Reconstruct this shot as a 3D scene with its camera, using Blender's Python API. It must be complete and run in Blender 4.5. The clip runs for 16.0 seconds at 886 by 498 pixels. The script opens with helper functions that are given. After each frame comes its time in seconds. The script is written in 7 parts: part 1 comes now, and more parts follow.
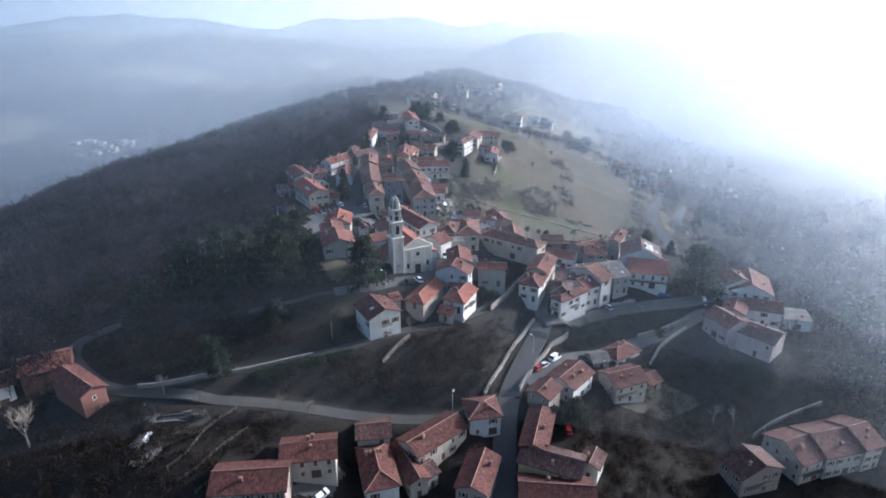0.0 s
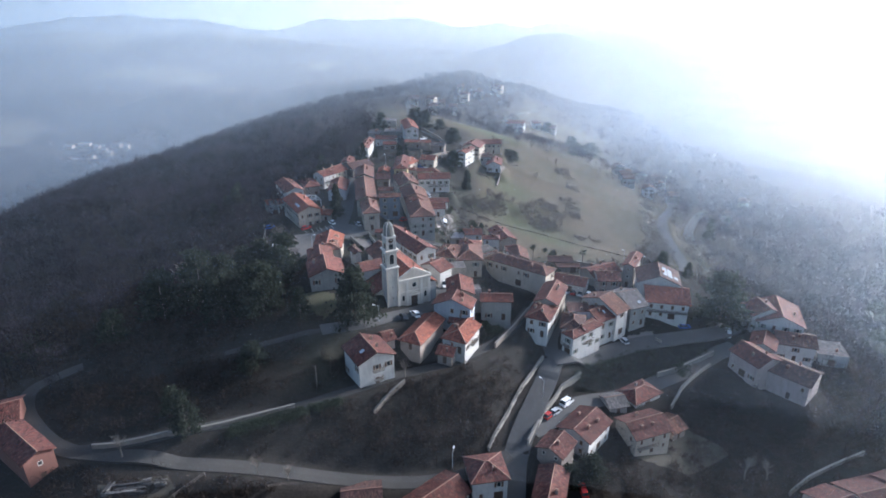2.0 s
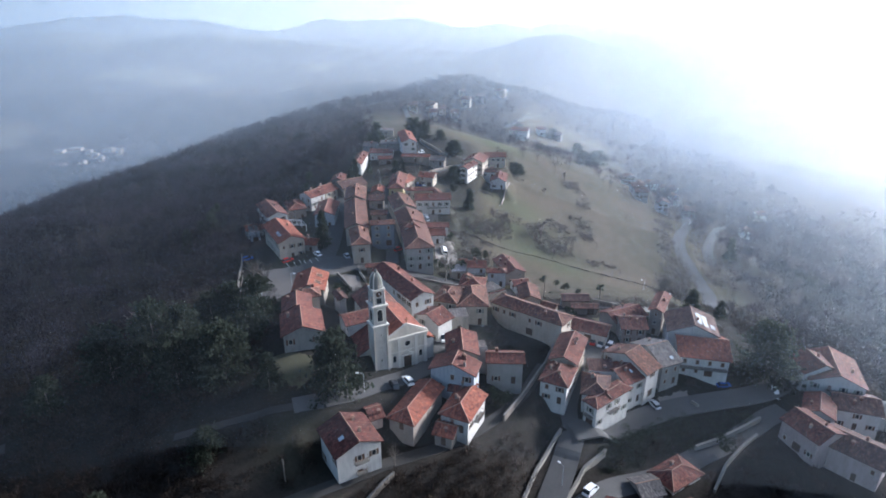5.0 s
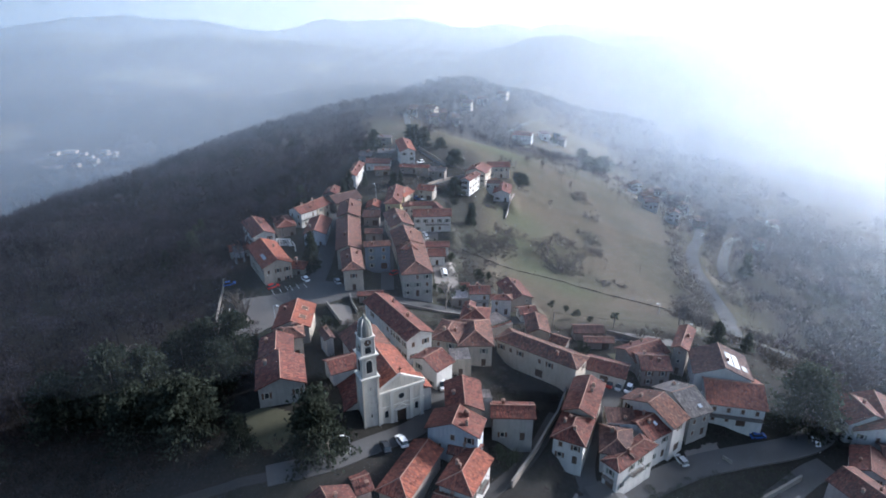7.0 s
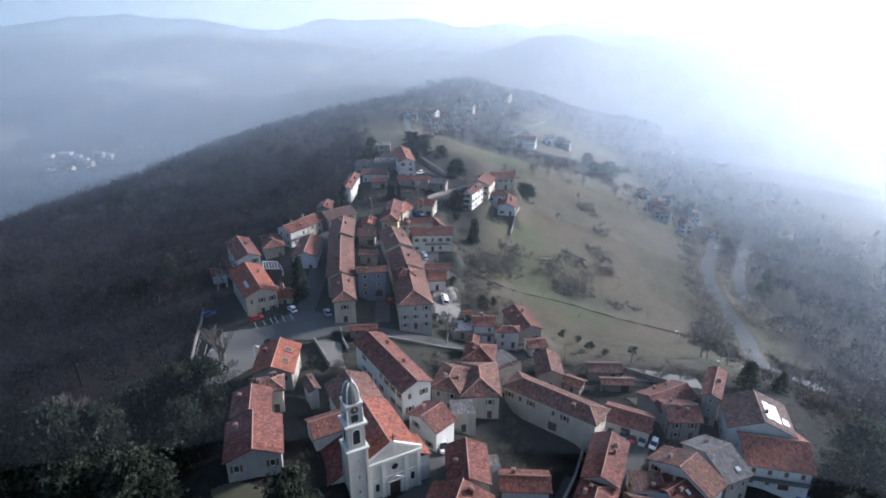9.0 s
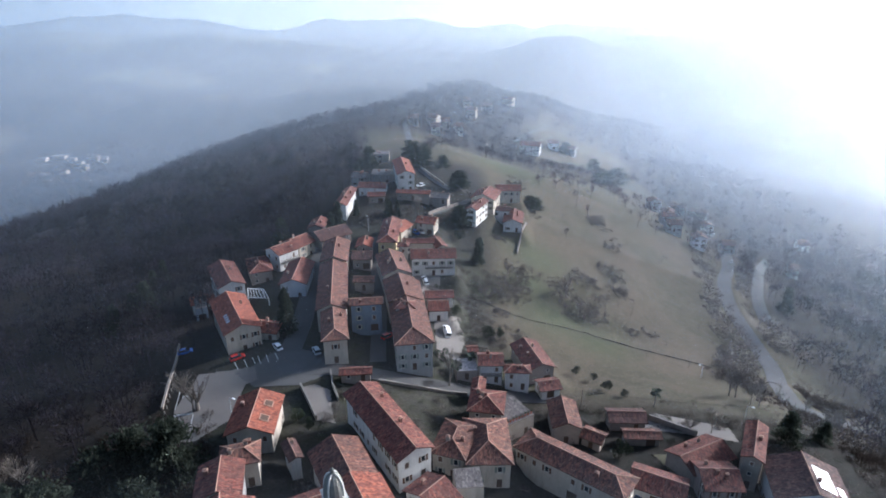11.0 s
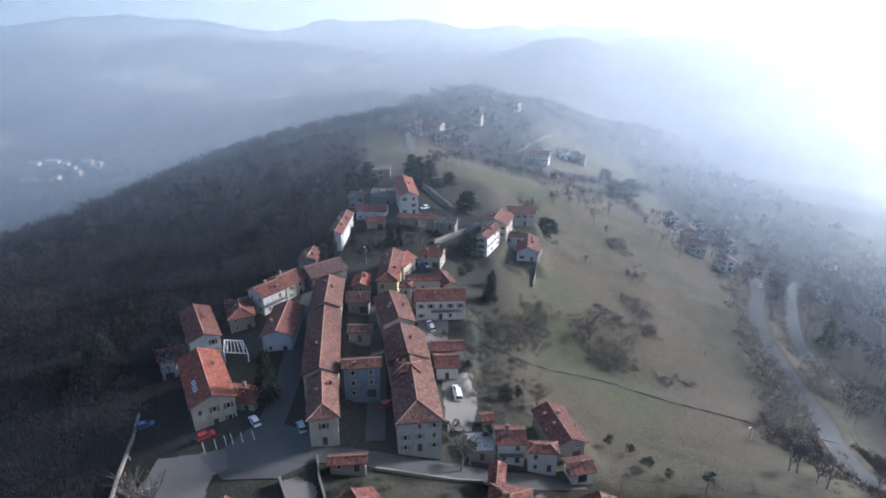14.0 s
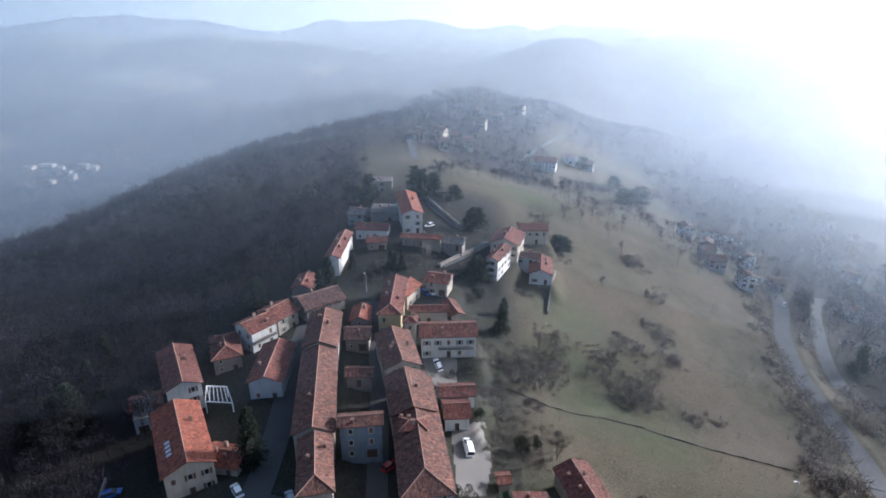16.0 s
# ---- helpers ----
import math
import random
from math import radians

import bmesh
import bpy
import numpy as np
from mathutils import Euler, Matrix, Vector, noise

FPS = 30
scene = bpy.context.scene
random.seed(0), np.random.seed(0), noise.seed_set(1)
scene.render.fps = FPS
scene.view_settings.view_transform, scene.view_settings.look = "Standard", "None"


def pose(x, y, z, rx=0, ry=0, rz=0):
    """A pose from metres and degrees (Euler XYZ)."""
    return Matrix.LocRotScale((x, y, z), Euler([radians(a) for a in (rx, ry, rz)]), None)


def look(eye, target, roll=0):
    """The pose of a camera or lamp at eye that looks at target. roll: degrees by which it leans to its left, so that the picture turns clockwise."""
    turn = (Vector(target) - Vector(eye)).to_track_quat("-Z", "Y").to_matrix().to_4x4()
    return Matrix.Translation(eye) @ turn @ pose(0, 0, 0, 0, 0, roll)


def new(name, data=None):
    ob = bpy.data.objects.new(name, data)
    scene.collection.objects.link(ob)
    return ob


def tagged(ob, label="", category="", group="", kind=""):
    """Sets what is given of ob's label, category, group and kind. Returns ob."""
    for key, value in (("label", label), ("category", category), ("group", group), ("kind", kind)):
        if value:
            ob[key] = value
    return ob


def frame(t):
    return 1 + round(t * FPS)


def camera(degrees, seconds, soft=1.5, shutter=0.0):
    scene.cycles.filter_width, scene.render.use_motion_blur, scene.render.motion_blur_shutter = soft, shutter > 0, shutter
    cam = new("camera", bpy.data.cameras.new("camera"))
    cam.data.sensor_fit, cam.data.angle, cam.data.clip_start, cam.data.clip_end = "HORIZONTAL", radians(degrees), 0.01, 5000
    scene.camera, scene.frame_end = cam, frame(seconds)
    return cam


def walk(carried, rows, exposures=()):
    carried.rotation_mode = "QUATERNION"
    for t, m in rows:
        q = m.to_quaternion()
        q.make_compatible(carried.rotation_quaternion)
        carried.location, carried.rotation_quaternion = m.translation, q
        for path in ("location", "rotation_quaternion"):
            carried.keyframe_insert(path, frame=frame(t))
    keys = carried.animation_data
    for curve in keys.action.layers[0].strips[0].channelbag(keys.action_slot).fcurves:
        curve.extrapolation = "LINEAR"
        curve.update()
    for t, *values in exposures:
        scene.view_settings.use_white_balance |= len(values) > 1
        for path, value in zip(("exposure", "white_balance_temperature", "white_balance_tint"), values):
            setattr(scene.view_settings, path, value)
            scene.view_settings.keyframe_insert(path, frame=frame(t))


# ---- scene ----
cam = camera(73.5, 16.0, soft=1.8)
METRES, EYE, TILT, LEAN, TURN = 115.0, 80.0, -23.0, 0.0, 0.0
ROWS = [
    (0.0, 0.0, 0.0, 0.0, -0.0, 0.0, 0.0),
    (0.5, 0.001, 0.0253, 0.0189, 0.03, 0.01, -0.0),
    (1.0, 0.0021, 0.0506, 0.0382, 0.07, 0.03, -0.02),
    (1.5, 0.0031, 0.0759, 0.0569, 0.09, 0.07, -0.02),
    (2.0, 0.0037, 0.1009, 0.0756, 0.11, 0.09, -0.02),
    (2.5, 0.0045, 0.1267, 0.0937, 0.12, 0.12, -0.05),
    (3.0, 0.0054, 0.1516, 0.1129, 0.17, 0.1, -0.06),
    (3.5, 0.0057, 0.1767, 0.1307, 0.19, 0.14, -0.07),
    (4.0, 0.0067, 0.2018, 0.1495, 0.22, 0.13, -0.07),
    (6.5, 0.0102, 0.3283, 0.2409, 0.36, 0.13, -0.15),
    (7.0, 0.011, 0.3533, 0.2595, 0.42, 0.13, -0.17),
    (7.5, 0.0108, 0.3785, 0.2783, 0.43, 0.11, -0.2),
    (8.0, 0.0108, 0.4037, 0.2968, 0.48, 0.08, -0.22),
    (8.5, 0.0106, 0.429, 0.3157, 0.52, 0.03, -0.23),
    (9.0, 0.0104, 0.4538, 0.3348, 0.57, 0.01, -0.25),
    (11.5, 0.0029, 0.5785, 0.4261, 0.73, 0.08, -0.35),
    (12.0, -0.0002, 0.6034, 0.4435, 0.77, 0.1, -0.36),
    (12.5, -0.0039, 0.6283, 0.4623, 0.8, 0.08, -0.38),
    (13.0, -0.0077, 0.6533, 0.4806, 0.83, 0.09, -0.4),
    (13.5, -0.0122, 0.6782, 0.4987, 0.86, 0.12, -0.45),
    (14.0, -0.0164, 0.7029, 0.5177, 0.92, 0.12, -0.5),
    (14.5, -0.022, 0.7278, 0.5357, 0.92, 0.14, -0.53),
    (15.0, -0.0264, 0.7524, 0.5543, 0.96, 0.16, -0.54),
    (15.5, -0.032, 0.7772, 0.5731, 1.0, 0.14, -0.53),
    (16.0, -0.0368, 0.8021, 0.5916, 1.06, 0.13, -0.51),
]
walk(cam, [(t, pose(0, 0, EYE, TILT, LEAN, TURN) @ pose(METRES * x, METRES * 1.6 * y, METRES * z, 90 + pitch / 1.6, roll, yaw / 1.6)) for t, x, y, z, yaw, pitch, roll in ROWS],
     exposures=((0.0, 1.22, 5750, 10), (16.0, 1.07, 5750, 10)))

# ---- daylight ----
SUN_AZ, SUN_EL = 63.0, 19.0   # degrees to the right of the way ahead, and above the horizon
world = bpy.data.worlds.new("sky")
scene.world = world
world.use_nodes = True
wn = world.node_tree
wn.nodes.clear()
sky = wn.nodes.new("ShaderNodeTexSky")
sky.sky_type, sky.sun_disc = "NISHITA", False
sky.sun_elevation, sky.sun_rotation = radians(SUN_EL), radians(SUN_AZ)
sky.air_density, sky.dust_density, sky.ozone_density = 1.0, 2.6, 1.6
bg = wn.nodes.new("ShaderNodeBackground")
bg.inputs["Strength"].default_value = 0.105
wo = wn.nodes.new("ShaderNodeOutputWorld")
wn.links.new(sky.outputs[0], bg.inputs["Color"])
wn.links.new(bg.outputs[0], wo.inputs["Surface"])
sun_data = bpy.data.lights.new("sun", "SUN")
sun_data.energy, sun_data.angle, sun_data.color = 5.0, radians(8.0), (1.0, 0.96, 0.93)
sun = new("sun", sun_data)
sun.matrix_world = look((0, 0, 0), (-math.sin(radians(SUN_AZ)) * math.cos(radians(SUN_EL)), -math.cos(radians(SUN_AZ)) * math.cos(radians(SUN_EL)), -math.sin(radians(SUN_EL))))
scene.cycles.transparent_max_bounces = 40

# ---- materials ----
def material(name):
    m = bpy.data.materials.new(name)
    m.use_nodes = True
    m.node_tree.nodes.clear()
    out = m.node_tree.nodes.new("ShaderNodeOutputMaterial")
    return m, m.node_tree.nodes, m.node_tree.links, out


def noise_node(n, l, vec, scale, detail=4.0, rough=0.6):
    t = n.new("ShaderNodeTexNoise")
    t.inputs["Scale"].default_value, t.inputs["Detail"].default_value, t.inputs["Roughness"].default_value = scale, detail, rough
    if vec is not None:
        l.new(vec, t.inputs["Vector"])
    return t.outputs["Fac"]


def ramp(n, l, fac, lo, hi, c0, c1):
    r = n.new("ShaderNodeValToRGB")
    r.color_ramp.elements[0].position, r.color_ramp.elements[1].position = lo, hi
    r.color_ramp.elements[0].color, r.color_ramp.elements[1].color = (*c0, 1), (*c1, 1)
    l.new(fac, r.inputs[0])
    return r.outputs[0]


def mixc(n, l, fac, a, b, mode="MIX"):
    m = n.new("ShaderNodeMix")
    m.data_type, m.blend_type = "RGBA", mode
    for sock, v in ((m.inputs[0], fac), (m.inputs[6], a), (m.inputs[7], b)):
        if isinstance(v, (int, float)):
            sock.default_value = v
        elif isinstance(v, tuple):
            sock.default_value = (*v, 1)
        else:
            l.new(v, sock)
    return m.outputs[2]


def finish(n, l, out, col, rough=0.9, bump=None, strength=0.3, dist=0.05, metal=0.0, spec=0.3):
    b = n.new("ShaderNodeBsdfPrincipled")
    b.inputs["Roughness"].default_value, b.inputs["Metallic"].default_value = rough, metal
    b.inputs["Specular IOR Level"].default_value = spec
    if isinstance(col, tuple):
        b.inputs["Base Color"].default_value = (*col, 1)
    else:
        l.new(col, b.inputs["Base Color"])
    if bump is not None:
        k = n.new("ShaderNodeBump")
        k.inputs["Strength"].default_value, k.inputs["Distance"].default_value = strength, dist
        l.new(bump, k.inputs["Height"])
        l.new(k.outputs[0], b.inputs["Normal"])
    l.new(b.outputs[0], out.inputs["Surface"])


def coords(n, kind="Object"):
    return n.new("ShaderNodeTexCoord").outputs[kind]


def rough_paint(name, col, dark=0.7, scale=0.35, rough=0.92, fine=6.0):
    """Render, plaster, stone or tarmac: a base colour with stains and grain."""
    m, n, l, out = material(name)
    v = coords(n)
    big, small = noise_node(n, l, v, scale, 5), noise_node(n, l, v, fine, 3)
    a = ramp(n, l, big, 0.3, 0.72, tuple(c * dark for c in col), col)
    c = mixc(n, l, 0.35, a, ramp(n, l, small, 0.25, 0.75, tuple(c * dark for c in col), tuple(min(1, c * 1.1) for c in col)))
    info = n.new("ShaderNodeObjectInfo").outputs["Random"]
    c = mixc(n, l, 0.25, c, ramp(n, l, info, 0, 1, tuple(c * 0.75 for c in col), tuple(min(1, c * 1.1) for c in col)))
    finish(n, l, out, c, rough, small, 0.25, 0.04)
    return m


def wall_paint(name, col, dark=0.72, bare=(0.24, 0.2, 0.17), worn=0.6):
    """Old lime render: weather streaks down the wall, grey stains and worn spots that show the masonry."""
    m, n, l, out = material(name)
    v = coords(n)
    info = n.new("ShaderNodeObjectInfo").outputs["Random"]
    off = n.new("ShaderNodeVectorMath")
    off.operation = "MULTIPLY_ADD"
    l.new(info, off.inputs[0])
    off.inputs[1].default_value = (47, 31, 0)
    l.new(v, off.inputs[2])
    run = n.new("ShaderNodeMapping")
    run.inputs["Scale"].default_value = (1.3, 1.3, 0.16)
    l.new(off.outputs[0], run.inputs["Vector"])
    big, streak, fine = noise_node(n, l, off.outputs[0], 0.3, 6, 0.65), noise_node(n, l, run.outputs[0], 1.0, 5, 0.7), noise_node(n, l, off.outputs[0], 5.0, 3)
    c = ramp(n, l, big, 0.32, 0.68, tuple(k * dark for k in col), col)
    grime = tuple(k * 0.52 for k in (col[0] * 0.98, col[1], col[2] * 1.02))
    c = mixc(n, l, ramp(n, l, streak, 0.46, 0.70, (0, 0, 0), (0.75, 0.75, 0.75)), c, grime)
    c = mixc(n, l, ramp(n, l, noise_node(n, l, off.outputs[0], 0.55, 7, 0.75), 0.56, 0.66, (0, 0, 0), (worn, worn, worn)), c, bare)
    c = mixc(n, l, 0.3, c, ramp(n, l, fine, 0.25, 0.75, tuple(k * dark for k in col), tuple(min(1, k * 1.08) for k in col)))
    c = mixc(n, l, 1.0, c, ramp(n, l, info, 0, 1, (0.82, 0.81, 0.8), (1, 1, 1)), "MULTIPLY")
    finish(n, l, out, c, 0.94, fine, 0.25, 0.04)
    return m


def twig_paint(name, col, dark=0.6, scale=0.1):
    """Fine bare twigs: matt, with part of the light passing between them."""
    m, n, l, out = material(name)
    v = coords(n)
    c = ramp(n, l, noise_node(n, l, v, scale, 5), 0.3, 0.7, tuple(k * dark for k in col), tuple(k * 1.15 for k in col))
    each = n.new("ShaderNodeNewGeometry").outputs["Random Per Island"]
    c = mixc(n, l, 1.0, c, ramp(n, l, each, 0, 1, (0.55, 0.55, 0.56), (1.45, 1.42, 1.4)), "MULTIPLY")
    a, b, x = n.new("ShaderNodeBsdfDiffuse"), n.new("ShaderNodeBsdfTranslucent"), n.new("ShaderNodeMixShader")
    x.inputs[0].default_value = 0.45
    for k in (a, b):
        l.new(c, k.inputs["Color"])
    l.new(a.outputs[0], x.inputs[1])
    l.new(b.outputs[0], x.inputs[2])
    l.new(x.outputs[0], out.inputs["Surface"])
    return m


def roof_tiles(name, lo, hi, patch, lichen):
    """Clay pantiles in rows down the slope; u runs along the eave and v down the slope, in metres."""
    m, n, l, out = material(name)
    uv = coords(n, "UV")
    st = n.new("ShaderNodeMapping")
    st.inputs["Scale"].default_value = (4.2, 2.2, 1)
    l.new(uv, st.inputs["Vector"])
    fl = n.new("ShaderNodeVectorMath")
    fl.operation = "FLOOR"
    l.new(st.outputs[0], fl.inputs[0])
    wh = n.new("ShaderNodeTexWhiteNoise")
    l.new(fl.outputs[0], wh.inputs["Vector"])
    c = ramp(n, l, wh.outputs["Value"], 0.0, 1.0, lo, hi)
    run = n.new("ShaderNodeMapping")
    run.inputs["Scale"].default_value = (0.9, 0.22, 1)
    l.new(uv, run.inputs["Vector"])
    info = n.new("ShaderNodeObjectInfo").outputs["Random"]
    add = n.new("ShaderNodeVectorMath")
    l.new(run.outputs[0], add.inputs[0])
    cmb = n.new("ShaderNodeCombineXYZ")
    mul = n.new("ShaderNodeMath")
    mul.operation = "MULTIPLY"
    mul.inputs[1].default_value = 60
    l.new(info, mul.inputs[0])
    l.new(mul.outputs[0], cmb.inputs[0])
    l.new(mul.outputs[0], cmb.inputs[1])
    l.new(cmb.outputs[0], add.inputs[1])
    streak = noise_node(n, l, add.outputs[0], 1.2, 5, 0.65)
    blot = noise_node(n, l, add.outputs[0], 3.5, 4, 0.7)
    c = mixc(n, l, ramp(n, l, streak, 0.45, 0.58, (0, 0, 0), (0.78, 0.78, 0.78)), c, patch)
    c = mixc(n, l, ramp(n, l, blot, 0.55, 0.64, (0, 0, 0), (0.85, 0.85, 0.85)), c, lichen)
    mottle = noise_node(n, l, uv, 0.8, 4, 0.7)
    c = mixc(n, l, 1.0, c, ramp(n, l, mottle, 0.36, 0.64, (0.62, 0.61, 0.62), (1.22, 1.2, 1.18)), "MULTIPLY")
    tone = ramp(n, l, info, 0.0, 1.0, (0.82, 0.82, 0.83), (1.0, 1.0, 1.0))
    c = mixc(n, l, 1.0, c, tone, "MULTIPLY")
    wave = n.new("ShaderNodeTexWave")
    wave.wave_type, wave.bands_direction, wave.wave_profile = "BANDS", "X", "SIN"
    wave.inputs["Scale"].default_value, wave.inputs["Distortion"].default_value = 1.35, 0.4
    l.new(uv, wave.inputs["Vector"])
    finish(n, l, out, c, 0.88, wave.outputs["Fac"], 0.4, 0.035)
    return m


WALLS = {
    "white": wall_paint("white_render", (0.53, 0.52, 0.50), 0.78, (0.36, 0.32, 0.28), 0.4),
    "cream": wall_paint("cream_render", (0.42, 0.37, 0.31), 0.72),
    "yellow": wall_paint("yellow_render", (0.50, 0.39, 0.21), 0.78),
    "pink": wall_paint("pink_render", (0.37, 0.30, 0.29), 0.75),
    "rose": wall_paint("rose_render", (0.33, 0.26, 0.23), 0.7),
    "grey": wall_paint("grey_render", (0.30, 0.29, 0.28), 0.72),
    "pale": wall_paint("pale_blue_grey_render", (0.38, 0.41, 0.45), 0.78, (0.3, 0.29, 0.28), 0.4),
    "blue": wall_paint("slate_blue_render", (0.16, 0.19, 0.23), 0.75, (0.2, 0.2, 0.2), 0.4),
    "stone": rough_paint("rubble_stone", (0.25, 0.21, 0.18), 0.55, 0.5, 0.95, 2.5),
    "brick": rough_paint("red_brick", (0.17, 0.08, 0.064), 0.65, 0.5, 0.95, 3.0),
}
ROOFS = {
    "red": roof_tiles("red_clay_tiles", (0.040, 0.014, 0.013), (0.21, 0.066, 0.046), (0.106, 0.047, 0.038), (0.22, 0.11, 0.082)),
    # The red tiles darkened for the nearest roofs, in place of their thinner airlight.
    "dimmed_red": roof_tiles("dimmed_red_clay_tiles", (0.040, 0.014, 0.013), (0.155, 0.048, 0.036), (0.085, 0.038, 0.031), (0.18, 0.09, 0.068)),
    "new": roof_tiles("bright_clay_tiles", (0.083, 0.025, 0.016), (0.33, 0.098, 0.056), (0.169, 0.057, 0.040), (0.268, 0.112, 0.076)),
    "old": roof_tiles("weathered_clay_tiles", (0.040, 0.021, 0.016), (0.22, 0.090, 0.062), (0.085, 0.049, 0.042), (0.25, 0.14, 0.10)),
    "brown": roof_tiles("brown_clay_tiles", (0.040, 0.021, 0.019), (0.147, 0.073, 0.061), (0.057, 0.034, 0.032), (0.141, 0.086, 0.069)),
    "pale": roof_tiles("pale_roof_sheets", (0.184, 0.171, 0.171), (0.459, 0.427, 0.427), (0.318, 0.295, 0.289), (0.353, 0.329, 0.329)),
    "grey": roof_tiles("grey_cement_sheets", (0.066, 0.059, 0.058), (0.202, 0.180, 0.170), (0.099, 0.088, 0.086), (0.191, 0.168, 0.158)),
}
RIDGE = rough_paint("pale_mortared_ridge", (0.30, 0.18, 0.135), 0.7, 1.0)
COPING = rough_paint("worn_stone_coping", (0.20, 0.185, 0.165), 0.7, 0.8)
TRIM = rough_paint("pale_stone_trim", (0.58, 0.55, 0.50), 0.75, 0.8)
CONCRETE = rough_paint("grey_concrete", (0.16, 0.152, 0.14), 0.7, 0.3)
SHUTTER = rough_paint("brown_shutter_paint", (0.11, 0.065, 0.045), 0.7, 1.5)
SHUTTER_G = rough_paint("grey_green_shutter_paint", (0.16, 0.18, 0.16), 0.7, 1.5)
FRAME = rough_paint("window_frame_paint", (0.40, 0.37, 0.33), 0.75, 2.0)
DOOR = rough_paint("dark_door_wood", (0.085, 0.055, 0.04), 0.6, 1.2)
ASPHALT = rough_paint("worn_asphalt", (0.085, 0.082, 0.08), 0.66, 0.12, 0.9, 2.0)
LANE = rough_paint("old_gritty_lane", (0.05, 0.047, 0.044), 0.6, 0.15, 0.95, 2.0)
LAWN = rough_paint("winter_lawn", (0.078, 0.074, 0.044), 0.6, 0.3, 0.97, 2.0)
DIRT = rough_paint("trodden_earth", (0.085, 0.074, 0.057), 0.6, 0.2, 0.97, 1.5)
GRAVEL = rough_paint("pale_gravel", (0.165, 0.148, 0.135), 0.75, 0.15, 0.95, 3.0)
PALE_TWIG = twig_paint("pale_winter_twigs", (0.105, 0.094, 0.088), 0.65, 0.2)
BARK = rough_paint("grey_bark", (0.17, 0.145, 0.125), 0.6, 2.0)
# Leans violet: some of the blue haze over the wooded slopes is tinted in.
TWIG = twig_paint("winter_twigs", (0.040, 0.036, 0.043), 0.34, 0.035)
NEEDLE = twig_paint("dark_needles", (0.048, 0.058, 0.044), 0.5, 0.5)
LEAF = rough_paint("evergreen_leaves", (0.038, 0.05, 0.028), 0.5, 0.6)
STEEL = rough_paint("galvanised_steel", (0.40, 0.41, 0.42), 0.8, 2.0, 0.5)
WHITE = rough_paint("white_enamel", (0.75, 0.75, 0.75), 0.92, 1.0, 0.4)


def glass_material():
    m, n, l, out = material("window_glass")
    finish(n, l, out, (0.025, 0.03, 0.035), 0.12, spec=0.6)
    return m


GLASS = glass_material()

# ---- the lie of the land ----
CREST_Y = (0, 100, 150, 185, 250, 310, 390, 480, 650, 800, 950, 1150, 1500, 1900, 2400)
CREST_X = (-60, -55, -35, -22, -30, -28, -12, -10, -40, -10, 35, 120, 250, 330, 400)
CREST_Z = (-60, -12, -6, -3, -4, -5, -1, -6, -13, -26, -30, -75, -120, -150, -170)


def base_height(x, y):
    xc, zc = np.interp(y, CREST_Y, CREST_X), np.interp(y, CREST_Y, CREST_Z)
    d = x - xc
    dl = np.maximum(-d, 0)
    slope = 0.165 + 0.085 * np.clip((y - 400) / 180, 0, 1)
    left = slope * (np.sqrt(dl ** 2 + 400) - 20) + 0.38 * 30 * (np.logaddexp(0, (dl - 235) / 30) - np.logaddexp(0, -235 / 30))
    right = 0.36 * (np.sqrt(np.maximum(d, 0) ** 2 + 400) - 20)
    z = zc - left - right
    floor = -165.0 + 64 * np.clip((d - 170) / 180, 0, 1) * np.clip((y - 200) / 200, 0, 1)
    return floor + 25 * np.logaddexp(0, (z - floor) / 25)


MOUNDS, ROADS = [], []


def mound(x, y, r, h):
    MOUNDS.append((x, y, r, h))


mound(-10, 180, 38, 4.6)
mound(-20, 140, 38, -3.8)
mound(40, 170, 38, -0.5)
mound(10, 140, 38, -0.8)
mound(-75, 120, 38, 2.2)
mound(-105, 150, 38, 1.7)
mound(100, 185, 38, 6.9)
mound(80, 155, 38, -10.8)
mound(130, 175, 38, 9.3)
mound(-55, 245, 38, 2.8)
mound(-25, 240, 38, -2.3)
mound(30, 245, 38, -2.8)
mound(25, 300, 38, -3.6)
mound(85, 320, 38, -1.3)
mound(125, 380, 38, -3.0)
mound(165, 440, 70, -3.6)
mound(170, 405, 38, -1.1)
mound(85, 400, 38, -1.7)
mound(90, 505, 70, 8.3)
mound(115, 590, 70, 0.7)
mound(150, 575, 70, -4.4)
mound(10, 600, 70, -17.2)
mound(90, 690, 70, 0.5)
mound(-85, 650, 70, 5.0)
mound(-140, 385, 38, -10.2)
mound(-105, 285, 38, -1.9)
mound(-125, 340, 38, -2.2)
mound(-185, 505, 70, 7.1)
mound(-180, 400, 38, 1.8)
mound(-170, 300, 38, 5.2)
mound(-200, 340, 38, 3.0)
mound(-80, 270, 38, 1.2)
mound(-45, 340, 38, 2.7)
mound(-15, 380, 38, 0.4)
mound(40, 375, 38, -2.7)
mound(-40, 165, 38, 7.2)
mound(70, 220, 38, 12.6)
mound(10, 215, 38, -2.0)
mound(-10, 95, 38, -10.9)
mound(30, 110, 38, 7.6)
mound(60, 105, 38, 5.8)
mound(100, 130, 38, -3.0)
mound(130, 120, 38, 19.8)
mound(-60, 200, 38, -5.6)
mound(100, 240, 38, 5.1)
mound(130, 250, 38, 5.9)
mound(60, 260, 38, -2.3)
mound(60, 440, 70, -1.4)
mound(-20, 560, 70, 3.4)
mound(-37, 172, 13, 3.2)


# far hills: place, half widths, height above the valley floor
FAR_HILLS = []


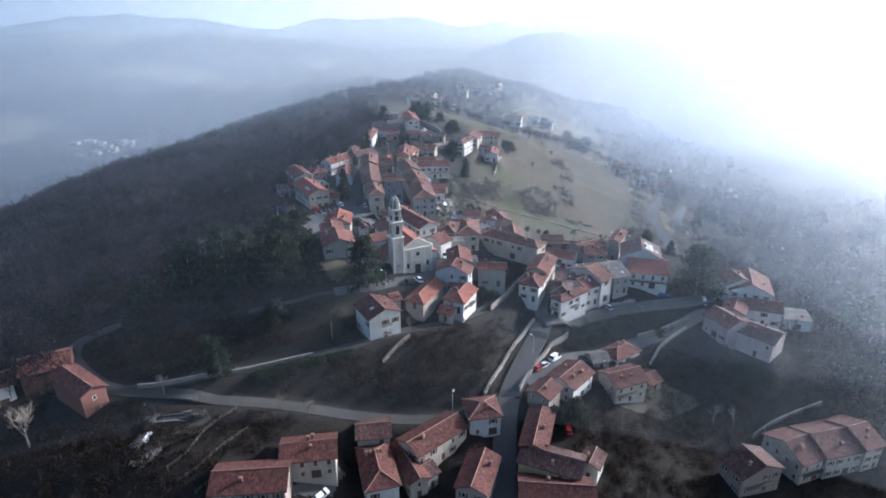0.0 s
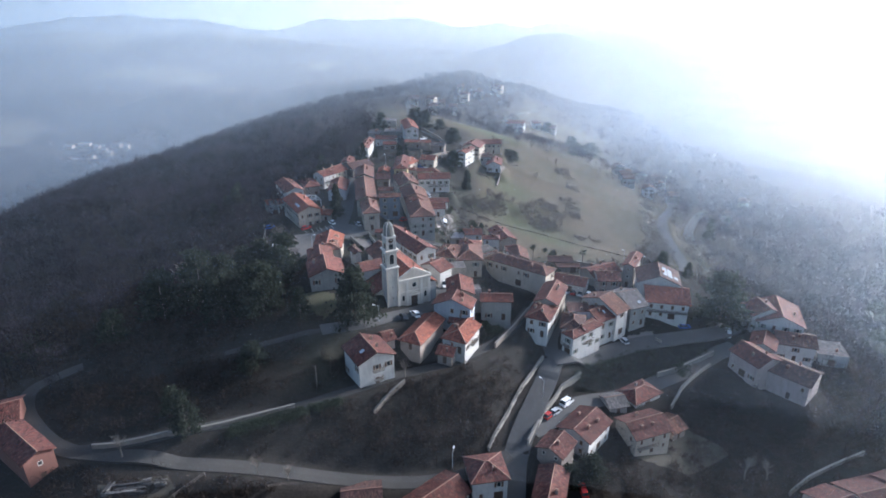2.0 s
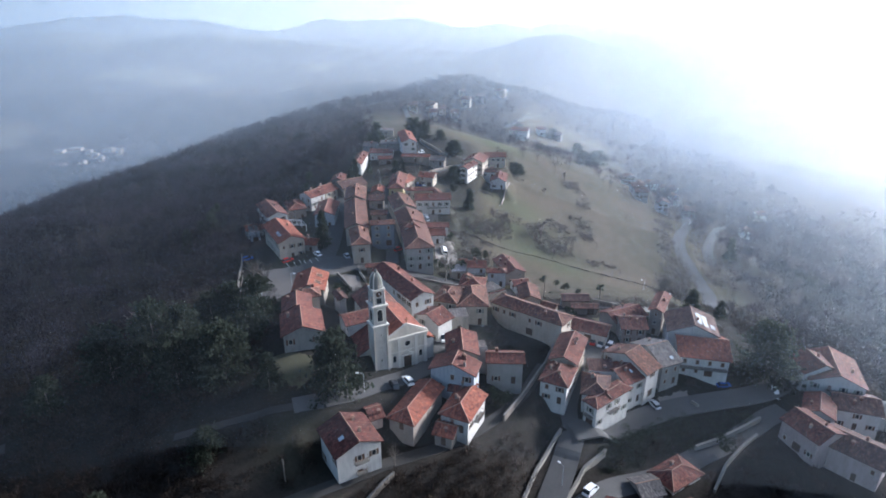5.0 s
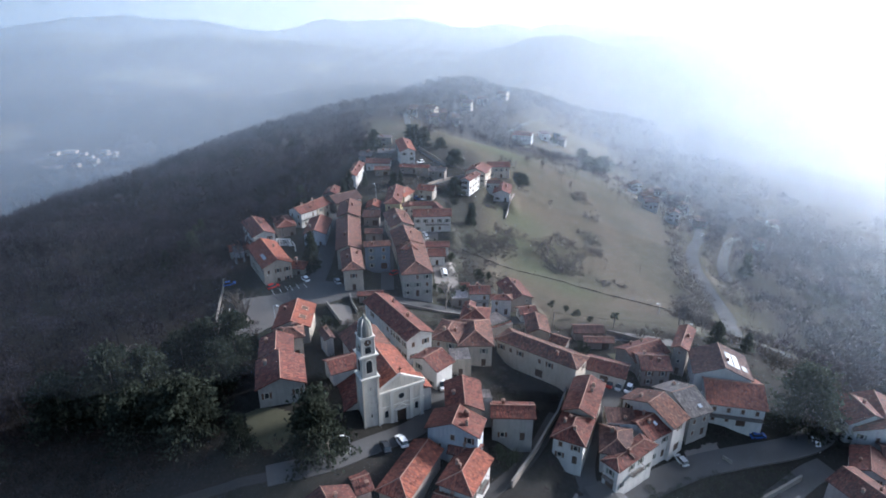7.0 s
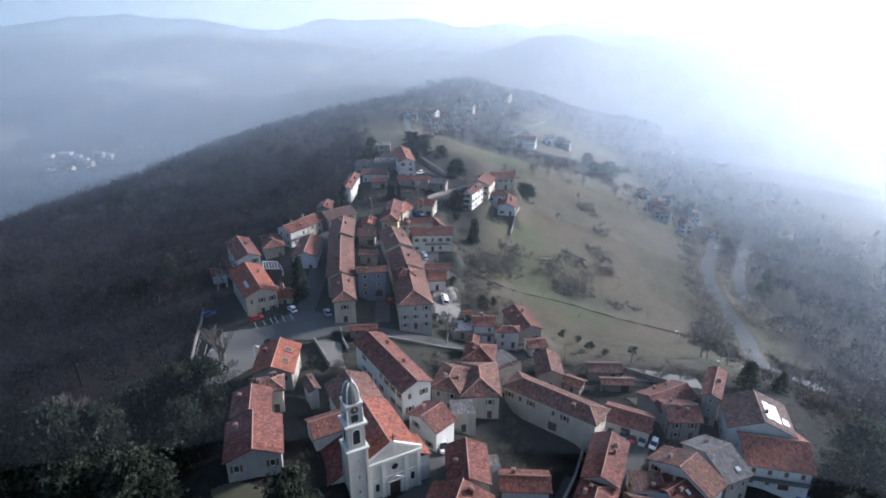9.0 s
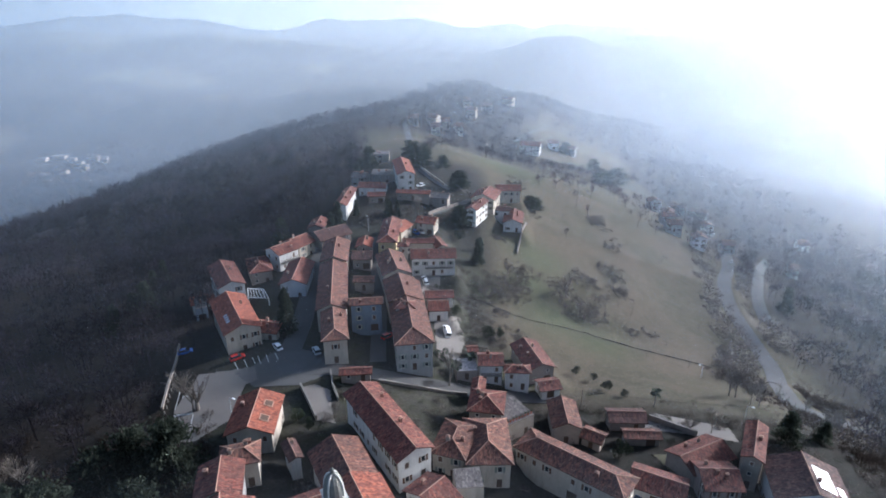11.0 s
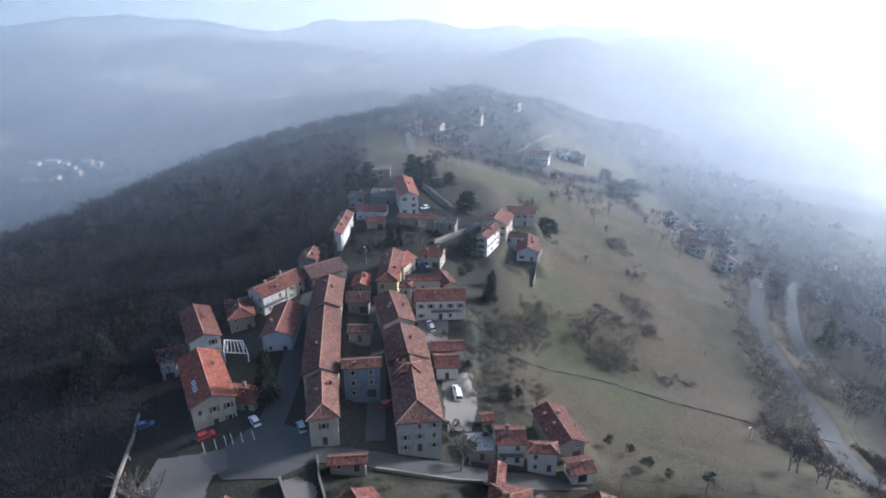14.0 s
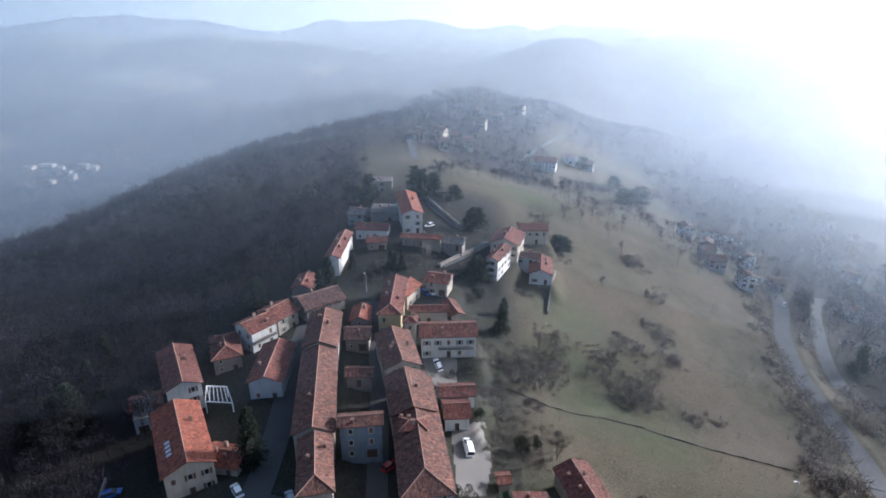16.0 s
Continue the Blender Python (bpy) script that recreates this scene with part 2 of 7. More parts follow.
def far_hill(x, y, rx, ry, h):
    FAR_HILLS.append((x, y, rx, ry, h))


far_hill(410, 2450, 190, 300, 100)
far_hill(250, 2000, 200, 250, 25)
far_hill(1150, 2600, 330, 350, 40)
far_hill(-560, 1280, 130, 70, 58)
far_hill(-330, 1290, 130, 80, 50)
far_hill(-120, 1300, 120, 90, 62)
far_hill(-900, 1500, 220, 100, 40)
far_hill(-1900, 3000, 420, 220, 90)
far_hill(-1050, 3100, 330, 200, 75)
far_hill(-850, 4300, 150, 260, 96)
far_hill(-560, 4350, 200, 260, 52)
far_hill(-270, 4300, 190, 260, 102)
far_hill(330, 4300, 300, 260, 72)
far_hill(-2600, 4300, 600, 250, 153)
far_hill(-1700, 4400, 300, 250, 60)


def land(x, y):
    z = base_height(x, y)
    for cx, cy, r, h in MOUNDS:
        z = z + h * np.exp(-((x - cx) ** 2 + (y - cy) ** 2) / (2 * r * r))
    for cx, cy, rx, ry, h in FAR_HILLS:
        z = z + h * np.exp(-((x - cx) ** 2 / (2 * rx * rx) + (y - cy) ** 2 / (2 * ry * ry)))
    far = np.clip((np.hypot(x, y - 200) - 350) / 500, 0, 1)
    z = z + far * (9 * np.sin(x / 83 + 1.3 * np.sin(y / 140)) * np.sin(y / 101 + np.sin(x / 171)) + 5 * np.sin(x / 37 + y / 53) * np.sin(y / 41 - x / 67))
    return z


def road(name, width, pts):
    """Keeps a road's line, smoothed, with its level along the way."""
    p = np.array(pts, float)
    for _ in range(3):
        q = np.empty((2 * len(p), 2))
        q[0::2], q[1::2] = p, p
        r = [p[0]]
        for a, b in zip(p[:-1], p[1:]):
            r += [a * 0.75 + b * 0.25, a * 0.25 + b * 0.75]
        p = np.array(r + [p[-1]])
    z = land(p[:, 0], p[:, 1])
    for _ in range(12):
        z[1:-1] = 0.25 * z[:-2] + 0.5 * z[1:-1] + 0.25 * z[2:]
    ROADS.append((name, width, p, z))


road("main_road", 6.0, [(14.4, 103.8), (14.9, 109.9), (15.6, 118.6), (16.7, 128.1), (17.8, 133.4), (20.7, 141.6), (25.8, 152.6), (29.9, 161.4), (33.4, 170.3)])
road("hotel_road", 7.0, [(32.4, 168.5), (40.3, 170.5), (51.1, 176.9), (62.1, 181.8), (74.9, 184.8), (87.0, 187.8), (94.6, 191.4), (100.0, 195.8)])
road("mid_lane", 4.5, [(33.0, 170.3), (32.3, 175.0), (35.5, 183.9), (42.0, 198.3), (46.8, 207.3)])
road("lower_road", 3.8, [(16.5, 133.9), (8.4, 128.4), (-0.6, 124.9), (-12.1, 122.6), (-23.4, 121.3), (-32.9, 120.3), (-43.6, 119.4), (-52.9, 118.7), (-62.7, 119.2), (-74.2, 120.3), (-83.9, 122.8), (-93.9, 130.3), (-102.1, 138.6), (-105.8, 146.0), (-101.9, 150.7), (-96.1, 154.4)])
road("upper_lane", 3.3, [(-81.3, 121.9), (-75.0, 122.2), (-64.5, 124.4), (-56.9, 127.1), (-51.4, 128.2), (-42.1, 131.6), (-33.9, 135.0), (-25.5, 139.8), (-18.9, 143.6), (-11.3, 148.6), (-4.0, 152.6), (2.7, 156.7), (9.9, 162.9), (17.7, 171.6), (23.2, 179.6), (28.3, 189.6)])
road("wood_path", 2.4, [(-56.0, 150.5), (-42.2, 154.0), (-31.8, 157.2)])
road("church_lane", 5.5, [(-32.2, 157.2), (-24.0, 160.2), (-19.6, 162.9), (-14.1, 167.3), (-8.6, 171.3), (-4.0, 175.5), (-1.3, 180.9), (-0.8, 188.4), (-2.7, 197.2), (-6.6, 203.5), (-11.3, 207.5)])
road("street_left", 6.0, [(-42.3, 250.5), (-42.2, 259.9), (-43.0, 274.3), (-45.3, 294.4), (-46.3, 308.3), (-46.5, 320.5)])
road("street_right", 4.5, [(-18.1, 248.0), (-19.3, 261.0), (-20.9, 280.3), (-23.6, 299.1), (-26.5, 315.5), (-28.7, 328.4)])
road("back_lane", 5.0, [(-36.9, 241.9), (-28.8, 242.0), (-19.5, 242.4), (-10.1, 242.8), (-0.6, 244.2), (9.2, 245.2), (19.4, 247.0), (30.0, 249.6)])
road("valley_road", 7.0, [(145, 277.9), (125.9, 271.6), (117.2, 274.6), (125.9, 299.9), (126.0, 300.0), (133.2, 314.4), (134.9, 328.9), (137.8, 354.8), (140.8, 377.6), (150.6, 404.3), (169.8, 437.8), (178.8, 460.2), (182.0, 485.8), (178.9, 497.5), (201.0, 533.0)])
road("valley_bend", 6.0, [(156.9, 366.1), (161.6, 386.4), (179.5, 420.8), (199.1, 457.0), (221.5, 486.3)])
road("low_street", 6.0, [(93.9, 183.7), (88.0, 181.4), (81.6, 177.5), (73.5, 173.3), (64.6, 169.4), (53.2, 162.2), (42.2, 157.9), (36.1, 153.9), (27.9, 145.8), (22.6, 141.8)])
road("hill_road", 5.0, [(64.9, 701.9), (88.8, 758.3), (114.1, 822.5), (129.7, 856.5)])
road("ridge_road", 5.0, [(-27.9, 550.8), (-34.7, 615.7), (-39.4, 645.9), (-32.9, 680.4), (-21.9, 724.9)])
road("far_lane", 4.0, [(-7.6, 357.5), (-1.6, 365.9), (5.5, 377.1), (12.1, 387.7)])
road("far_drive", 4.5, [(-15.6, 433.8), (-9.9, 413.7), (-2.6, 397.6), (2.0, 393.9)])


PADS = []


def pad(x, y, w, d, rot, level):
    """A levelled plot under a house, banked up from the slope or cut into it."""
    PADS.append((x, y, w / 2, d / 2, radians(rot), level))


pad(-17.3, 117.9, 9, 8, 8, -21.3)
pad(-15.3, 107.7, 8.5, 15, 16, -27.7)
pad(-8.7, 112, 5.6, 16, 26, -28.2)
pad(-2.5, 118.5, 17, 9, 42, -26.2)
pad(10.2, 126.2, 9.3, 9, 10, -24.4)
pad(-4.3, 110.3, 4.5, 7, 40, -27.8)
pad(36.9, 144.2, 12, 10, 48, -26.3)
pad(24.2, 121.6, 7.5, 16.3, -17, -27.9)
pad(57, 162.6, 11.4, 8, 32, -27.7)
pad(96.9, 129.6, 8.7, 14, 20, -41.1)
pad(107.5, 132.1, 13.1, 14, 14, -41.1)
pad(116.1, 133.9, 7.4, 14, 18, -40.9)
pad(125.7, 185.7, 9.1, 9, -14, -28.1)
pad(111.8, 194.5, 14.9, 16.2, -20, -22.3)
pad(106.7, 194.8, 8.8, 12, -86, -20.8)
pad(42.2, 175.1, 5, 14.3, -52, -17.2)
pad(25.8, 205.5, 24.5, 4, -37, -10.7)
pad(29.2, 229.5, 7.3, 10.8, -1, -14.6)
pad(12.9, 254, 7.4, 7, 1, -16.2)
pad(26.2, 263.5, 9, 15.1, 15, -20.1)
pad(8.9, 241, 3.9, 7, -7, -13.5)
pad(9, 209.1, 9.6, 14, 1, -6.7)
pad(2.4, 208.7, 7.6, 11, -17, -5.5)
pad(10.3, 229, 8.8, 9, -9, -11.1)
pad(3.5, 171.1, 11.8, 6.5, -16, -5.4)
pad(16.2, 178.9, 10, 6, -2, -8.5)
pad(5.3, 162.4, 7.8, 11.3, -25, -7.9)
pad(5.4, 168.3, 6.7, 5, -18, -7.6)
pad(-18.6, 149, 10.7, 10.7, 31, -9)
pad(-14.8, 157.9, 3.7, 6, 27, -5.5)
pad(-36.9, 196.6, 7.4, 6, 16, 1)
pad(-10.6, 209.4, 8.2, 21.2, 32, -3.2)
pad(-7.6, 338.9, 8.4, 8, -15, -4.9)
pad(-4.6, 309.4, 16.5, 9.2, 4, -8.9)
pad(-10.5, 321.3, 12.3, 5, 3, -6.3)
pad(-2.3, 282, 7, 7.9, 4, -12.3)
pad(-2.1, 288.8, 9.7, 6, 4, -11.7)
pad(-2.9, 371.6, 9.1, 7, -12, -3)
pad(13.8, 363.6, 5.7, 15.4, -24, -9.5)
pad(18.7, 380.9, 11.9, 14, -18, -8.3)
pad(31, 400.5, 12.9, 9, 1, -11.6)
pad(25.9, 378.8, 9.5, 6, -9, -12.1)
pad(31.3, 373.4, 9.4, 16, -9, -15.5)
pad(34.7, 189.2, 8, 14.6, -23, -12)
pad(15.5, 227.4, 8.8, 8, 32, -12.3)
pad(93.8, 171.8, 11.2, 10, -67, -24)
pad(102.8, 167.2, 14.2, 11, -48, -26.8)


def levelled(x, y, z):
    for cx, cy, a, b, rot, level in PADS:
        m = np.hypot(x - cx, y - cy) < a + b + 7
        if not m.any():
            continue
        c, s = math.cos(rot), math.sin(rot)
        u, v = (x[m] - cx) * c + (y[m] - cy) * s, (y[m] - cy) * c - (x[m] - cx) * s
        k = np.clip(1 - (np.hypot(np.maximum(np.abs(u) - a, 0), np.maximum(np.abs(v) - b, 0)) - 0.5) / 4.5, 0, 1)
        k = k * k * (3 - 2 * k)
        z[m] = z[m] * (1 - k) + (level - 0.05) * k
    return z


def height(x, y):
    """The ground's level at arrays x, y, with the roads cut into the slope."""
    x, y = np.atleast_1d(np.asarray(x, float)), np.atleast_1d(np.asarray(y, float))
    z = levelled(x, y, land(x, y))
    for _, width, p, zr in ROADS:
        m = (x > p[:, 0].min() - 12) & (x < p[:, 0].max() + 12) & (y > p[:, 1].min() - 12) & (y < p[:, 1].max() + 12)
        if not m.any():
            continue
        xs, ys = x[m], y[m]
        best, lev = np.full(xs.shape, 1e9), np.zeros(xs.shape)
        for a, b, za, zb in zip(p[:-1], p[1:], zr[:-1], zr[1:]):
            ab = b - a
            t = np.clip(((xs - a[0]) * ab[0] + (ys - a[1]) * ab[1]) / max(ab @ ab, 1e-6), 0, 1)
            d = np.hypot(xs - a[0] - t * ab[0], ys - a[1] - t * ab[1])
            k = d < best
            best[k], lev[k] = d[k], (za + t * (zb - za))[k]
        w = np.clip(1 - (best - width / 2 - 1.5) / 4.0, 0, 1)
        w = w * w * (3 - 2 * w)
        z[m] = z[m] * (1 - w) + (lev - 0.12) * w
    return z


def at(x, y):
    return float(height(x, y)[0])


def mesh_object(name, verts, faces, mat, smooth=False):
    me = bpy.data.meshes.new(name)
    me.from_pydata(verts, [], faces)
    me.update()
    for k in (mat if isinstance(mat, (list, tuple)) else [mat]):
        me.materials.append(k)
    if smooth:
        me.shade_smooth()
    return new(name, me)


def ground_material():
    m, n, l, out = material("winter_ground")
    v = coords(n)
    wood = n.new("ShaderNodeAttribute")
    wood.attribute_name = "wood"
    meadow = n.new("ShaderNodeAttribute")
    meadow.attribute_name = "meadow"
    big, mid, fine = noise_node(n, l, v, 0.03, 7, 0.65), noise_node(n, l, v, 0.22, 6, 0.75), noise_node(n, l, v, 1.6, 4, 0.75)
    # Soil and wood floor near black: shade among the scrub is in their colour.
    shaded_soil = mixc(n, l, 0.5, ramp(n, l, mid, 0.3, 0.7, (0.014, 0.0135, 0.012), (0.028, 0.025, 0.022)), ramp(n, l, fine, 0.3, 0.7, (0.010, 0.011, 0.009), (0.042, 0.037, 0.031)))
    grass = mixc(n, l, ramp(n, l, mid, 0.35, 0.65, (0, 0, 0), (1, 1, 1)), ramp(n, l, big, 0.42, 0.58, (0.052, 0.05, 0.028), (0.094, 0.074, 0.052)), ramp(n, l, fine, 0.36, 0.64, (0.031, 0.029, 0.018), (0.126, 0.102, 0.076)))
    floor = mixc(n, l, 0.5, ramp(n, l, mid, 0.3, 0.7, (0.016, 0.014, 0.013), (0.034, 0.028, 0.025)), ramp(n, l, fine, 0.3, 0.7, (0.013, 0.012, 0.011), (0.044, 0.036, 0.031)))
    c = mixc(n, l, meadow.outputs["Fac"], shaded_soil, grass)
    lush = n.new("ShaderNodeAttribute")
    lush.attribute_name = "lush"
    c = mixc(n, l, lush.outputs["Fac"], c, ramp(n, l, mid, 0.3, 0.7, (0.048, 0.058, 0.03), (0.085, 0.092, 0.05)))
    yard = n.new("ShaderNodeAttribute")
    yard.attribute_name = "yard"
    c = mixc(n, l, yard.outputs["Fac"], c, mixc(n, l, ramp(n, l, mid, 0.4, 0.6, (0, 0, 0), (1, 1, 1)), ramp(n, l, fine, 0.3, 0.7, (0.026, 0.025, 0.022), (0.068, 0.063, 0.057)), ramp(n, l, fine, 0.3, 0.7, (0.024, 0.027, 0.016), (0.062, 0.06, 0.042))))
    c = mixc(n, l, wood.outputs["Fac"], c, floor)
    finish(n, l, out, c, 0.97, fine, 0.5, 0.25, spec=0.1)
    return m


def smooth(a, b, v):
    t = np.clip((v - a) / (b - a), 0, 1)
    return t * t * (3 - 2 * t)


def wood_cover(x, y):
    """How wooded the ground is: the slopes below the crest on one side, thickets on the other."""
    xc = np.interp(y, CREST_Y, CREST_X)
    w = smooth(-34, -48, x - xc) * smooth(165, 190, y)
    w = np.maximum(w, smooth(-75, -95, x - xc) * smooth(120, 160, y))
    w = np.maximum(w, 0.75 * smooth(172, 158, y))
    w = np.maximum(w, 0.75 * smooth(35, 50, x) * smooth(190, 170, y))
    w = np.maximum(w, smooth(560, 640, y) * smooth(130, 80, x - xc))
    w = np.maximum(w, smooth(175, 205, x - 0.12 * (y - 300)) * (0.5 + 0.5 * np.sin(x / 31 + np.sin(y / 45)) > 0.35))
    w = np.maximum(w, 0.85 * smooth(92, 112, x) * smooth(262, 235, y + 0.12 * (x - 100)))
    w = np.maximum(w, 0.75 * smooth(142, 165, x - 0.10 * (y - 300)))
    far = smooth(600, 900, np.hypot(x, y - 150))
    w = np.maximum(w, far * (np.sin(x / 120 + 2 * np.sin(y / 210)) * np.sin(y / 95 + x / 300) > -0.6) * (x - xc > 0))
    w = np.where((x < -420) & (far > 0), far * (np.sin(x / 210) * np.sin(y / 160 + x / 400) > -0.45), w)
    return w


def meadow_cover(x, y):
    xc = np.interp(y, CREST_Y, CREST_X)
    w = smooth(36, 52, x - xc + 0.10 * (y - 300)) * smooth(240, 262, y + 0.05 * x)
    w = np.maximum(w, smooth(430, 470, y))
    return np.maximum(w, smooth(140, 200, np.abs(x)) * 0.5)


def lush_cover(x, y):
    """Greener grass round the meadow thickets and on the damp lower banks."""
    w = np.zeros(np.shape(x))
    for cx, cy, r in ((40, 354, 15), (41, 309, 14), (12, 316, 9), (34, 330, 10), (37, 480, 22), (55, 298, 12), (-30, 150, 9), (20, 262, 8)):
        w = np.maximum(w, 0.75 * np.exp(-((x - cx) ** 2 + (y - cy) ** 2) / (r * r)))
    return w


def yard_cover(x, y):
    """Trodden, gravelled and paved ground between the houses of the village."""
    xc = np.interp(y, CREST_Y, CREST_X)
    return 0.85 * smooth(-38, -28, x - xc) * smooth(46, 34, x - xc) * smooth(205, 220, y) * smooth(350, 330, y)


def graded(lo, a, b, hi, step, grow):
    v = list(np.arange(a, b + 0.1, step))
    s, x = step, v[-1]
    while x < hi:
        s *= grow
        x += s
        v.append(x)
    s, x, low = step, a, []
    while x > lo:
        s *= grow
        x -= s
        low.append(x)
    return np.array(low[::-1] + v)


def build_ground():
    xs, ys = graded(-9500, -130, 150, 9500, 2.2, 1.045), graded(-400, 85, 420, 9500, 2.2, 1.04)
    gx, gy = np.meshgrid(xs, ys)
    gz = height(gx.ravel(), gy.ravel())
    nx, ny = len(xs), len(ys)
    co = np.stack([gx.ravel(), gy.ravel(), gz], 1).astype(np.float32)
    i = (np.arange(ny - 1)[:, None] * nx + np.arange(nx - 1)[None, :]).ravel()
    quad = np.stack([i, i + 1, i + nx + 1, i + nx], 1)
    me = bpy.data.meshes.new("ground")
    me.vertices.add(len(co))
    me.vertices.foreach_set("co", co.ravel())
    me.loops.add(quad.size)
    me.loops.foreach_set("vertex_index", quad.ravel().astype(np.int32))
    me.polygons.add(len(quad))
    me.polygons.foreach_set("loop_start", np.arange(0, quad.size, 4, dtype=np.int32))
    me.update(calc_edges=True)
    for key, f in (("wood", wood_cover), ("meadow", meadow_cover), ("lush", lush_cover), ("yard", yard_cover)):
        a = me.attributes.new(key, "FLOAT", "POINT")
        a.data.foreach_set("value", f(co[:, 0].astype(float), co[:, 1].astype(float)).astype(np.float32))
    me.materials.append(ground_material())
    me.shade_smooth()
    return tagged(new("ground", me), "hillside of winter grass, bare soil and leaf litter", "ground", kind="structure")


build_ground()

for name, width, p, z in ROADS:
    d = np.gradient(p, axis=0)
    d /= np.maximum(np.linalg.norm(d, axis=1)[:, None], 1e-6)
    side = np.stack([d[:, 1], -d[:, 0]], 1)
    for f in (-0.45, 0, 0.45):
        z = np.maximum(z, height(p[:, 0] + side[:, 0] * f * width, p[:, 1] + side[:, 1] * f * width) + 0.02)
    prof = ((-0.5, -0.4), (-0.5, 0.04), (0.0, 0.10), (0.5, 0.04), (0.5, -0.4))
    verts = [(p[k, 0] + side[k, 0] * f * width, p[k, 1] + side[k, 1] * f * width, z[k] + h) for k in range(len(p)) for f, h in prof]
    m = len(prof)
    faces = [(k * m + j, k * m + m + j, k * m + m + j + 1, k * m + j + 1) for k in range(len(p) - 1) for j in range(m - 1)]
    ob = mesh_object("road", verts, faces, LANE if name in ("lower_road", "upper_lane", "wood_path") else ASPHALT)
    tagged(ob, "worn grey asphalt road winding over the hill", "road", kind="structure")


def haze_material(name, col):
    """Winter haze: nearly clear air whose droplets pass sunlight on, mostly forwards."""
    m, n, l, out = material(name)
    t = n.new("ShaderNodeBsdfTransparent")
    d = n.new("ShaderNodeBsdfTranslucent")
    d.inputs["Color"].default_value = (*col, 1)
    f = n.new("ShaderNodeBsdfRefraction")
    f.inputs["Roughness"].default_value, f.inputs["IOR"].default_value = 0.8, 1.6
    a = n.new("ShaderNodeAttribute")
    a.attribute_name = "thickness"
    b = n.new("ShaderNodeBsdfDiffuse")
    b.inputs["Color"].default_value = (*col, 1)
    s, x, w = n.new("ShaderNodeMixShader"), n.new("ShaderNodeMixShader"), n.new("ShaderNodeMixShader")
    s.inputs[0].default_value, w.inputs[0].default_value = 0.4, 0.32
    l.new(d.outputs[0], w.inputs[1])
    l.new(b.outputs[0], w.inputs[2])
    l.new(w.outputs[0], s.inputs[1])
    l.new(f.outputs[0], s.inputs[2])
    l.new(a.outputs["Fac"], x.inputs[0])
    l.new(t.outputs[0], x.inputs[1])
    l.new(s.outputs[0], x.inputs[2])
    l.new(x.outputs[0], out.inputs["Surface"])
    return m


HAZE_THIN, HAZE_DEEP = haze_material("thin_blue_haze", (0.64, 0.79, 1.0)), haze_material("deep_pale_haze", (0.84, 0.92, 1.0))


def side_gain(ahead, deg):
    """Thickness gain: raised towards the sun for its glow in the valley mist, and a little over the wooded valley on
    the other side.
    """
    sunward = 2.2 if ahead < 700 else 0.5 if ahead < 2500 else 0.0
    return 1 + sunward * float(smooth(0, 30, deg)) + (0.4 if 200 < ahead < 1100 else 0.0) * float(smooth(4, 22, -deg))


def haze_bank(ahead, thickness, seed, low=False):
    """One thin clear sheet standing in for a bank of mist, in a wide shallow arc across the way, leaning back towards
    the valley, thinning out at its top.
    """
    rng = np.random.default_rng(seed)
    ph = rng.uniform(0, 6.28, 4)
    radius = ahead + 300
    an = np.radians(np.linspace(-64, 64, 97))
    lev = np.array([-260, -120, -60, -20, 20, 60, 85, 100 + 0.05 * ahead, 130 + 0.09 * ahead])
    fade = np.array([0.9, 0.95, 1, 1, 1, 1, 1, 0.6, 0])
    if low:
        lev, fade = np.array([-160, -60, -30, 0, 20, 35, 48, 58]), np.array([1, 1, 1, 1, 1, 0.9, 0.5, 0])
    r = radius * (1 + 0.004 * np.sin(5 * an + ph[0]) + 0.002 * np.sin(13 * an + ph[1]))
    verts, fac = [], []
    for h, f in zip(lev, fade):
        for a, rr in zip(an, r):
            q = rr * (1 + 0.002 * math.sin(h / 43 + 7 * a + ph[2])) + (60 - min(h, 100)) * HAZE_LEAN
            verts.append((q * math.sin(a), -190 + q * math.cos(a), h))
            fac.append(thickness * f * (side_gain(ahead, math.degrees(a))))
    k = len(an)
    faces = [(j * k + i, j * k + i + 1, (j + 1) * k + i + 1, (j + 1) * k + i) for j in range(len(lev) - 1) for i in range(k - 1)]
    ob = mesh_object("haze_bank", verts, faces, HAZE_THIN if ahead < 650 else HAZE_DEEP, True)
    ob.data.attributes.new("thickness", "FLOAT", "POINT").data.foreach_set("value", np.array(fac, np.float32))
    return tagged(ob, "thin sheet standing in for pale winter haze over the valley", "haze", kind="structure")


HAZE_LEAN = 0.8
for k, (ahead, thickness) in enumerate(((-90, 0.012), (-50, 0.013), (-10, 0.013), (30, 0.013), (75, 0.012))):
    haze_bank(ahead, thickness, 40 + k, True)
# The last, thickest sheet stands in for the pale sky behind the hills.
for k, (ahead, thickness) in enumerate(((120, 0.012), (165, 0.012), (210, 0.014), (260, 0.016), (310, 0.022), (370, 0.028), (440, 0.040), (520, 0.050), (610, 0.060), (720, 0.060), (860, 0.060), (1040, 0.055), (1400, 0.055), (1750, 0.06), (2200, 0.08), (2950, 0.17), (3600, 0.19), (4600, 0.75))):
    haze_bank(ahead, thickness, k)

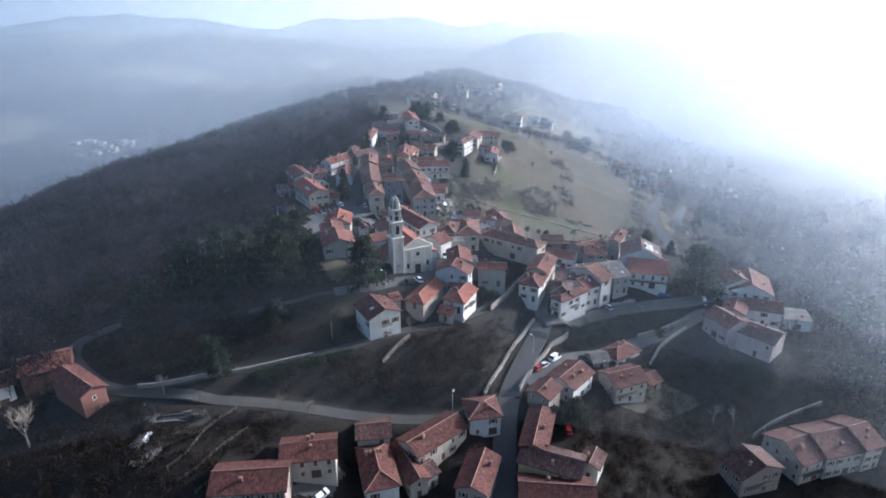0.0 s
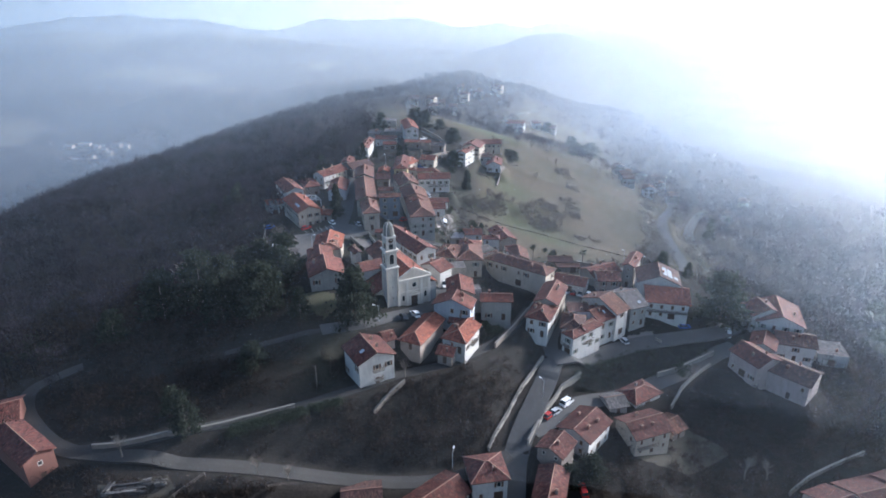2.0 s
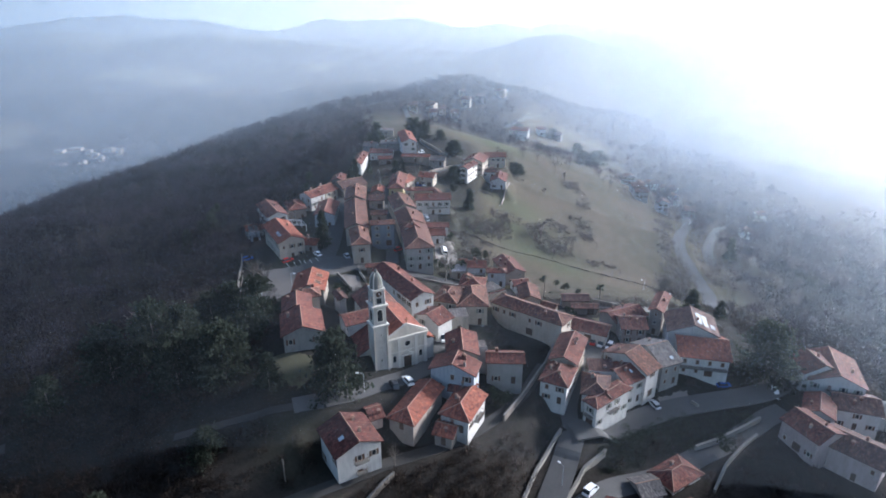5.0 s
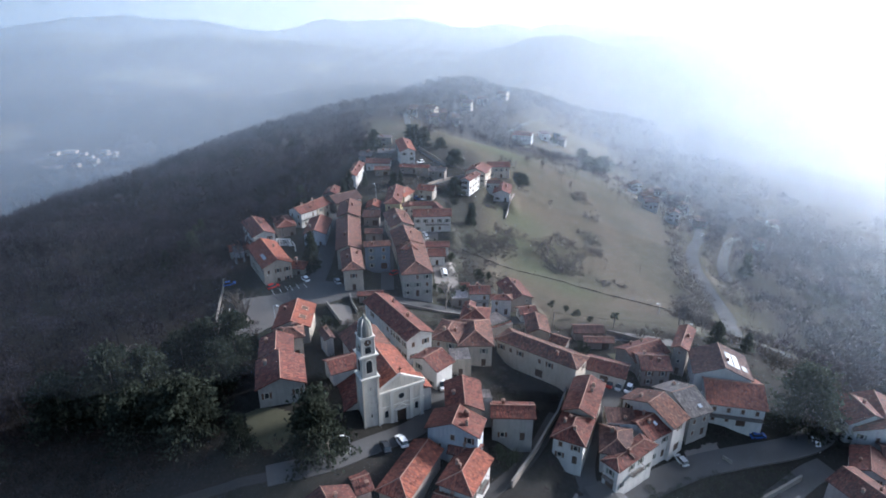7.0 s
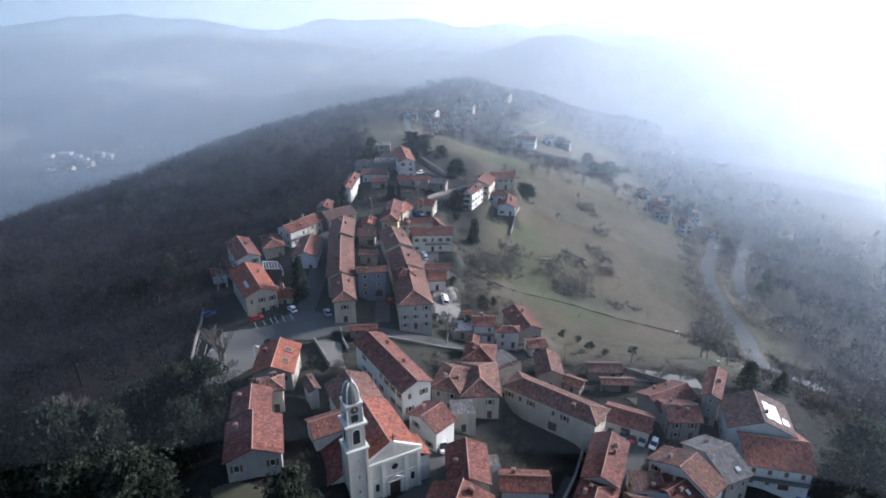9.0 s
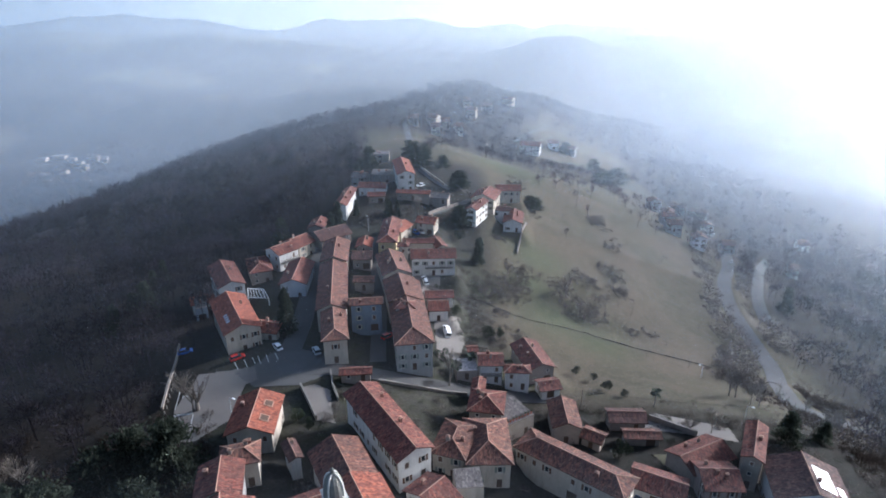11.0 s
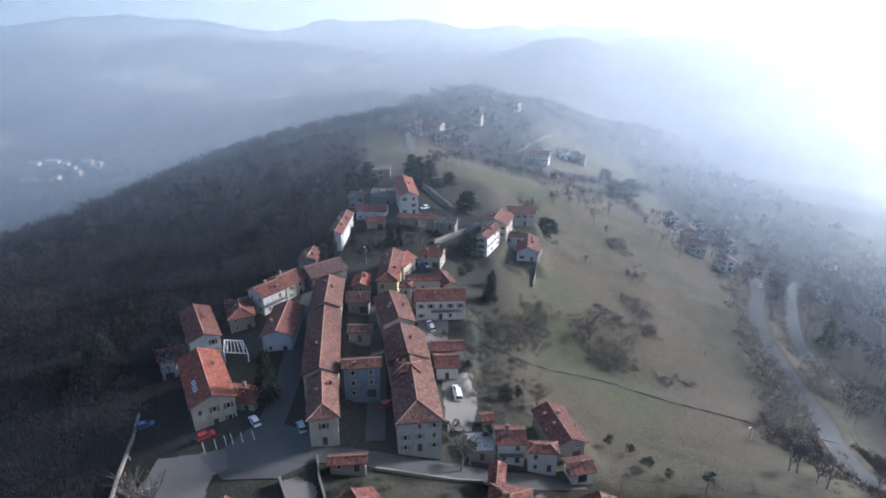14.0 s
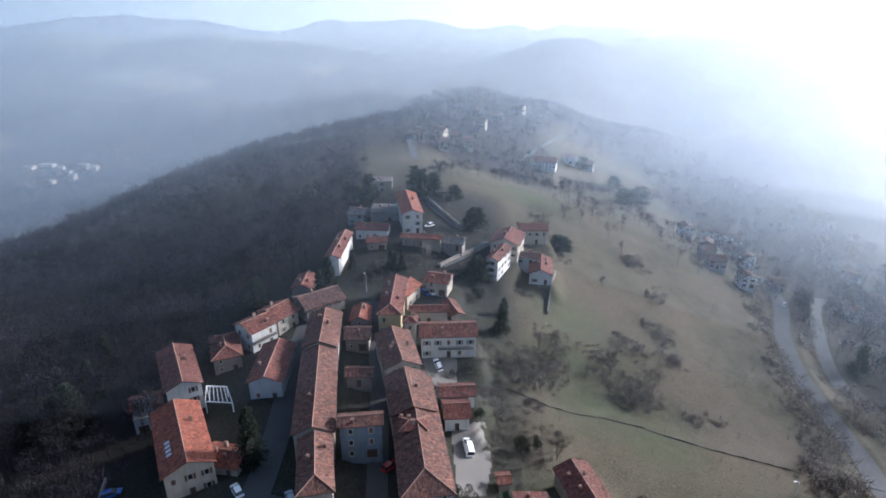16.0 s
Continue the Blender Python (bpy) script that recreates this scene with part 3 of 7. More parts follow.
# ---- building parts ----
def box_into(V, F, x0, x1, y0, y1, z0, z1):
    b = len(V)
    V += [(x0, y0, z0), (x1, y0, z0), (x1, y1, z0), (x0, y1, z0), (x0, y0, z1), (x1, y0, z1), (x1, y1, z1), (x0, y1, z1)]
    F += [(b, b + 3, b + 2, b + 1), (b + 4, b + 5, b + 6, b + 7), (b, b + 1, b + 5, b + 4), (b + 1, b + 2, b + 6, b + 5), (b + 2, b + 3, b + 7, b + 6), (b + 3, b, b + 4, b + 7)]


def tube_into(V, F, a, b, ra, rb, sides=6):
    a, b = Vector(a), Vector(b)
    z = (b - a).normalized()
    x = z.orthogonal().normalized()
    y = z.cross(x)
    k = len(V)
    for c, r in ((a, ra), (b, rb)):
        for j in range(sides):
            t = 2 * math.pi * j / sides
            V.append(tuple(c + x * (r * math.cos(t)) + y * (r * math.sin(t))))
    F += [(k + j, k + (j + 1) % sides, k + sides + (j + 1) % sides, k + sides + j) for j in range(sides)]
    F.append(tuple(k + sides + j for j in range(sides)))
    F.append(tuple(k + j for j in reversed(range(sides))))


def raw_mesh(name, V, F, mats, index=None, uv=None, smooth_faces=False):
    me = bpy.data.meshes.new(name)
    me.from_pydata(V, [], F)
    for m in mats:
        me.materials.append(m)
    if index is not None:
        me.polygons.foreach_set("material_index", np.array(index, np.int32))
    if uv is not None:
        lay = me.uv_layers.new(name="UVMap")
        idx = np.empty(len(me.loops), np.int32)
        me.loops.foreach_get("vertex_index", idx)
        lay.data.foreach_set("uv", np.array(uv, np.float32)[idx].ravel())
    me.update()
    if smooth_faces:
        me.shade_smooth()
    return me


def part(name, me, parent, m=None, label=""):
    ob = new(name, me)
    ob.parent = parent
    if m is not None:
        ob.matrix_basis = m
    return tagged(ob, label)


def simple(name, V, F, mat, parent, m=None, label=""):
    return part(name, raw_mesh(name, V, F, [mat]), parent, m, label)


MESHES = {}


def ring_mesh(name, w, h, t, y0, y1, mats):
    """One joined rectangular ring, its inner edge t inside w by h."""
    o = [(-w / 2, -h / 2), (w / 2, -h / 2), (w / 2, h / 2), (-w / 2, h / 2)]
    i = [(-w / 2 + t, -h / 2 + t), (w / 2 - t, -h / 2 + t), (w / 2 - t, h / 2 - t), (-w / 2 + t, h / 2 - t)]
    V = [(a, y0, b) for a, b in o] + [(a, y0, b) for a, b in i] + [(a, y1, b) for a, b in o] + [(a, y1, b) for a, b in i]
    F = []
    for k in range(4):
        n = (k + 1) % 4
        F += [(k, n, 4 + n, 4 + k), (4 + k, 4 + n, 12 + n, 12 + k), (n, k, 8 + k, 8 + n)]
    return raw_mesh(name, V, F, mats)


def window_meshes(kind, w, h):
    """Frame and pane for an opening w by h; the wall's face is y = 0, outwards is -y."""
    key = ("window", w, h)
    if key not in MESHES:
        V, F = [], []
        box_into(V, F, -w / 2 + 0.02, w / 2 - 0.02, 0.09, 0.11, -h / 2 + 0.02, h / 2 - 0.02)
        MESHES[key] = (ring_mesh("window", w + 0.16, h + 0.16, 0.15, -0.035, 0.14, [FRAME]), raw_mesh("pane", V, F, [GLASS]))
    return MESHES[key]


def shutter_mesh(green, w, h):
    key = ("shutter", green, w, h)
    if key not in MESHES:
        V, F = [], []
        box_into(V, F, -w / 4, w / 4, -0.05, 0.0, -h / 2, h / 2)
        MESHES[key] = raw_mesh("shutter", V, F, [SHUTTER_G if green else SHUTTER])
    return MESHES[key]


def hang_window(parent, kind, w, h, m):
    fr, pane = window_meshes(kind, w, h)
    ob = part("window", fr, parent, m)
    part("pane", pane, ob)
    if kind in ("brown", "green", "closed"):
        for s in (-1, 1):
            x, y, sw = (s * w / 4, 0.06, w * 0.98) if kind == "closed" else (s * (w * 0.75 + 0.1), -0.006, w)
            part("shutter", shutter_mesh(kind == "green", sw, h), ob, Matrix.Translation((x, y, 0)))
    return ob


def door_mesh(w, h, wide):
    key = ("door", w, h)
    if key not in MESHES:
        V, F = [], []
        box_into(V, F, -w / 2, w / 2, 0.10, 0.16, -h / 2, h / 2)
        n = 4 if wide else 2
        for k in range(n):
            a, b = -w / 2 + w * k / n, -w / 2 + w * (k + 1) / n
            box_into(V, F, a + 0.05, b - 0.05, 0.075, 0.101, -h / 2 + 0.1, h / 2 - 0.1)
        MESHES[key] = raw_mesh("door", V, F, [DOOR])
    return MESHES[key]


def wall_face(V, F, x0, y0, x1, y1, z0, z1, holes, deep=0.22):
    """A wall from (x0, y0) to (x1, y1), its outside on the right of that way, with rectangular holes that have reveals."""
    L = math.hypot(x1 - x0, y1 - y0)
    ux, uy = (x1 - x0) / L, (y1 - y0) / L
    nx, ny = uy, -ux

    def P(s, z, k=0.0):
        return (x0 + ux * s - nx * k, y0 + uy * s - ny * k, z)

    ss = sorted({0.0, L, *[h[0] for h in holes], *[h[1] for h in holes]})
    zz = sorted({z0, z1, *[h[2] for h in holes], *[h[3] for h in holes]})
    idx = {}

    def vid(s, z):
        if (s, z) not in idx:
            idx[s, z] = len(V)
            V.append(P(s, z))
        return idx[s, z]

    for a, b in zip(ss[:-1], ss[1:]):
        for c, d in zip(zz[:-1], zz[1:]):
            sm, zm = (a + b) / 2, (c + d) / 2
            if any(h[0] < sm < h[1] and h[2] < zm < h[3] for h in holes):
                continue
            F.append((vid(a, c), vid(b, c), vid(b, d), vid(a, d)))
    for a, b, c, d in holes:
        k = len(V)
        V += [P(a, c), P(b, c), P(b, d), P(a, d), P(a, c, deep), P(b, c, deep), P(b, d, deep), P(a, d, deep)]
        F += [(k, k + 4, k + 5, k + 1), (k + 1, k + 5, k + 6, k + 2), (k + 2, k + 6, k + 7, k + 3), (k + 3, k + 7, k + 4, k)]


def slope_into(V, F, U, p0, p1, q0, q1, thick, rng):
    """One roof slope between its eave p0-p1 and its top q0-q1, a little uneven, with its edge and underside."""
    p0, p1, q0, q1 = (Vector(v) for v in (p0, p1, q0, q1))
    nu, nv = max(2, int((p1 - p0).length / 2.5)), 4
    along = (p1 - p0).normalized()
    k = len(V)
    for j in range(nv + 1):
        a, b = p0.lerp(q0, j / nv), p1.lerp(q1, j / nv)
        for i in range(nu + 1):
            v = a.lerp(b, i / nu)
            u = (v - p0).dot(along)
            run = (v - p0 - along * u).length
            z = rng.uniform(-0.035, 0.035) - 0.10 * math.sin(math.pi * j / nv) * math.sin(math.pi * i / nu) * thick / 0.2
            V.append((v.x, v.y, v.z + z))
            U.append((u, -run))
    for j in range(nv):
        for i in range(nu):
            a = k + j * (nu + 1) + i
            F.append((a, a + 1, a + nu + 2, a + nu + 1))
    b = len(V)
    for v, u in ((p0, (0, 0)), (p1, (1, 0)), (q1, (1, -1)), (q0, (0, -1))):
        V.append((v.x, v.y, v.z - thick))
        U.append(u)
    top = nv * (nu + 1)
    F += [(b + 3, b + 2, b + 1, b)]
    F += [(b, b + 1, k + nu, k)]
    F += [(b + 1, b + 2, k + top + nu, k + nu), (b + 3, b, k, k + top)]


def roof_parts(parent, w, d, kind, rise, mat, seed, z0):
    """Roof and ridge caps over an eave rectangle w by d; kind w, d: ridge across or into depth; h, hd: hipped; f: flat."""
    rng = random.Random(seed)
    slopes, lines = [], []

    def slope(*corners):
        V, F, U = [], [], []
        slope_into(V, F, U, *corners, 0.2, rng)
        slopes.append(raw_mesh("roof", V, F, [mat], uv=U))

    a, b = w / 2, d / 2
    if kind == "f":
        slope((-a, -b, 0), (a, -b, 0), (-a, b, 0.15), (a, b, 0.15))
    else:
        swap = kind in ("d", "hd") or (kind == "h" and d > w)
        if swap:
            a, b = b, a
        hip0 = b * 0.95 if kind in ("h", "hd") else 0.0
        hip1 = b * 0.95 if kind == "h" else 0.0
        r0, r1 = -a + hip0, a - hip1

        def T(x, y, z):
            return (-y, x, z) if swap else (x, y, z)

        slope(T(-a, -b, 0), T(a, -b, 0), T(r0, 0, rise), T(r1, 0, rise))
        slope(T(a, b, 0), T(-a, b, 0), T(r1, 0, rise), T(r0, 0, rise))
        lines.append((T(r0 - 0.02, 0, rise), T(r1 + 0.02, 0, rise)))
        if hip0:
            slope(T(-a, b, 0), T(-a, -b, 0), T(r0, 0, rise), T(r0, 0, rise))
            lines += [(T(-a, b, 0), T(r0, 0, rise)), (T(-a, -b, 0), T(r0, 0, rise))]
        if hip1:
            slope(T(a, -b, 0), T(a, b, 0), T(r1, 0, rise), T(r1, 0, rise))
            lines += [(T(a, b, 0), T(r1, 0, rise)), (T(a, -b, 0), T(r1, 0, rise))]
    roof = part("roof", slopes[0], parent, Matrix.Translation((0, 0, z0)))
    for me in slopes[1:]:
        part("roof_slope", me, roof)
    for p, q in lines:
        V, F = [], []
        tube_into(V, F, p, q, 0.11, 0.11, 6)
        simple("ridge_cap", V, F, RIDGE, roof)
    return roof


COLOURS = {"white": "white rendered", "cream": "cream rendered", "yellow": "yellow rendered", "pink": "dusty pink rendered", "rose": "brownish rendered", "grey": "grey rendered", "pale": "pale blue-grey rendered", "blue": "slate-blue rendered", "stone": "rubble stone", "brick": "red brick"}
TILES = {"dimmed_red": "red tile roof toned down for thinner haze", "red": "red clay tile roof", "new": "bright orange-red tile roof", "old": "weathered, lichen-flecked tile roof", "brown": "dark brown tile roof", "grey": "grey sheet roof", "pale": "pale flat roof"}


def chimney(parent, x, y, z, rng, mat):
    V, F = [], []
    s, h = rng.uniform(0.24, 0.36), rng.uniform(0.6, 1.05)
    box_into(V, F, x - s, x + s, y - s * 0.8, y + s * 0.8, z - 0.8, z + h)
    c = simple("chimney", V, F, mat, parent)
    V, F = [], []
    box_into(V, F, x - s - 0.1, x + s + 0.1, y - s * 0.8 - 0.1, y + s * 0.8 + 0.1, z + h, z + h + 0.12)
    box_into(V, F, x - s * 0.7, x + s * 0.7, y - s * 0.5, y + s * 0.5, z + h + 0.12, z + h + 0.35)
    simple("chimney_cap", V, F, RIDGE, c, label="clay chimney cap")


HOMES, SIZES = [], {}


def house(name, x, y, eave, w, d, rot, h, kind, wall, roof, seed, rise=None, windows=0.75, chim=None, far=False):
    """A house by the middle of its eave rectangle (w by d), the eave's level and the height of its walls."""
    rng = random.Random(seed)
    home = new(name)
    home.matrix_basis = pose(x, y, eave - h, 0, 0, rot)
    where = "" if not far else ", among distant trees"
    tagged(home, f"{COLOURS[wall]} {name.replace('_', ' ')} with {TILES[roof]}{where}", name.split("_")[-1])
    HOMES.append((x, y, math.hypot(w, d) / 2))
    over = 0.6 if kind != "f" else -0.02
    a, b = w / 2 - over, d / 2 - over
    span = d if kind == "w" or (kind == "h" and w >= d) else w
    rise = rise if rise is not None else 0.21 * span
    SIZES[home.name] = (w, d, h, rise)
    corners = [(-a, -b), (a, -b), (a, b), (-a, b)]
    V, F, slots = [], [], []
    storeys = max(1, round((h - 0.4) / 2.9))
    for k in range(4):
        (xa, ya), (xb, yb) = corners[k], corners[(k + 1) % 4]
        L = math.hypot(xb - xa, yb - ya)
        holes, spots = [], []
        n = max(1, int((L - 0.8) / 2.7)) if L > 2.6 else 0
        if (yb - ya) * math.sin(radians(rot)) / L - (xb - xa) * math.cos(radians(rot)) / L > 0.4:
            n = 0
        big = k == 0 and storeys >= 1
        for s in range(storeys):
            zc = 1.55 + s * (h - 0.3) / storeys
            for i in range(n):
                c = L * (i + 0.5) / n
                if s == 0 and big and i == n // 2:
                    gw, gh = (2.2, 2.3) if rng.random() < 0.3 else (1.1, 2.2)
                    if gw < L - 1:
                        holes.append((c - gw / 2, c + gw / 2, 0.02, gh))
                        spots.append(("door", c, gh / 2 + 0.02, gw, gh))
                    continue
                if rng.random() > windows:
                    continue
                ww, hh = (0.95, 1.45) if s else (0.95, 1.35)
                if wall in ("stone", "brick"):
                    ww, hh = 0.8, 1.0
                if zc + hh / 2 > h - 0.25:
                    hh = 0.8
                    if zc + hh / 2 > h - 0.2:
                        continue
                holes.append((c - ww / 2, c + ww / 2, zc - hh / 2, zc + hh / 2))
                spots.append(("window", c, zc, ww, hh))
        wall_face(V, F, xa, ya, xb, yb, -3.5, h, holes)
        slots.append((xa, ya, xb, yb, L, spots))
    if kind in ("w", "d", "hd"):
        swap = kind != "w"
        e = over * rise / (span / 2)
        if not swap:
            for s in (-1, 1):
                q = len(V)
                V += [(s * a, -b, h), (s * a, b, h), (s * a, 0, h + rise - e * 0.2 - 0.12)]
                F.append((q, q + 1, q + 2) if s > 0 else (q + 1, q, q + 2))
        else:
            for s in ((-1, 1) if kind == "d" else (1,)):
                q = len(V)
                V += [(-a, s * b, h), (a, s * b, h), (0, s * b, h + rise - e * 0.2 - 0.12)]
                F.append((q, q + 1, q + 2) if s < 0 else (q + 1, q, q + 2))
    simple("wall", V, F, WALLS[wall], home)
    style = rng.choice(["brown", "brown", "green", "closed"]) if wall not in ("stone", "brick") else "plain"
    for xa, ya, xb, yb, L, spots in slots:
        ang = math.degrees(math.atan2(yb - ya, xb - xa))
        for what, c, zc, ww, hh in spots:
            m = pose(xa + (xb - xa) * c / L, ya + (yb - ya) * c / L, zc, 0, 0, ang)
            if what == "door":
                part("door", door_mesh(ww, hh, ww > 2), home, m)
            else:
                k = style if rng.random() < 0.8 else "closed"
                hang_window(home, k, ww, hh, m)
    roof_parts(home, w, d, kind, rise, ROOFS[roof], seed, h)
    for _ in range(chim if chim is not None else rng.choice((1, 1, 2, 3))):
        f, g = rng.uniform(-0.3, 0.3), rng.choice((-1, 1)) * rng.uniform(0.08, 0.3)
        if kind in ("d", "hd") or (kind == "h" and d > w):
            cx, cy, t = g * w, f * d * 0.8, abs(g) * 2
        else:
            cx, cy, t = f * w * 0.8, g * d, abs(g) * 2
        chimney(home, cx, cy, h + rise * (1 - t) if kind != "f" else h, rng, WALLS["stone"] if rng.random() < 0.4 else WALLS["brick"])
    return home

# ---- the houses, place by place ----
house("barn", -103.8, 131.4, -7.7, 12.1, 11.0, 27, 6, "w", "brick", "dimmed_red", 54, windows=0.25, chim=0)
house("barn", -88.4, 119.6, -5.3, 6.9, 15.9, 55, 6.5, "d", "brick", "dimmed_red", 344, windows=0.25, chim=0)
house("house", -112.6, 125.1, -9.1, 6.4, 9.0, 41, 6, "w", "white", "dimmed_red", 370)
house("house", -41.1, 98.1, -14.7, 16.4, 10.0, 5, 6, "w", "rose", "dimmed_red", 678)
house("house", -30.6, 107.0, -14.7, 13.0, 9.0, 9, 5.5, "w", "cream", "dimmed_red", 795)
house("barn", -17.3, 117.9, -18.3, 9.0, 8.0, 8, 3, "w", "grey", "brown", 92, windows=0.25, chim=0)
house("house", -15.3, 107.7, -20.7, 8.5, 15.0, 16, 7, "h", "white", "dimmed_red", 375)
house("house", -8.7, 112.0, -22.7, 5.6, 16.0, 26, 5.5, "d", "cream", "dimmed_red", 839)
house("terraced_house", -2.5, 118.5, -20.2, 17.0, 9.0, 42, 6, "w", "cream", "dimmed_red", 227)
house("house", 10.2, 126.2, -18.4, 9.3, 9.0, 10, 6, "h", "white", "dimmed_red", 172)
house("house", 8.3, 108.4, -23.2, 8.5, 13.5, -18, 6.5, "d", "rose", "dimmed_red", 508)
house("house", -4.3, 110.3, -23.8, 4.5, 7.0, 40, 4, "w", "grey", "brown", 916)
house("house", 27.7, 134.1, -18.5, 7.6, 8.0, -37, 5, "d", "stone", "dimmed_red", 363)
house("house", 36.9, 144.2, -20.8, 12.0, 10.0, 48, 5.5, "w", "white", "dimmed_red", 662)
house("house", 24.2, 121.6, -21.4, 7.5, 16.3, -17, 6.5, "d", "stone", "dimmed_red", 22)
house("house", 26.4, 112.5, -22.9, 15.7, 9.0, -22, 6, "w", "yellow", "brown", 628)
house("house", 37.2, 115.5, -25.6, 5.8, 6.8, -30, 4.5, "d", "white", "brown", 905)
house("house", 26.3, 104.7, -25.2, 17.9, 10.0, -5, 6.5, "w", "white", "dimmed_red", 52)
yellow_home = house("house", 53.6, 147.8, -23.7, 11.9, 10.0, 20, 6, "w", "cream", "dimmed_red", 102)
house("outbuilding", 63.6, 154.2, -28.7, 6.1, 8.0, 30, 3, "w", "stone", "old", 419, windows=0.25, chim=0)
house("house", 57.0, 162.6, -24.2, 11.4, 8.0, 32, 3.5, "h", "white", "red", 715)
house("outbuilding", 48.1, 157.1, -23.1, 6.4, 7.0, 15, 3, "w", "grey", "grey", 867, windows=0.25, chim=0)
row_r1_home = house("terraced_house", 96.9, 129.6, -34.1, 8.7, 14.0, 20, 7, "w", "cream", "dimmed_red", 318)
house("terraced_house", 107.5, 132.1, -33.6, 13.1, 14.0, 14, 7.5, "w", "cream", "dimmed_red", 79)
house("terraced_house", 116.1, 133.9, -32.9, 7.4, 14.0, 18, 8, "w", "cream", "dimmed_red", 796)
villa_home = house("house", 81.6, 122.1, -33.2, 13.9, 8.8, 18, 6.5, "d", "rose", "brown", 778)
house("house", 93.8, 171.8, -17.8, 11.2, 10.0, -67, 6.2, "w", "pink", "red", 284, windows=0.25)
house("house", 102.8, 167.2, -20.0, 14.2, 11.0, -48, 6.8, "w", "pink", "brown", 405, windows=0.25)
house("house", 111.9, 183.5, -19.2, 12.1, 10.0, -17, 6, "w", "white", "brown", 660)
house("house", 101.2, 181.2, -18.7, 8.0, 10.0, -32, 6, "d", "white", "red", 65)
house("house", 125.7, 185.7, -24.1, 9.1, 9.0, -14, 4, "f", "white", "grey", 967)
house("house", 111.8, 194.5, -16.3, 14.9, 16.2, -20, 6, "d", "white", "red", 72)
house("house", 106.7, 194.8, -14.8, 8.8, 12.0, -86, 6, "w", "white", "red", 481)
hotel_a_home = house("house", 42.2, 175.1, -10.4, 5.0, 14.3, -52, 6.8, "h", "white", "red", 309)
house("house", 40.0, 178.4, -10.0, 7.6, 10.0, -14, 6.8, "h", "white", "brown", 311, chim=1)
house("outbuilding", -22.4, 238.0, -3.4, 8.4, 3.6, 6, 2.6, "w", "stone", "red", 441, windows=0.25, chim=0)
hotel_b_home = house("house", 49.1, 185.6, -11.1, 8.1, 10.0, 32, 7.5, "w", "white", "red", 766)
house("house", 52.4, 190.1, -9.9, 7.0, 15.0, 39, 8.5, "w", "white", "old", 622)
hotel_d_home = house("house", 60.8, 194.8, -10.7, 7.5, 14.0, 23, 7, "w", "grey", "grey", 21)
chalet_home = house("house", 75.1, 198.7, -11.2, 14.5, 14.0, -12, 6, "w", "white", "new", 961)
solar_home = house("house", 74.7, 206.3, -8.3, 14.8, 12.5, -14, 7.5, "d", "white", "brown", 489)
house("house", 57.9, 209.4, -9.4, 8.4, 9.0, -1, 5.5, "w", "rose", "red", 383)
house("house", 68.8, 216.8, -6.5, 4.8, 13.5, -29, 8.5, "d", "stone", "red", 466)
house("house", 57.7, 217.4, -10.8, 13.0, 9.0, 26, 4, "w", "stone", "red", 702)
house("outbuilding", 45.4, 208.4, -10.4, 11.6, 8.0, -26, 3.3, "w", "white", "red", 933, windows=0.25, chim=0)
house("house", 26.6, 206.4, -3.2, 24.5, 7.6, -37, 7, "h", "cream", "old", 949, windows=0.25)
house("barn", 29.2, 229.5, -9.6, 7.3, 10.8, -1, 5, "d", "stone", "old", 290, windows=0.25, chim=0)
house("outbuilding", 35.7, 225.1, -12.2, 5.6, 5.0, -33, 3, "w", "stone", "old", 398, windows=0.25, chim=0)
house("outbuilding", 46.2, 234.9, -14.2, 9.8, 6.0, -1, 3, "w", "stone", "brown", 71, windows=0.25, chim=0)
house("outbuilding", 47.7, 227.0, -13.3, 9.3, 4.0, -2, 2.6, "w", "stone", "old", 807, windows=0.25, chim=0)
mid_a_home = house("house", 12.9, 254.0, -10.2, 7.4, 7.0, 1, 6, "w", "white", "red", 693)
house("house", 20.3, 251.7, -11.8, 7.7, 4.4, -2, 6, "h", "white", "red", 915)
house("house", 26.2, 263.5, -15.1, 9.0, 15.1, 15, 5, "d", "stone", "red", 87)
house("house", 29.0, 250.9, -16.3, 6.5, 6.0, 13, 3, "w", "white", "red", 13)
house("outbuilding", 8.9, 241.0, -10.0, 3.9, 7.0, -7, 3.5, "d", "stone", "red", 32, windows=0.25, chim=0)
house("house", 9.0, 209.1, -0.2, 9.6, 14.0, 1, 6.5, "h", "cream", "old", 269)
house("house", 2.4, 208.7, 0.5, 7.6, 11.0, -17, 6, "h", "cream", "old", 894)
house("house", 10.3, 229.0, -5.6, 8.8, 9.0, -9, 5.5, "h", "stone", "red", 98)
house("house", -1.8, 192.2, 2.3, 6.5, 9.1, 47, 6, "w", "white", "red", 151)
house("house", 5.3, 179.6, 1.3, 8.4, 10.9, 2, 7, "d", "cream", "red", 900)
house("house", 3.5, 171.1, 0.6, 11.8, 6.5, -16, 6, "d", "pale", "red", 557)
house("house", 16.2, 178.9, -2.0, 10.0, 6.0, -2, 6.5, "w", "grey", "red", 812, windows=0.25)
house("barn", -5.4, 161.6, -2.7, 7.1, 15.6, -25, 2.6, "hd", "stone", "new", 356, windows=0.25, chim=0)
house_r_home = house("house", 5.3, 162.4, -3.9, 7.8, 11.3, -25, 4, "hd", "white", "new", 864)
house("house", 1.5, 157.4, -6.7, 5.2, 6.0, -20, 3, "w", "stone", "new", 593)
house("house", 5.4, 168.3, -3.6, 6.7, 5.0, -18, 4, "w", "white", "red", 780)
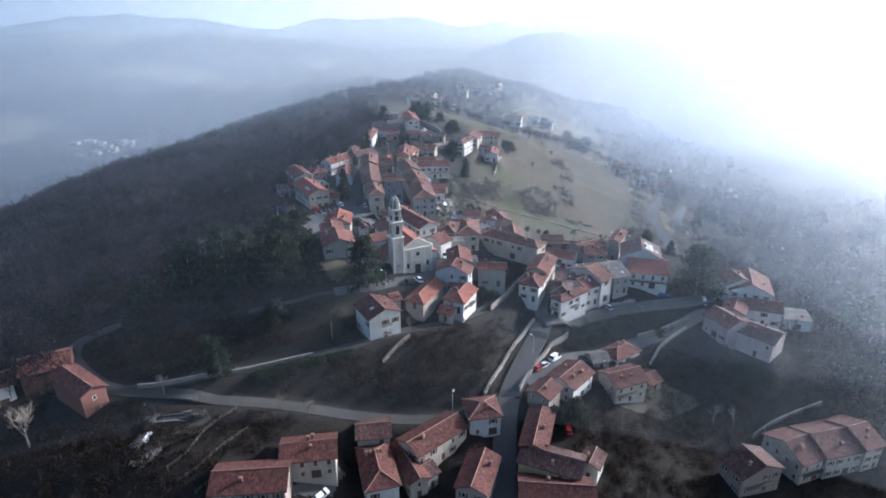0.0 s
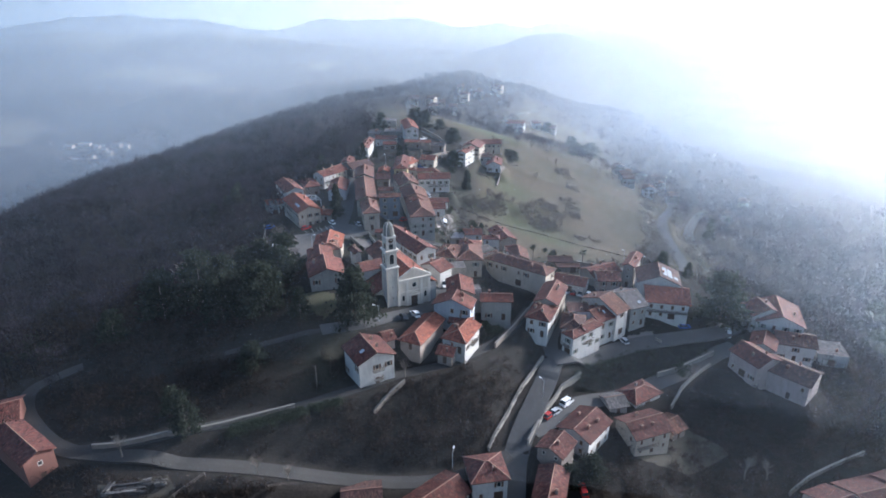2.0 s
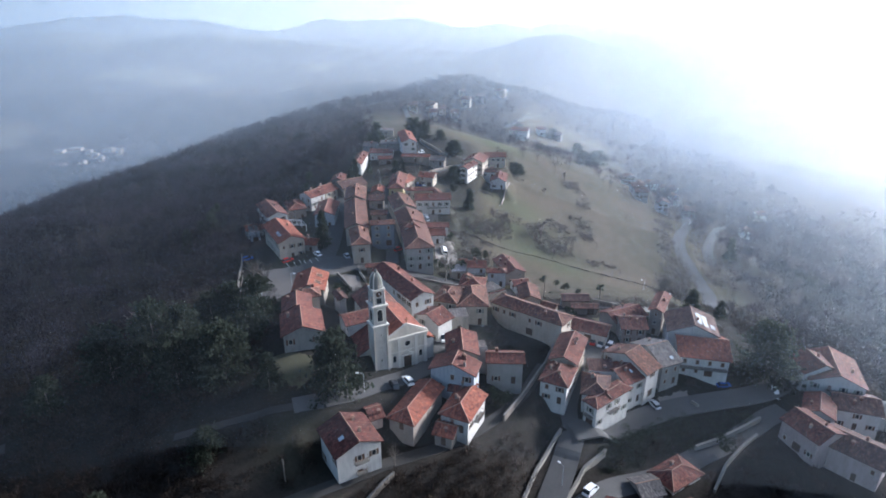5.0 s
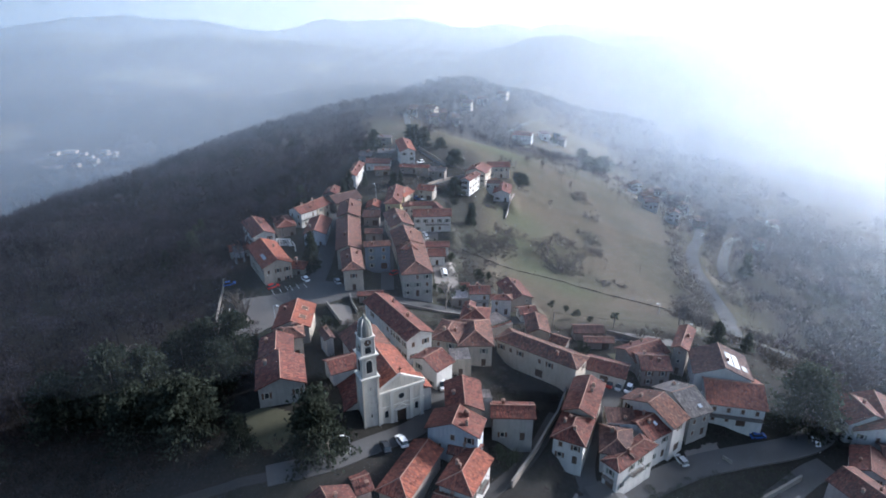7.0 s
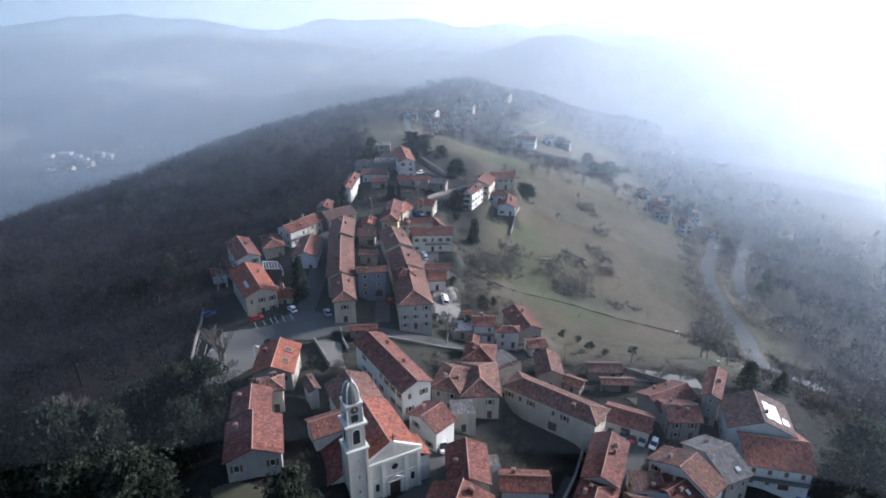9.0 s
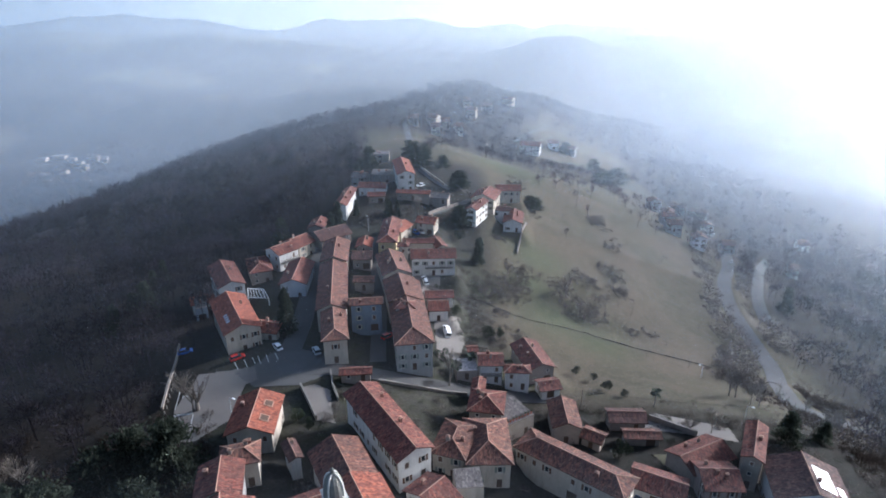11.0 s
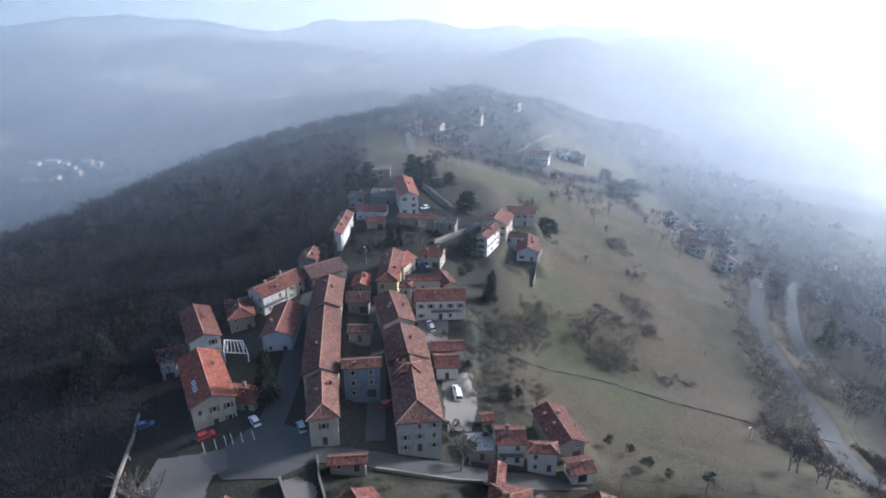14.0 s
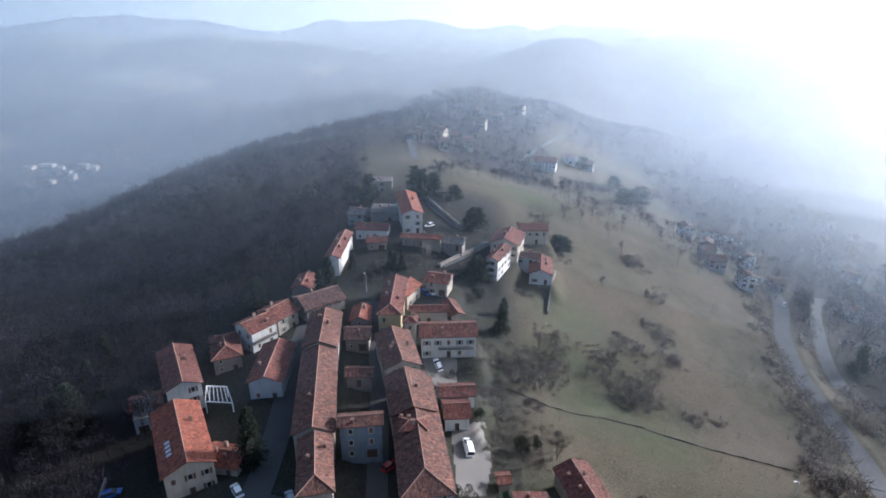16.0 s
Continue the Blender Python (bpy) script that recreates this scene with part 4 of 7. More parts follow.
white_h_home = house("house", -18.6, 149.0, -1.5, 10.7, 10.7, 31, 7.5, "d", "white", "dimmed_red", 388, windows=0.25)
house("house", -14.8, 157.9, -2.5, 3.7, 6.0, 27, 3, "w", "rose", "red", 811)
house("house", -34.4, 179.2, 7.6, 10.6, 11.4, 16, 7, "d", "grey", "red", 868, windows=0.15)
left_b_home = house("house", -38.0, 189.5, 7.6, 8.0, 8.7, 14, 7, "d", "grey", "red", 973, windows=0.25)
house("house", -36.9, 196.6, 7.0, 7.4, 6.0, 16, 6, "h", "cream", "old", 456)
left_c_home = house("house", -40.1, 214.2, 1.7, 10.2, 13.1, 5, 6, "d", "cream", "new", 179)
house("house", -28.8, 201.1, 3.9, 3.0, 6.0, 30, 5, "d", "white", "brown", 854)
house("house", -11.8, 210.6, 3.8, 8.4, 25.0, 33, 7, "d", "white", "red", 341)
crest_home = house("house", -60.4, 261.3, -0.2, 10.5, 22.5, 30, 7, "d", "cream", "new", 362)
house("house", -50.8, 259.4, -3.3, 9.2, 7.0, -11, 3.2, "w", "cream", "new", 12)
house("house", -71.3, 285.7, 0.3, 8.9, 19.3, 30, 8.5, "d", "white", "red", 348)
house("house", -78.0, 280.4, -5.8, 7.6, 7.0, 27, 4, "w", "white", "new", 595)
house("house", -76.7, 276.2, -4.7, 3.6, 8.0, 24, 4.5, "f", "pale", "grey", 412)
house("house", -49.1, 289.7, -0.6, 9.1, 17.9, 3, 5.5, "d", "pale", "red", 100, windows=0.25)
house("house", -65.4, 300.7, -2.7, 8.2, 13.6, 24, 5, "h", "stone", "red", 97)
sq_f_home = house("house", -59.1, 308.3, 0.0, 9.4, 9.0, 52, 6.5, "w", "white", "red", 59)
house("house", -54.9, 316.0, -0.2, 8.7, 10.0, 56, 5.5, "w", "cream", "red", 113)
house("terraced_house", -30.0, 251.9, 1.7, 7.3, 16.0, 12, 7.5, "hd", "cream", "old", 115)
house("terraced_house", -34.8, 276.2, 1.7, 9.3, 32.3, 9, 7.5, "d", "cream", "old", 802)
house("terraced_house", -38.2, 301.0, 2.5, 9.4, 18.5, 6, 7.5, "d", "cream", "old", 603)
grey_h_home = house("house", -22.9, 264.1, 2.6, 9.8, 4.9, 8, 9, "w", "blue", "old", 934)
house("outbuilding", -26.8, 288.2, -2.0, 7.2, 5.0, 1, 3.5, "w", "stone", "old", 386, windows=0.25, chim=0)
house("terraced_house", -29.9, 314.0, 0.3, 6.1, 9.0, 1, 5, "d", "stone", "new", 919)
house("terraced_house", -29.6, 305.5, -1.0, 7.4, 8.0, 1, 4, "w", "stone", "brown", 556)
house("house", -21.4, 322.9, 1.7, 7.6, 24.0, 0, 7, "hd", "yellow", "red", 82)
house("house", -7.6, 338.9, 0.1, 8.4, 8.0, -15, 5, "w", "cream", "new", 130)
house("house", -18.7, 331.8, -0.2, 10.0, 8.0, 66, 5, "w", "cream", "new", 370)
row_m1_home = house("terraced_house", -10.8, 264.6, -0.5, 10.8, 37.7, 9, 8.5, "hd", "grey", "old", 396)
house("terraced_house", -13.5, 276.9, 0.0, 10.5, 15.9, 12, 8.5, "d", "cream", "old", 432)
house("house", -11.8, 264.6, 1.2, 6.3, 4.8, 5, 10.5, "h", "white", "red", 866)
house("terraced_house", -17.8, 294.8, 0.6, 9.9, 17.6, 15, 8, "d", "cream", "old", 954)
court_home = house("house", -4.6, 309.4, -1.9, 16.5, 9.2, 4, 7, "w", "white", "red", 269)
house("house", -15.1, 306.9, 2.6, 4.4, 4.0, 1, 10, "h", "cream", "red", 199)
house("outbuilding", -10.5, 321.3, -1.8, 12.3, 5.0, 3, 4.5, "w", "cream", "red", 59, windows=0.25, chim=0)
house("outbuilding", -3.2, 328.5, -5.4, 5.1, 10.8, 19, 4.5, "d", "cream", "red", 145, windows=0.25, chim=0)
house("outbuilding", -2.3, 282.0, -8.3, 7.0, 7.9, 4, 4, "w", "white", "red", 593, windows=0.25, chim=0)
house("outbuilding", -2.1, 288.8, -7.7, 9.7, 6.0, 4, 4, "w", "white", "red", 502, windows=0.25, chim=0)
house("barn", 8.2, 264.8, -13.7, 3.5, 4.0, 8, 2.5, "w", "stone", "red", 377, windows=0.25, chim=0)
house("house", -43.7, 357.6, 3.9, 5.7, 24.6, -2, 7.5, "d", "white", "red", 156)
house("house", -34.6, 381.3, 1.8, 13.5, 8.0, -5, 4.5, "w", "white", "red", 356)
house("house", -43.4, 402.4, 0.6, 8.3, 9.0, -13, 5, "w", "grey", "grey", 759)
house("house", -21.2, 394.4, 7.3, 8.9, 27.2, 10, 8.5, "d", "white", "new", 164)
house("house", -31.5, 403.2, 2.2, 12.9, 10.0, 1, 5, "f", "stone", "grey", 87)
house("house", -14.9, 370.7, 2.1, 15.9, 5.0, -7, 3.5, "w", "stone", "new", 796)
house("house", -31.6, 368.1, 1.6, 8.2, 6.0, 5, 3.5, "w", "stone", "red", 642)
house("house", -2.9, 371.6, 0.0, 9.1, 7.0, -12, 3, "w", "stone", "grey", 892)
house("house", 13.8, 363.6, -1.5, 5.7, 15.4, -24, 8, "d", "white", "red", 286)
house("house", 18.7, 380.9, -2.3, 11.9, 14.0, -18, 6, "d", "cream", "red", 590)
house("house", 31.0, 400.5, -5.1, 12.9, 9.0, 1, 6.5, "w", "cream", "red", 770)
house("house", 25.9, 378.8, -8.6, 9.5, 6.0, -9, 3.5, "w", "white", "brown", 505)
house("house", 31.3, 373.4, -11.0, 9.4, 16.0, -9, 4.5, "d", "white", "red", 68)
house("house", -39.6, 459.4, -1.6, 10.1, 8.0, 2, 6, "f", "cream", "grey", 423, far=True)
house("house", -51.6, 336.7, -0.8, 7.1, 11.4, -1, 4.5, "d", "stone", "red", 634)
house("house", -44.4, 323.6, 0.2, 13.7, 11.0, 39, 5, "w", "stone", "brown", 559)
house("house", 155.3, 452.4, -51.2, 9.0, 9.0, -6, 6, "d", "white", "brown", 220, far=True)
house("house", 187.7, 514.9, -66.7, 8.2, 9.0, 1, 6, "d", "white", "brown", 726, far=True)
house("house", 211.8, 588.0, -82.1, 16.0, 9.0, -38, 5, "w", "white", "brown", 680, far=True)
house("house", 157.4, 511.1, -55.4, 8.6, 9.0, -18, 5, "d", "grey", "brown", 109, far=True)
house("house", 145.8, 483.7, -48.4, 9.3, 8.0, 1, 5, "w", "grey", "brown", 913, far=True)
house("house", 194.7, 589.1, -77.6, 13.0, 8.0, -22, 5, "w", "white", "brown", 704, far=True)
house("house", 162.4, 557.5, -62.5, 10.5, 9.0, 1, 6, "d", "white", "brown", 101, far=True)
house("house", 223.1, 461.4, -76.0, 6.9, 9.0, -11, 5, "w", "white", "brown", 874, far=True)
house("house", 181.7, 468.2, -62.1, 9.1, 9.0, -9, 5, "w", "grey", "brown", 286, far=True)
house("house", -29.8, 635.0, -12.8, 9.8, 12.0, 2, 6, "w", "cream", "brown", 802, far=True)
house("house", -12.6, 658.7, -16.8, 10.4, 12.0, -24, 6, "w", "cream", "brown", 685, far=True)
house("house", -1.8, 667.3, -21.7, 8.1, 12.0, 2, 6, "w", "cream", "brown", 341, far=True)
house("house", 10.5, 666.7, -26.3, 8.6, 12.0, 2, 6, "w", "white", "brown", 289, far=True)
house("house", 22.2, 809.9, -24.8, 9.1, 12.0, 2, 6, "w", "cream", "brown", 962, far=True)
house("house", 45.3, 813.8, -31.4, 12.2, 12.0, 2, 6, "w", "white", "brown", 829, far=True)
house("house", 77.4, 886.9, -35.2, 14.8, 12.0, -30, 6, "w", "cream", "brown", 906, far=True)
house("house", 79.9, 675.5, -45.8, 19.6, 14.0, -16, 6, "w", "white", "red", 752, far=True)
house("house", 109.6, 722.6, -54.4, 10.8, 12.0, 2, 6, "w", "white", "brown", 628, far=True)
house("house", 128.1, 720.5, -59.9, 10.6, 12.0, -21, 6, "w", "grey", "brown", 332, far=True)
house("house", -10.1, 627.4, -18.6, 8.8, 12.0, 2, 6, "w", "cream", "brown", 14, far=True)
house("house", 25.5, 746.7, -25.1, 11.1, 12.0, -13, 6, "w", "cream", "brown", 862, far=True)
house("house", 30.3, 179.3, -7.1, 7.9, 10.8, -25, 6, "h", "white", "red", 366)
house("house", 34.7, 189.2, -6.0, 8.0, 14.6, -23, 6, "d", "cream", "red", 603)
house("house", 43.1, 186.7, -9.7, 6.9, 6.0, -5, 5, "f", "white", "brown", 987)
terrace_b_home = house("house", 15.5, 227.4, -7.3, 8.8, 8.0, 32, 5, "f", "stone", "grey", 244, windows=0.3, chim=0)
house("house", 10.5, 182.4, -0.4, 2.2, 3.0, 8, 7, "f", "white", "grey", 307, windows=0, chim=0)
house("house", 5.9, 252.7, -11.3, 6.1, 6.0, 6, 3, "f", "stone", "pale", 885, windows=0, chim=0)
house("house", 4.8, 199.0, -0.5, 5.2, 5.0, 7, 5, "f", "cream", "grey", 844, windows=0.4, chim=0)
house("house", -660.5, 1055.7, -160.0, 13.9, 14.0, 2, 5, "w", "stone", "grey", 192, far=True, windows=0, chim=0)
house("house", -643.7, 1071.7, -159.1, 22.9, 12.0, 2, 6, "f", "stone", "grey", 418, far=True, windows=0, chim=0)
house("house", -587.1, 1031.0, -160.1, 11.9, 12.0, 2, 5, "w", "stone", "grey", 99, far=True, windows=0, chim=0)
house("house", -587.2, 1075.4, -160.1, 17.3, 12.0, -10, 5, "w", "stone", "grey", 539, far=True, windows=0, chim=0)
house("house", -568.3, 1012.7, -160.0, 10.0, 12.0, 2, 5, "w", "stone", "grey", 256, far=True, windows=0, chim=0)
house("house", -601.9, 965.5, -160.0, 11.1, 12.0, 2, 5, "w", "stone", "grey", 434, far=True, windows=0, chim=0)
house("house", -581.6, 982.9, -160.0, 9.7, 12.0, 2, 5, "w", "stone", "grey", 213, far=True, windows=0, chim=0)
house("house", -562.6, 1064.0, -160.0, 8.8, 12.0, 2, 5, "w", "stone", "grey", 962, far=True, windows=0, chim=0)
house("house", -615.8, 959.9, -160.1, 7.8, 12.0, 2, 5, "w", "stone", "grey", 150, far=True, windows=0, chim=0)
house("house", -612.0, 1056.1, -160.1, 10.4, 12.0, 2, 5, "w", "stone", "grey", 824, far=True, windows=0, chim=0)
house("house", 535.4, 1795.3, -143.7, 48.8, 25.0, -23, 8, "f", "white", "pale", 937, far=True, windows=0, chim=0)
house("house", 143.5, 465.4, -46.9, 10.3, 10.0, -7, 5, "w", "grey", "brown", 944, far=True)
house("house", 276.5, 541.3, -91.6, 8.8, 10.0, -11, 5, "w", "grey", "brown", 828, far=True)

# ---- the parish church ----
CHURCH_WALL = wall_paint("cream_church_stucco", (0.62, 0.57, 0.49), 0.8, (0.4, 0.37, 0.33), 0.4)
TOWER_WALL = wall_paint("weathered_tower_stucco", (0.52, 0.50, 0.46), 0.7, (0.22, 0.2, 0.18), 0.7)
DOME = rough_paint("tarnished_lead", (0.17, 0.165, 0.15), 0.5, 0.8)


def gable_roof(parent, x0, x1, y0, y1, z, rise, mat, along, seed):
    w, d = x1 - x0, y1 - y0
    r = roof_parts(parent, w, d, along, rise, ROOFS[mat], seed, 0)
    r.matrix_basis = Matrix.Translation(((x0 + x1) / 2, (y0 + y1) / 2, z))
    return r


def shed_roof(parent, p0, p1, q0, q1, mat, seed):
    V, F, U = [], [], []
    slope_into(V, F, U, p0, p1, q0, q1, 0.2, random.Random(seed))
    part("roof", raw_mesh("roof", V, F, [ROOFS[mat]], uv=U), parent)


def arched_window(parent, x, y, z, w, h, ang, label=""):
    """A round-headed dark window with a stone surround, facing -y turned by ang."""
    V, F = [], []
    pts = [(-w / 2, 0), (w / 2, 0)] + [(w / 2 * math.cos(t), h - w / 2 + w / 2 * math.sin(t)) for t in [math.pi * k / 10 for k in range(11)]]
    n = len(pts)
    cx, cz = 0.0, h * 0.45
    outer = [(cx + (a - cx) * 1.28, cz + (b - cz) * 1.16) for a, b in pts]
    V = [(a, -0.08, b) for a, b in outer] + [(a, -0.08, b) for a, b in pts] + [(a, 0.05, b) for a, b in outer]
    F = [(k, (k + 1) % n, n + (k + 1) % n, n + k) for k in range(n)] + [((k + 1) % n, k, 2 * n + k, 2 * n + (k + 1) % n) for k in range(n)]
    m = pose(x, y, z, 0, 0, ang)
    fr = simple("window", V, F, TRIM, parent, m, label)
    V = [(a, -0.03, b) for a, b in pts]
    V.append((cx, -0.03, cz))
    F = [(k, (k + 1) % n, n) for k in range(n)]
    simple("pane", V, F, GLASS, fr)


def build_church():
    ch = new("church")
    ch.matrix_basis = pose(-12.9, 174.5, -4.0, 0, 0, 28)
    tagged(ch, "cream stucco parish church with a pedimented front and tiled roofs", "church")
    W, D, E = 10.6, 17.0, 8.6
    # front wall with its opening for the door, rising into a pediment
    V, F = [], []
    wall_face(V, F, 0, 0, W, 0, -3, 9.4, [(W / 2 - 1.1, W / 2 + 1.1, 0.25, 3.6)], 0.5)
    box_into(V, F, -0.002, W + 0.002, 0.5, 0.9, -3, 9.4)
    k = len(V)
    V += [(-0.1, 0, 9.4), (W + 0.1, 0, 9.4), (W / 2, 0, 12.4), (-0.1, 0.9, 9.4), (W + 0.1, 0.9, 9.4), (W / 2, 0.9, 12.4)]
    F += [(k, k + 1, k + 2), (k + 4, k + 3, k + 5), (k + 1, k + 4, k + 5, k + 2), (k + 3, k, k + 2, k + 5)]
    front = simple("front_wall", V, F, CHURCH_WALL, ch)
    for px in (0.45, 3.0, W - 3.0, W - 0.45):
        V, F = [], []
        box_into(V, F, px - 0.38, px + 0.38, -0.16, -0.004, -0.5, 8.9)
        box_into(V, F, px - 0.46, px + 0.46, -0.24, -0.002, -0.5, 0.9)
        box_into(V, F, px - 0.48, px + 0.48, -0.24, -0.003, 8.4, 8.9)
        simple("pilaster", V, F, TRIM, front)
    for z0, z1, out in ((8.9, 9.45, 0.36), (5.2, 5.42, 0.12)):
        V, F = [], []
        box_into(V, F, -0.2, W + 0.2, -out, -0.006, z0, z1)
        simple("cornice", V, F, TRIM, front)
    for s in (-1, 1):
        V, F = [], []
        tube_into(V, F, (W / 2 + s * (W / 2 + 0.3), 0.3, 9.4), (W / 2, 0.3, 12.5), 0.34, 0.34, 4)
        simple("raking_cornice", V, F, TRIM, front)
    V, F = [], []
    box_into(V, F, W / 2 - 1.1, W / 2 + 1.1, 0.30, 0.42, 0.2, 3.6)
    for s in (-1, 1):
        for z in (0.5, 1.5, 2.5):
            box_into(V, F, W / 2 + s * 0.55 - 0.42, W / 2 + s * 0.55 + 0.42, 0.25, 0.301, z, z + 0.8)
    simple("door", V, F, DOOR, ch, label="tall dark wooden double door")
    V, F = [], []
    for s in (-1, 1):
        box_into(V, F, W / 2 + s * 1.3 - 0.18, W / 2 + s * 1.3 + 0.18, -0.15, -0.004, 0, 3.8)
        tube_into(V, F, (W / 2 + s * 1.75, -0.15, 4.0), (W / 2, -0.15, 5.0), 0.16, 0.16, 4)
    box_into(V, F, W / 2 - 1.8, W / 2 + 1.8, -0.25, -0.006, 3.75, 4.0)
    simple("door_surround", V, F, TRIM, front)
    V, F = [], []
    box_into(V, F, W / 2 - 2.2, W / 2 + 2.2, -1.2, -0.01, -0.6, 0.2)
    simple("step", V, F, CONCRETE, ch)
    arched_window(ch, 1.75, 0, 2.6, 0.8, 1.8, 0)
    arched_window(ch, W - 1.75, 0, 2.6, 0.8, 1.8, 0)
    # round window
    V, F = [], []
    n = 20
    for r in (1.0, 0.7):
        V += [(W / 2 + r * math.cos(2 * math.pi * k / n), -0.12, 7.2 + r * math.sin(2 * math.pi * k / n)) for k in range(n)]
    F = [(k, (k + 1) % n, n + (k + 1) % n, n + k) for k in range(n)]
    ocu = simple("round_window", V, F, TRIM, ch)
    V = [(W / 2 + 0.72 * math.cos(2 * math.pi * k / n), -0.05, 7.2 + 0.72 * math.sin(2 * math.pi * k / n)) for k in range(n)]
    simple("pane", V, [tuple(range(n))], GLASS, ocu)
    # nave
    V, F = [], []
    hole = [(4.0, 5.0, 4.2, 6.6), (9.0, 10.0, 4.2, 6.6)]
    wall_face(V, F, W, 0.9, W, D, -3, E, hole)
    wall_face(V, F, W, D, 0, D, -3, E, [])
    wall_face(V, F, 0, D, 0, 0.9, -3, E, [])
    simple("nave_wall", V, F, CHURCH_WALL, ch)
    for a, b, c, d in hole:
        hang_window(ch, "plain", b - a, d - c, pose(W, 0.9 + (a + b) / 2, (c + d) / 2, 0, 0, 90))
    gable_roof(ch, -0.4, W + 0.4, 0.9, D + 0.3, E, 2.7, "new", "d", 5)
    # lower aisle beside the tower
    V, F = [], []
    wall_face(V, F, -7.5, 3.2, 0, 3.2, -3, 4.6, [])
    wall_face(V, F, -7.5, D - 3, -7.5, 3.2, -3, 4.6, [(2.0, 2.9, 1.6, 3.2), (6.0, 6.9, 1.6, 3.2)])
    k = len(V)
    V += [(-7.5, 3.2, 4.6), (0, 3.2, 4.6), (0, 3.2, 8.0)]
    F.append((k, k + 1, k + 2))
    simple("aisle_wall", V, F, CHURCH_WALL, ch)
    for yy in (D - 3 - 2.45, D - 3 - 6.45):
        hang_window(ch, "plain", 0.9, 1.6, pose(-7.5, yy, 2.4, 0, 0, -90))
    shed_roof(ch, (-8.0, D - 2.6, 4.5), (-8.0, 3.0, 4.5), (-0.05, D - 2.6, 8.2), (-0.05, 3.0, 8.2), "red", 3)
    # transept arm and choir
    V, F = [], []
    wall_face(V, F, -6, D - 5, 0, D - 5, -3, 9.0, [])
    wall_face(V, F, -6, D + 1, -6, D - 5, -3, 9.0, [(2.4, 3.4, 5.5, 7.2)])
    wall_face(V, F, 0, D + 1, -6, D + 1, -3, 9.0, [])
    simple("transept_wall", V, F, WALLS["white"], ch)
    gable_roof(ch, -6.5, 1.0, D - 5.4, D + 1.4, 9.0, 1.7, "red", "w", 8)
    V, F = [], []
    c = [(1.0, D), (W - 0.5, D), (W - 0.5, D + 9), (W / 2, D + 11.5), (1.0, D + 9)]
    for a, b in zip(c, c[1:] + c[:1]):
        wall_face(V, F, *a, *b, -3, 8.8, [])
    simple("choir_wall", V, F, CHURCH_WALL, ch)
    gable_roof(ch, 0.5, W, D + 0.1, D + 11, 8.8, 2.4, "old", "d", 11)
    # side chapel
    V, F = [], []
    for a in ((W, 0.6, W + 2.2, 0.6), (W + 2.2, 0.6, W + 2.2, 6.5), (W + 2.2, 6.5, W, 6.5)):
        wall_face(V, F, *a, -3, 6.6, [])
    simple("chapel_wall", V, F, WALLS["white"], ch)
    shed_roof(ch, (W + 2.5, 0.3, 6.5), (W + 2.5, 6.8, 6.5), (W + 0.02, 0.3, 7.8), (W + 0.02, 6.8, 7.8), "new", 13)
    V, F = [], []
    box_into(V, F, W / 2 - 0.07, W / 2 + 0.07, 0.35, 0.49, 12.4, 14.4)
    box_into(V, F, W / 2 - 0.5, W / 2 + 0.5, 0.351, 0.489, 13.6, 13.75)
    simple("cross", V, F, DOOR, ch, label="dark iron cross")

    # bell tower
    T = 3.3
    tw = new("bell_tower")
    tw.matrix_basis = ch.matrix_basis @ Matrix.Translation((-T - 0.01, -0.3, 0))
    tagged(tw, "weathered stucco bell tower with dark clock and curved lead cap", "tower")
    V, F = [], []
    for a in ((0, 0, T, 0), (T, 0, T, T), (T, T, 0, T), (0, T, 0, 0)):
        wall_face(V, F, *a, -3, 14.0, [(T / 2 - 0.15, T / 2 + 0.15, z, z + 0.7) for z in (4.0, 7.5, 11.0)])
    simple("shaft", V, F, TOWER_WALL, tw)
    for x in (0.02, T - 0.02):
        for y in (0.02, T - 0.02):
            V, F = [], []
            box_into(V, F, x - 0.22, x + 0.22, y - 0.22, y + 0.22, -2.9, 14.0)
            simple("corner_strip", V, F, CHURCH_WALL, tw)
    for z, o in ((14.0, 0.45), (19.3, 0.38), (23.4, 0.25)):
        V, F = [], []
        i = 0.0 if z < 22 else 0.3
        box_into(V, F, i - o, T - i + o, i - o, T - i + o, z, z + 0.28)
        box_into(V, F, i - o * 0.6, T - i + o * 0.6, i - o * 0.6, T - i + o * 0.6, z - 0.22, z + 0.001)
        simple("cornice", V, F, TRIM, tw)
    # belfry with an arch on each side
    V, F = [], []
    q = 0.08
    for a in ((q, q, T - q, q), (T - q, q, T - q, T - q), (T - q, T - q, q, T - q), (q, T - q, q, q)):
        wall_face(V, F, *a, 14.28, 19.08, [(T / 2 - 0.72, T / 2 + 0.57, 15.3, 18.0)], 0.5)
    belfry = simple("belfry", V, F, TOWER_WALL, tw)
    # Dark block added inside, in place of the shade behind the arches.
    V, F = [], []
    box_into(V, F, 0.7, T - 0.7, 0.7, T - 0.7, 14.3, 19.0)
    simple("belfry_core", V, F, DOOR, tw)
    for ang, (x, y) in ((0, (T / 2, q)), (90, (T - q, T / 2)), (-90, (q, T / 2))):
        arched_window(tw, x, y, 15.3, 1.3, 3.0, ang)
    V, F = [], []
    tube_into(V, F, (T / 2, 0.62, 16.0), (T / 2, 0.62, 16.9), 0.5, 0.28, 12)
    simple("bell", V, F, rough_paint("bell_bronze", (0.16, 0.15, 0.10), 0.7, 2, 0.4), tw)
    # clock stage with a curved front gable
    V, F = [], []
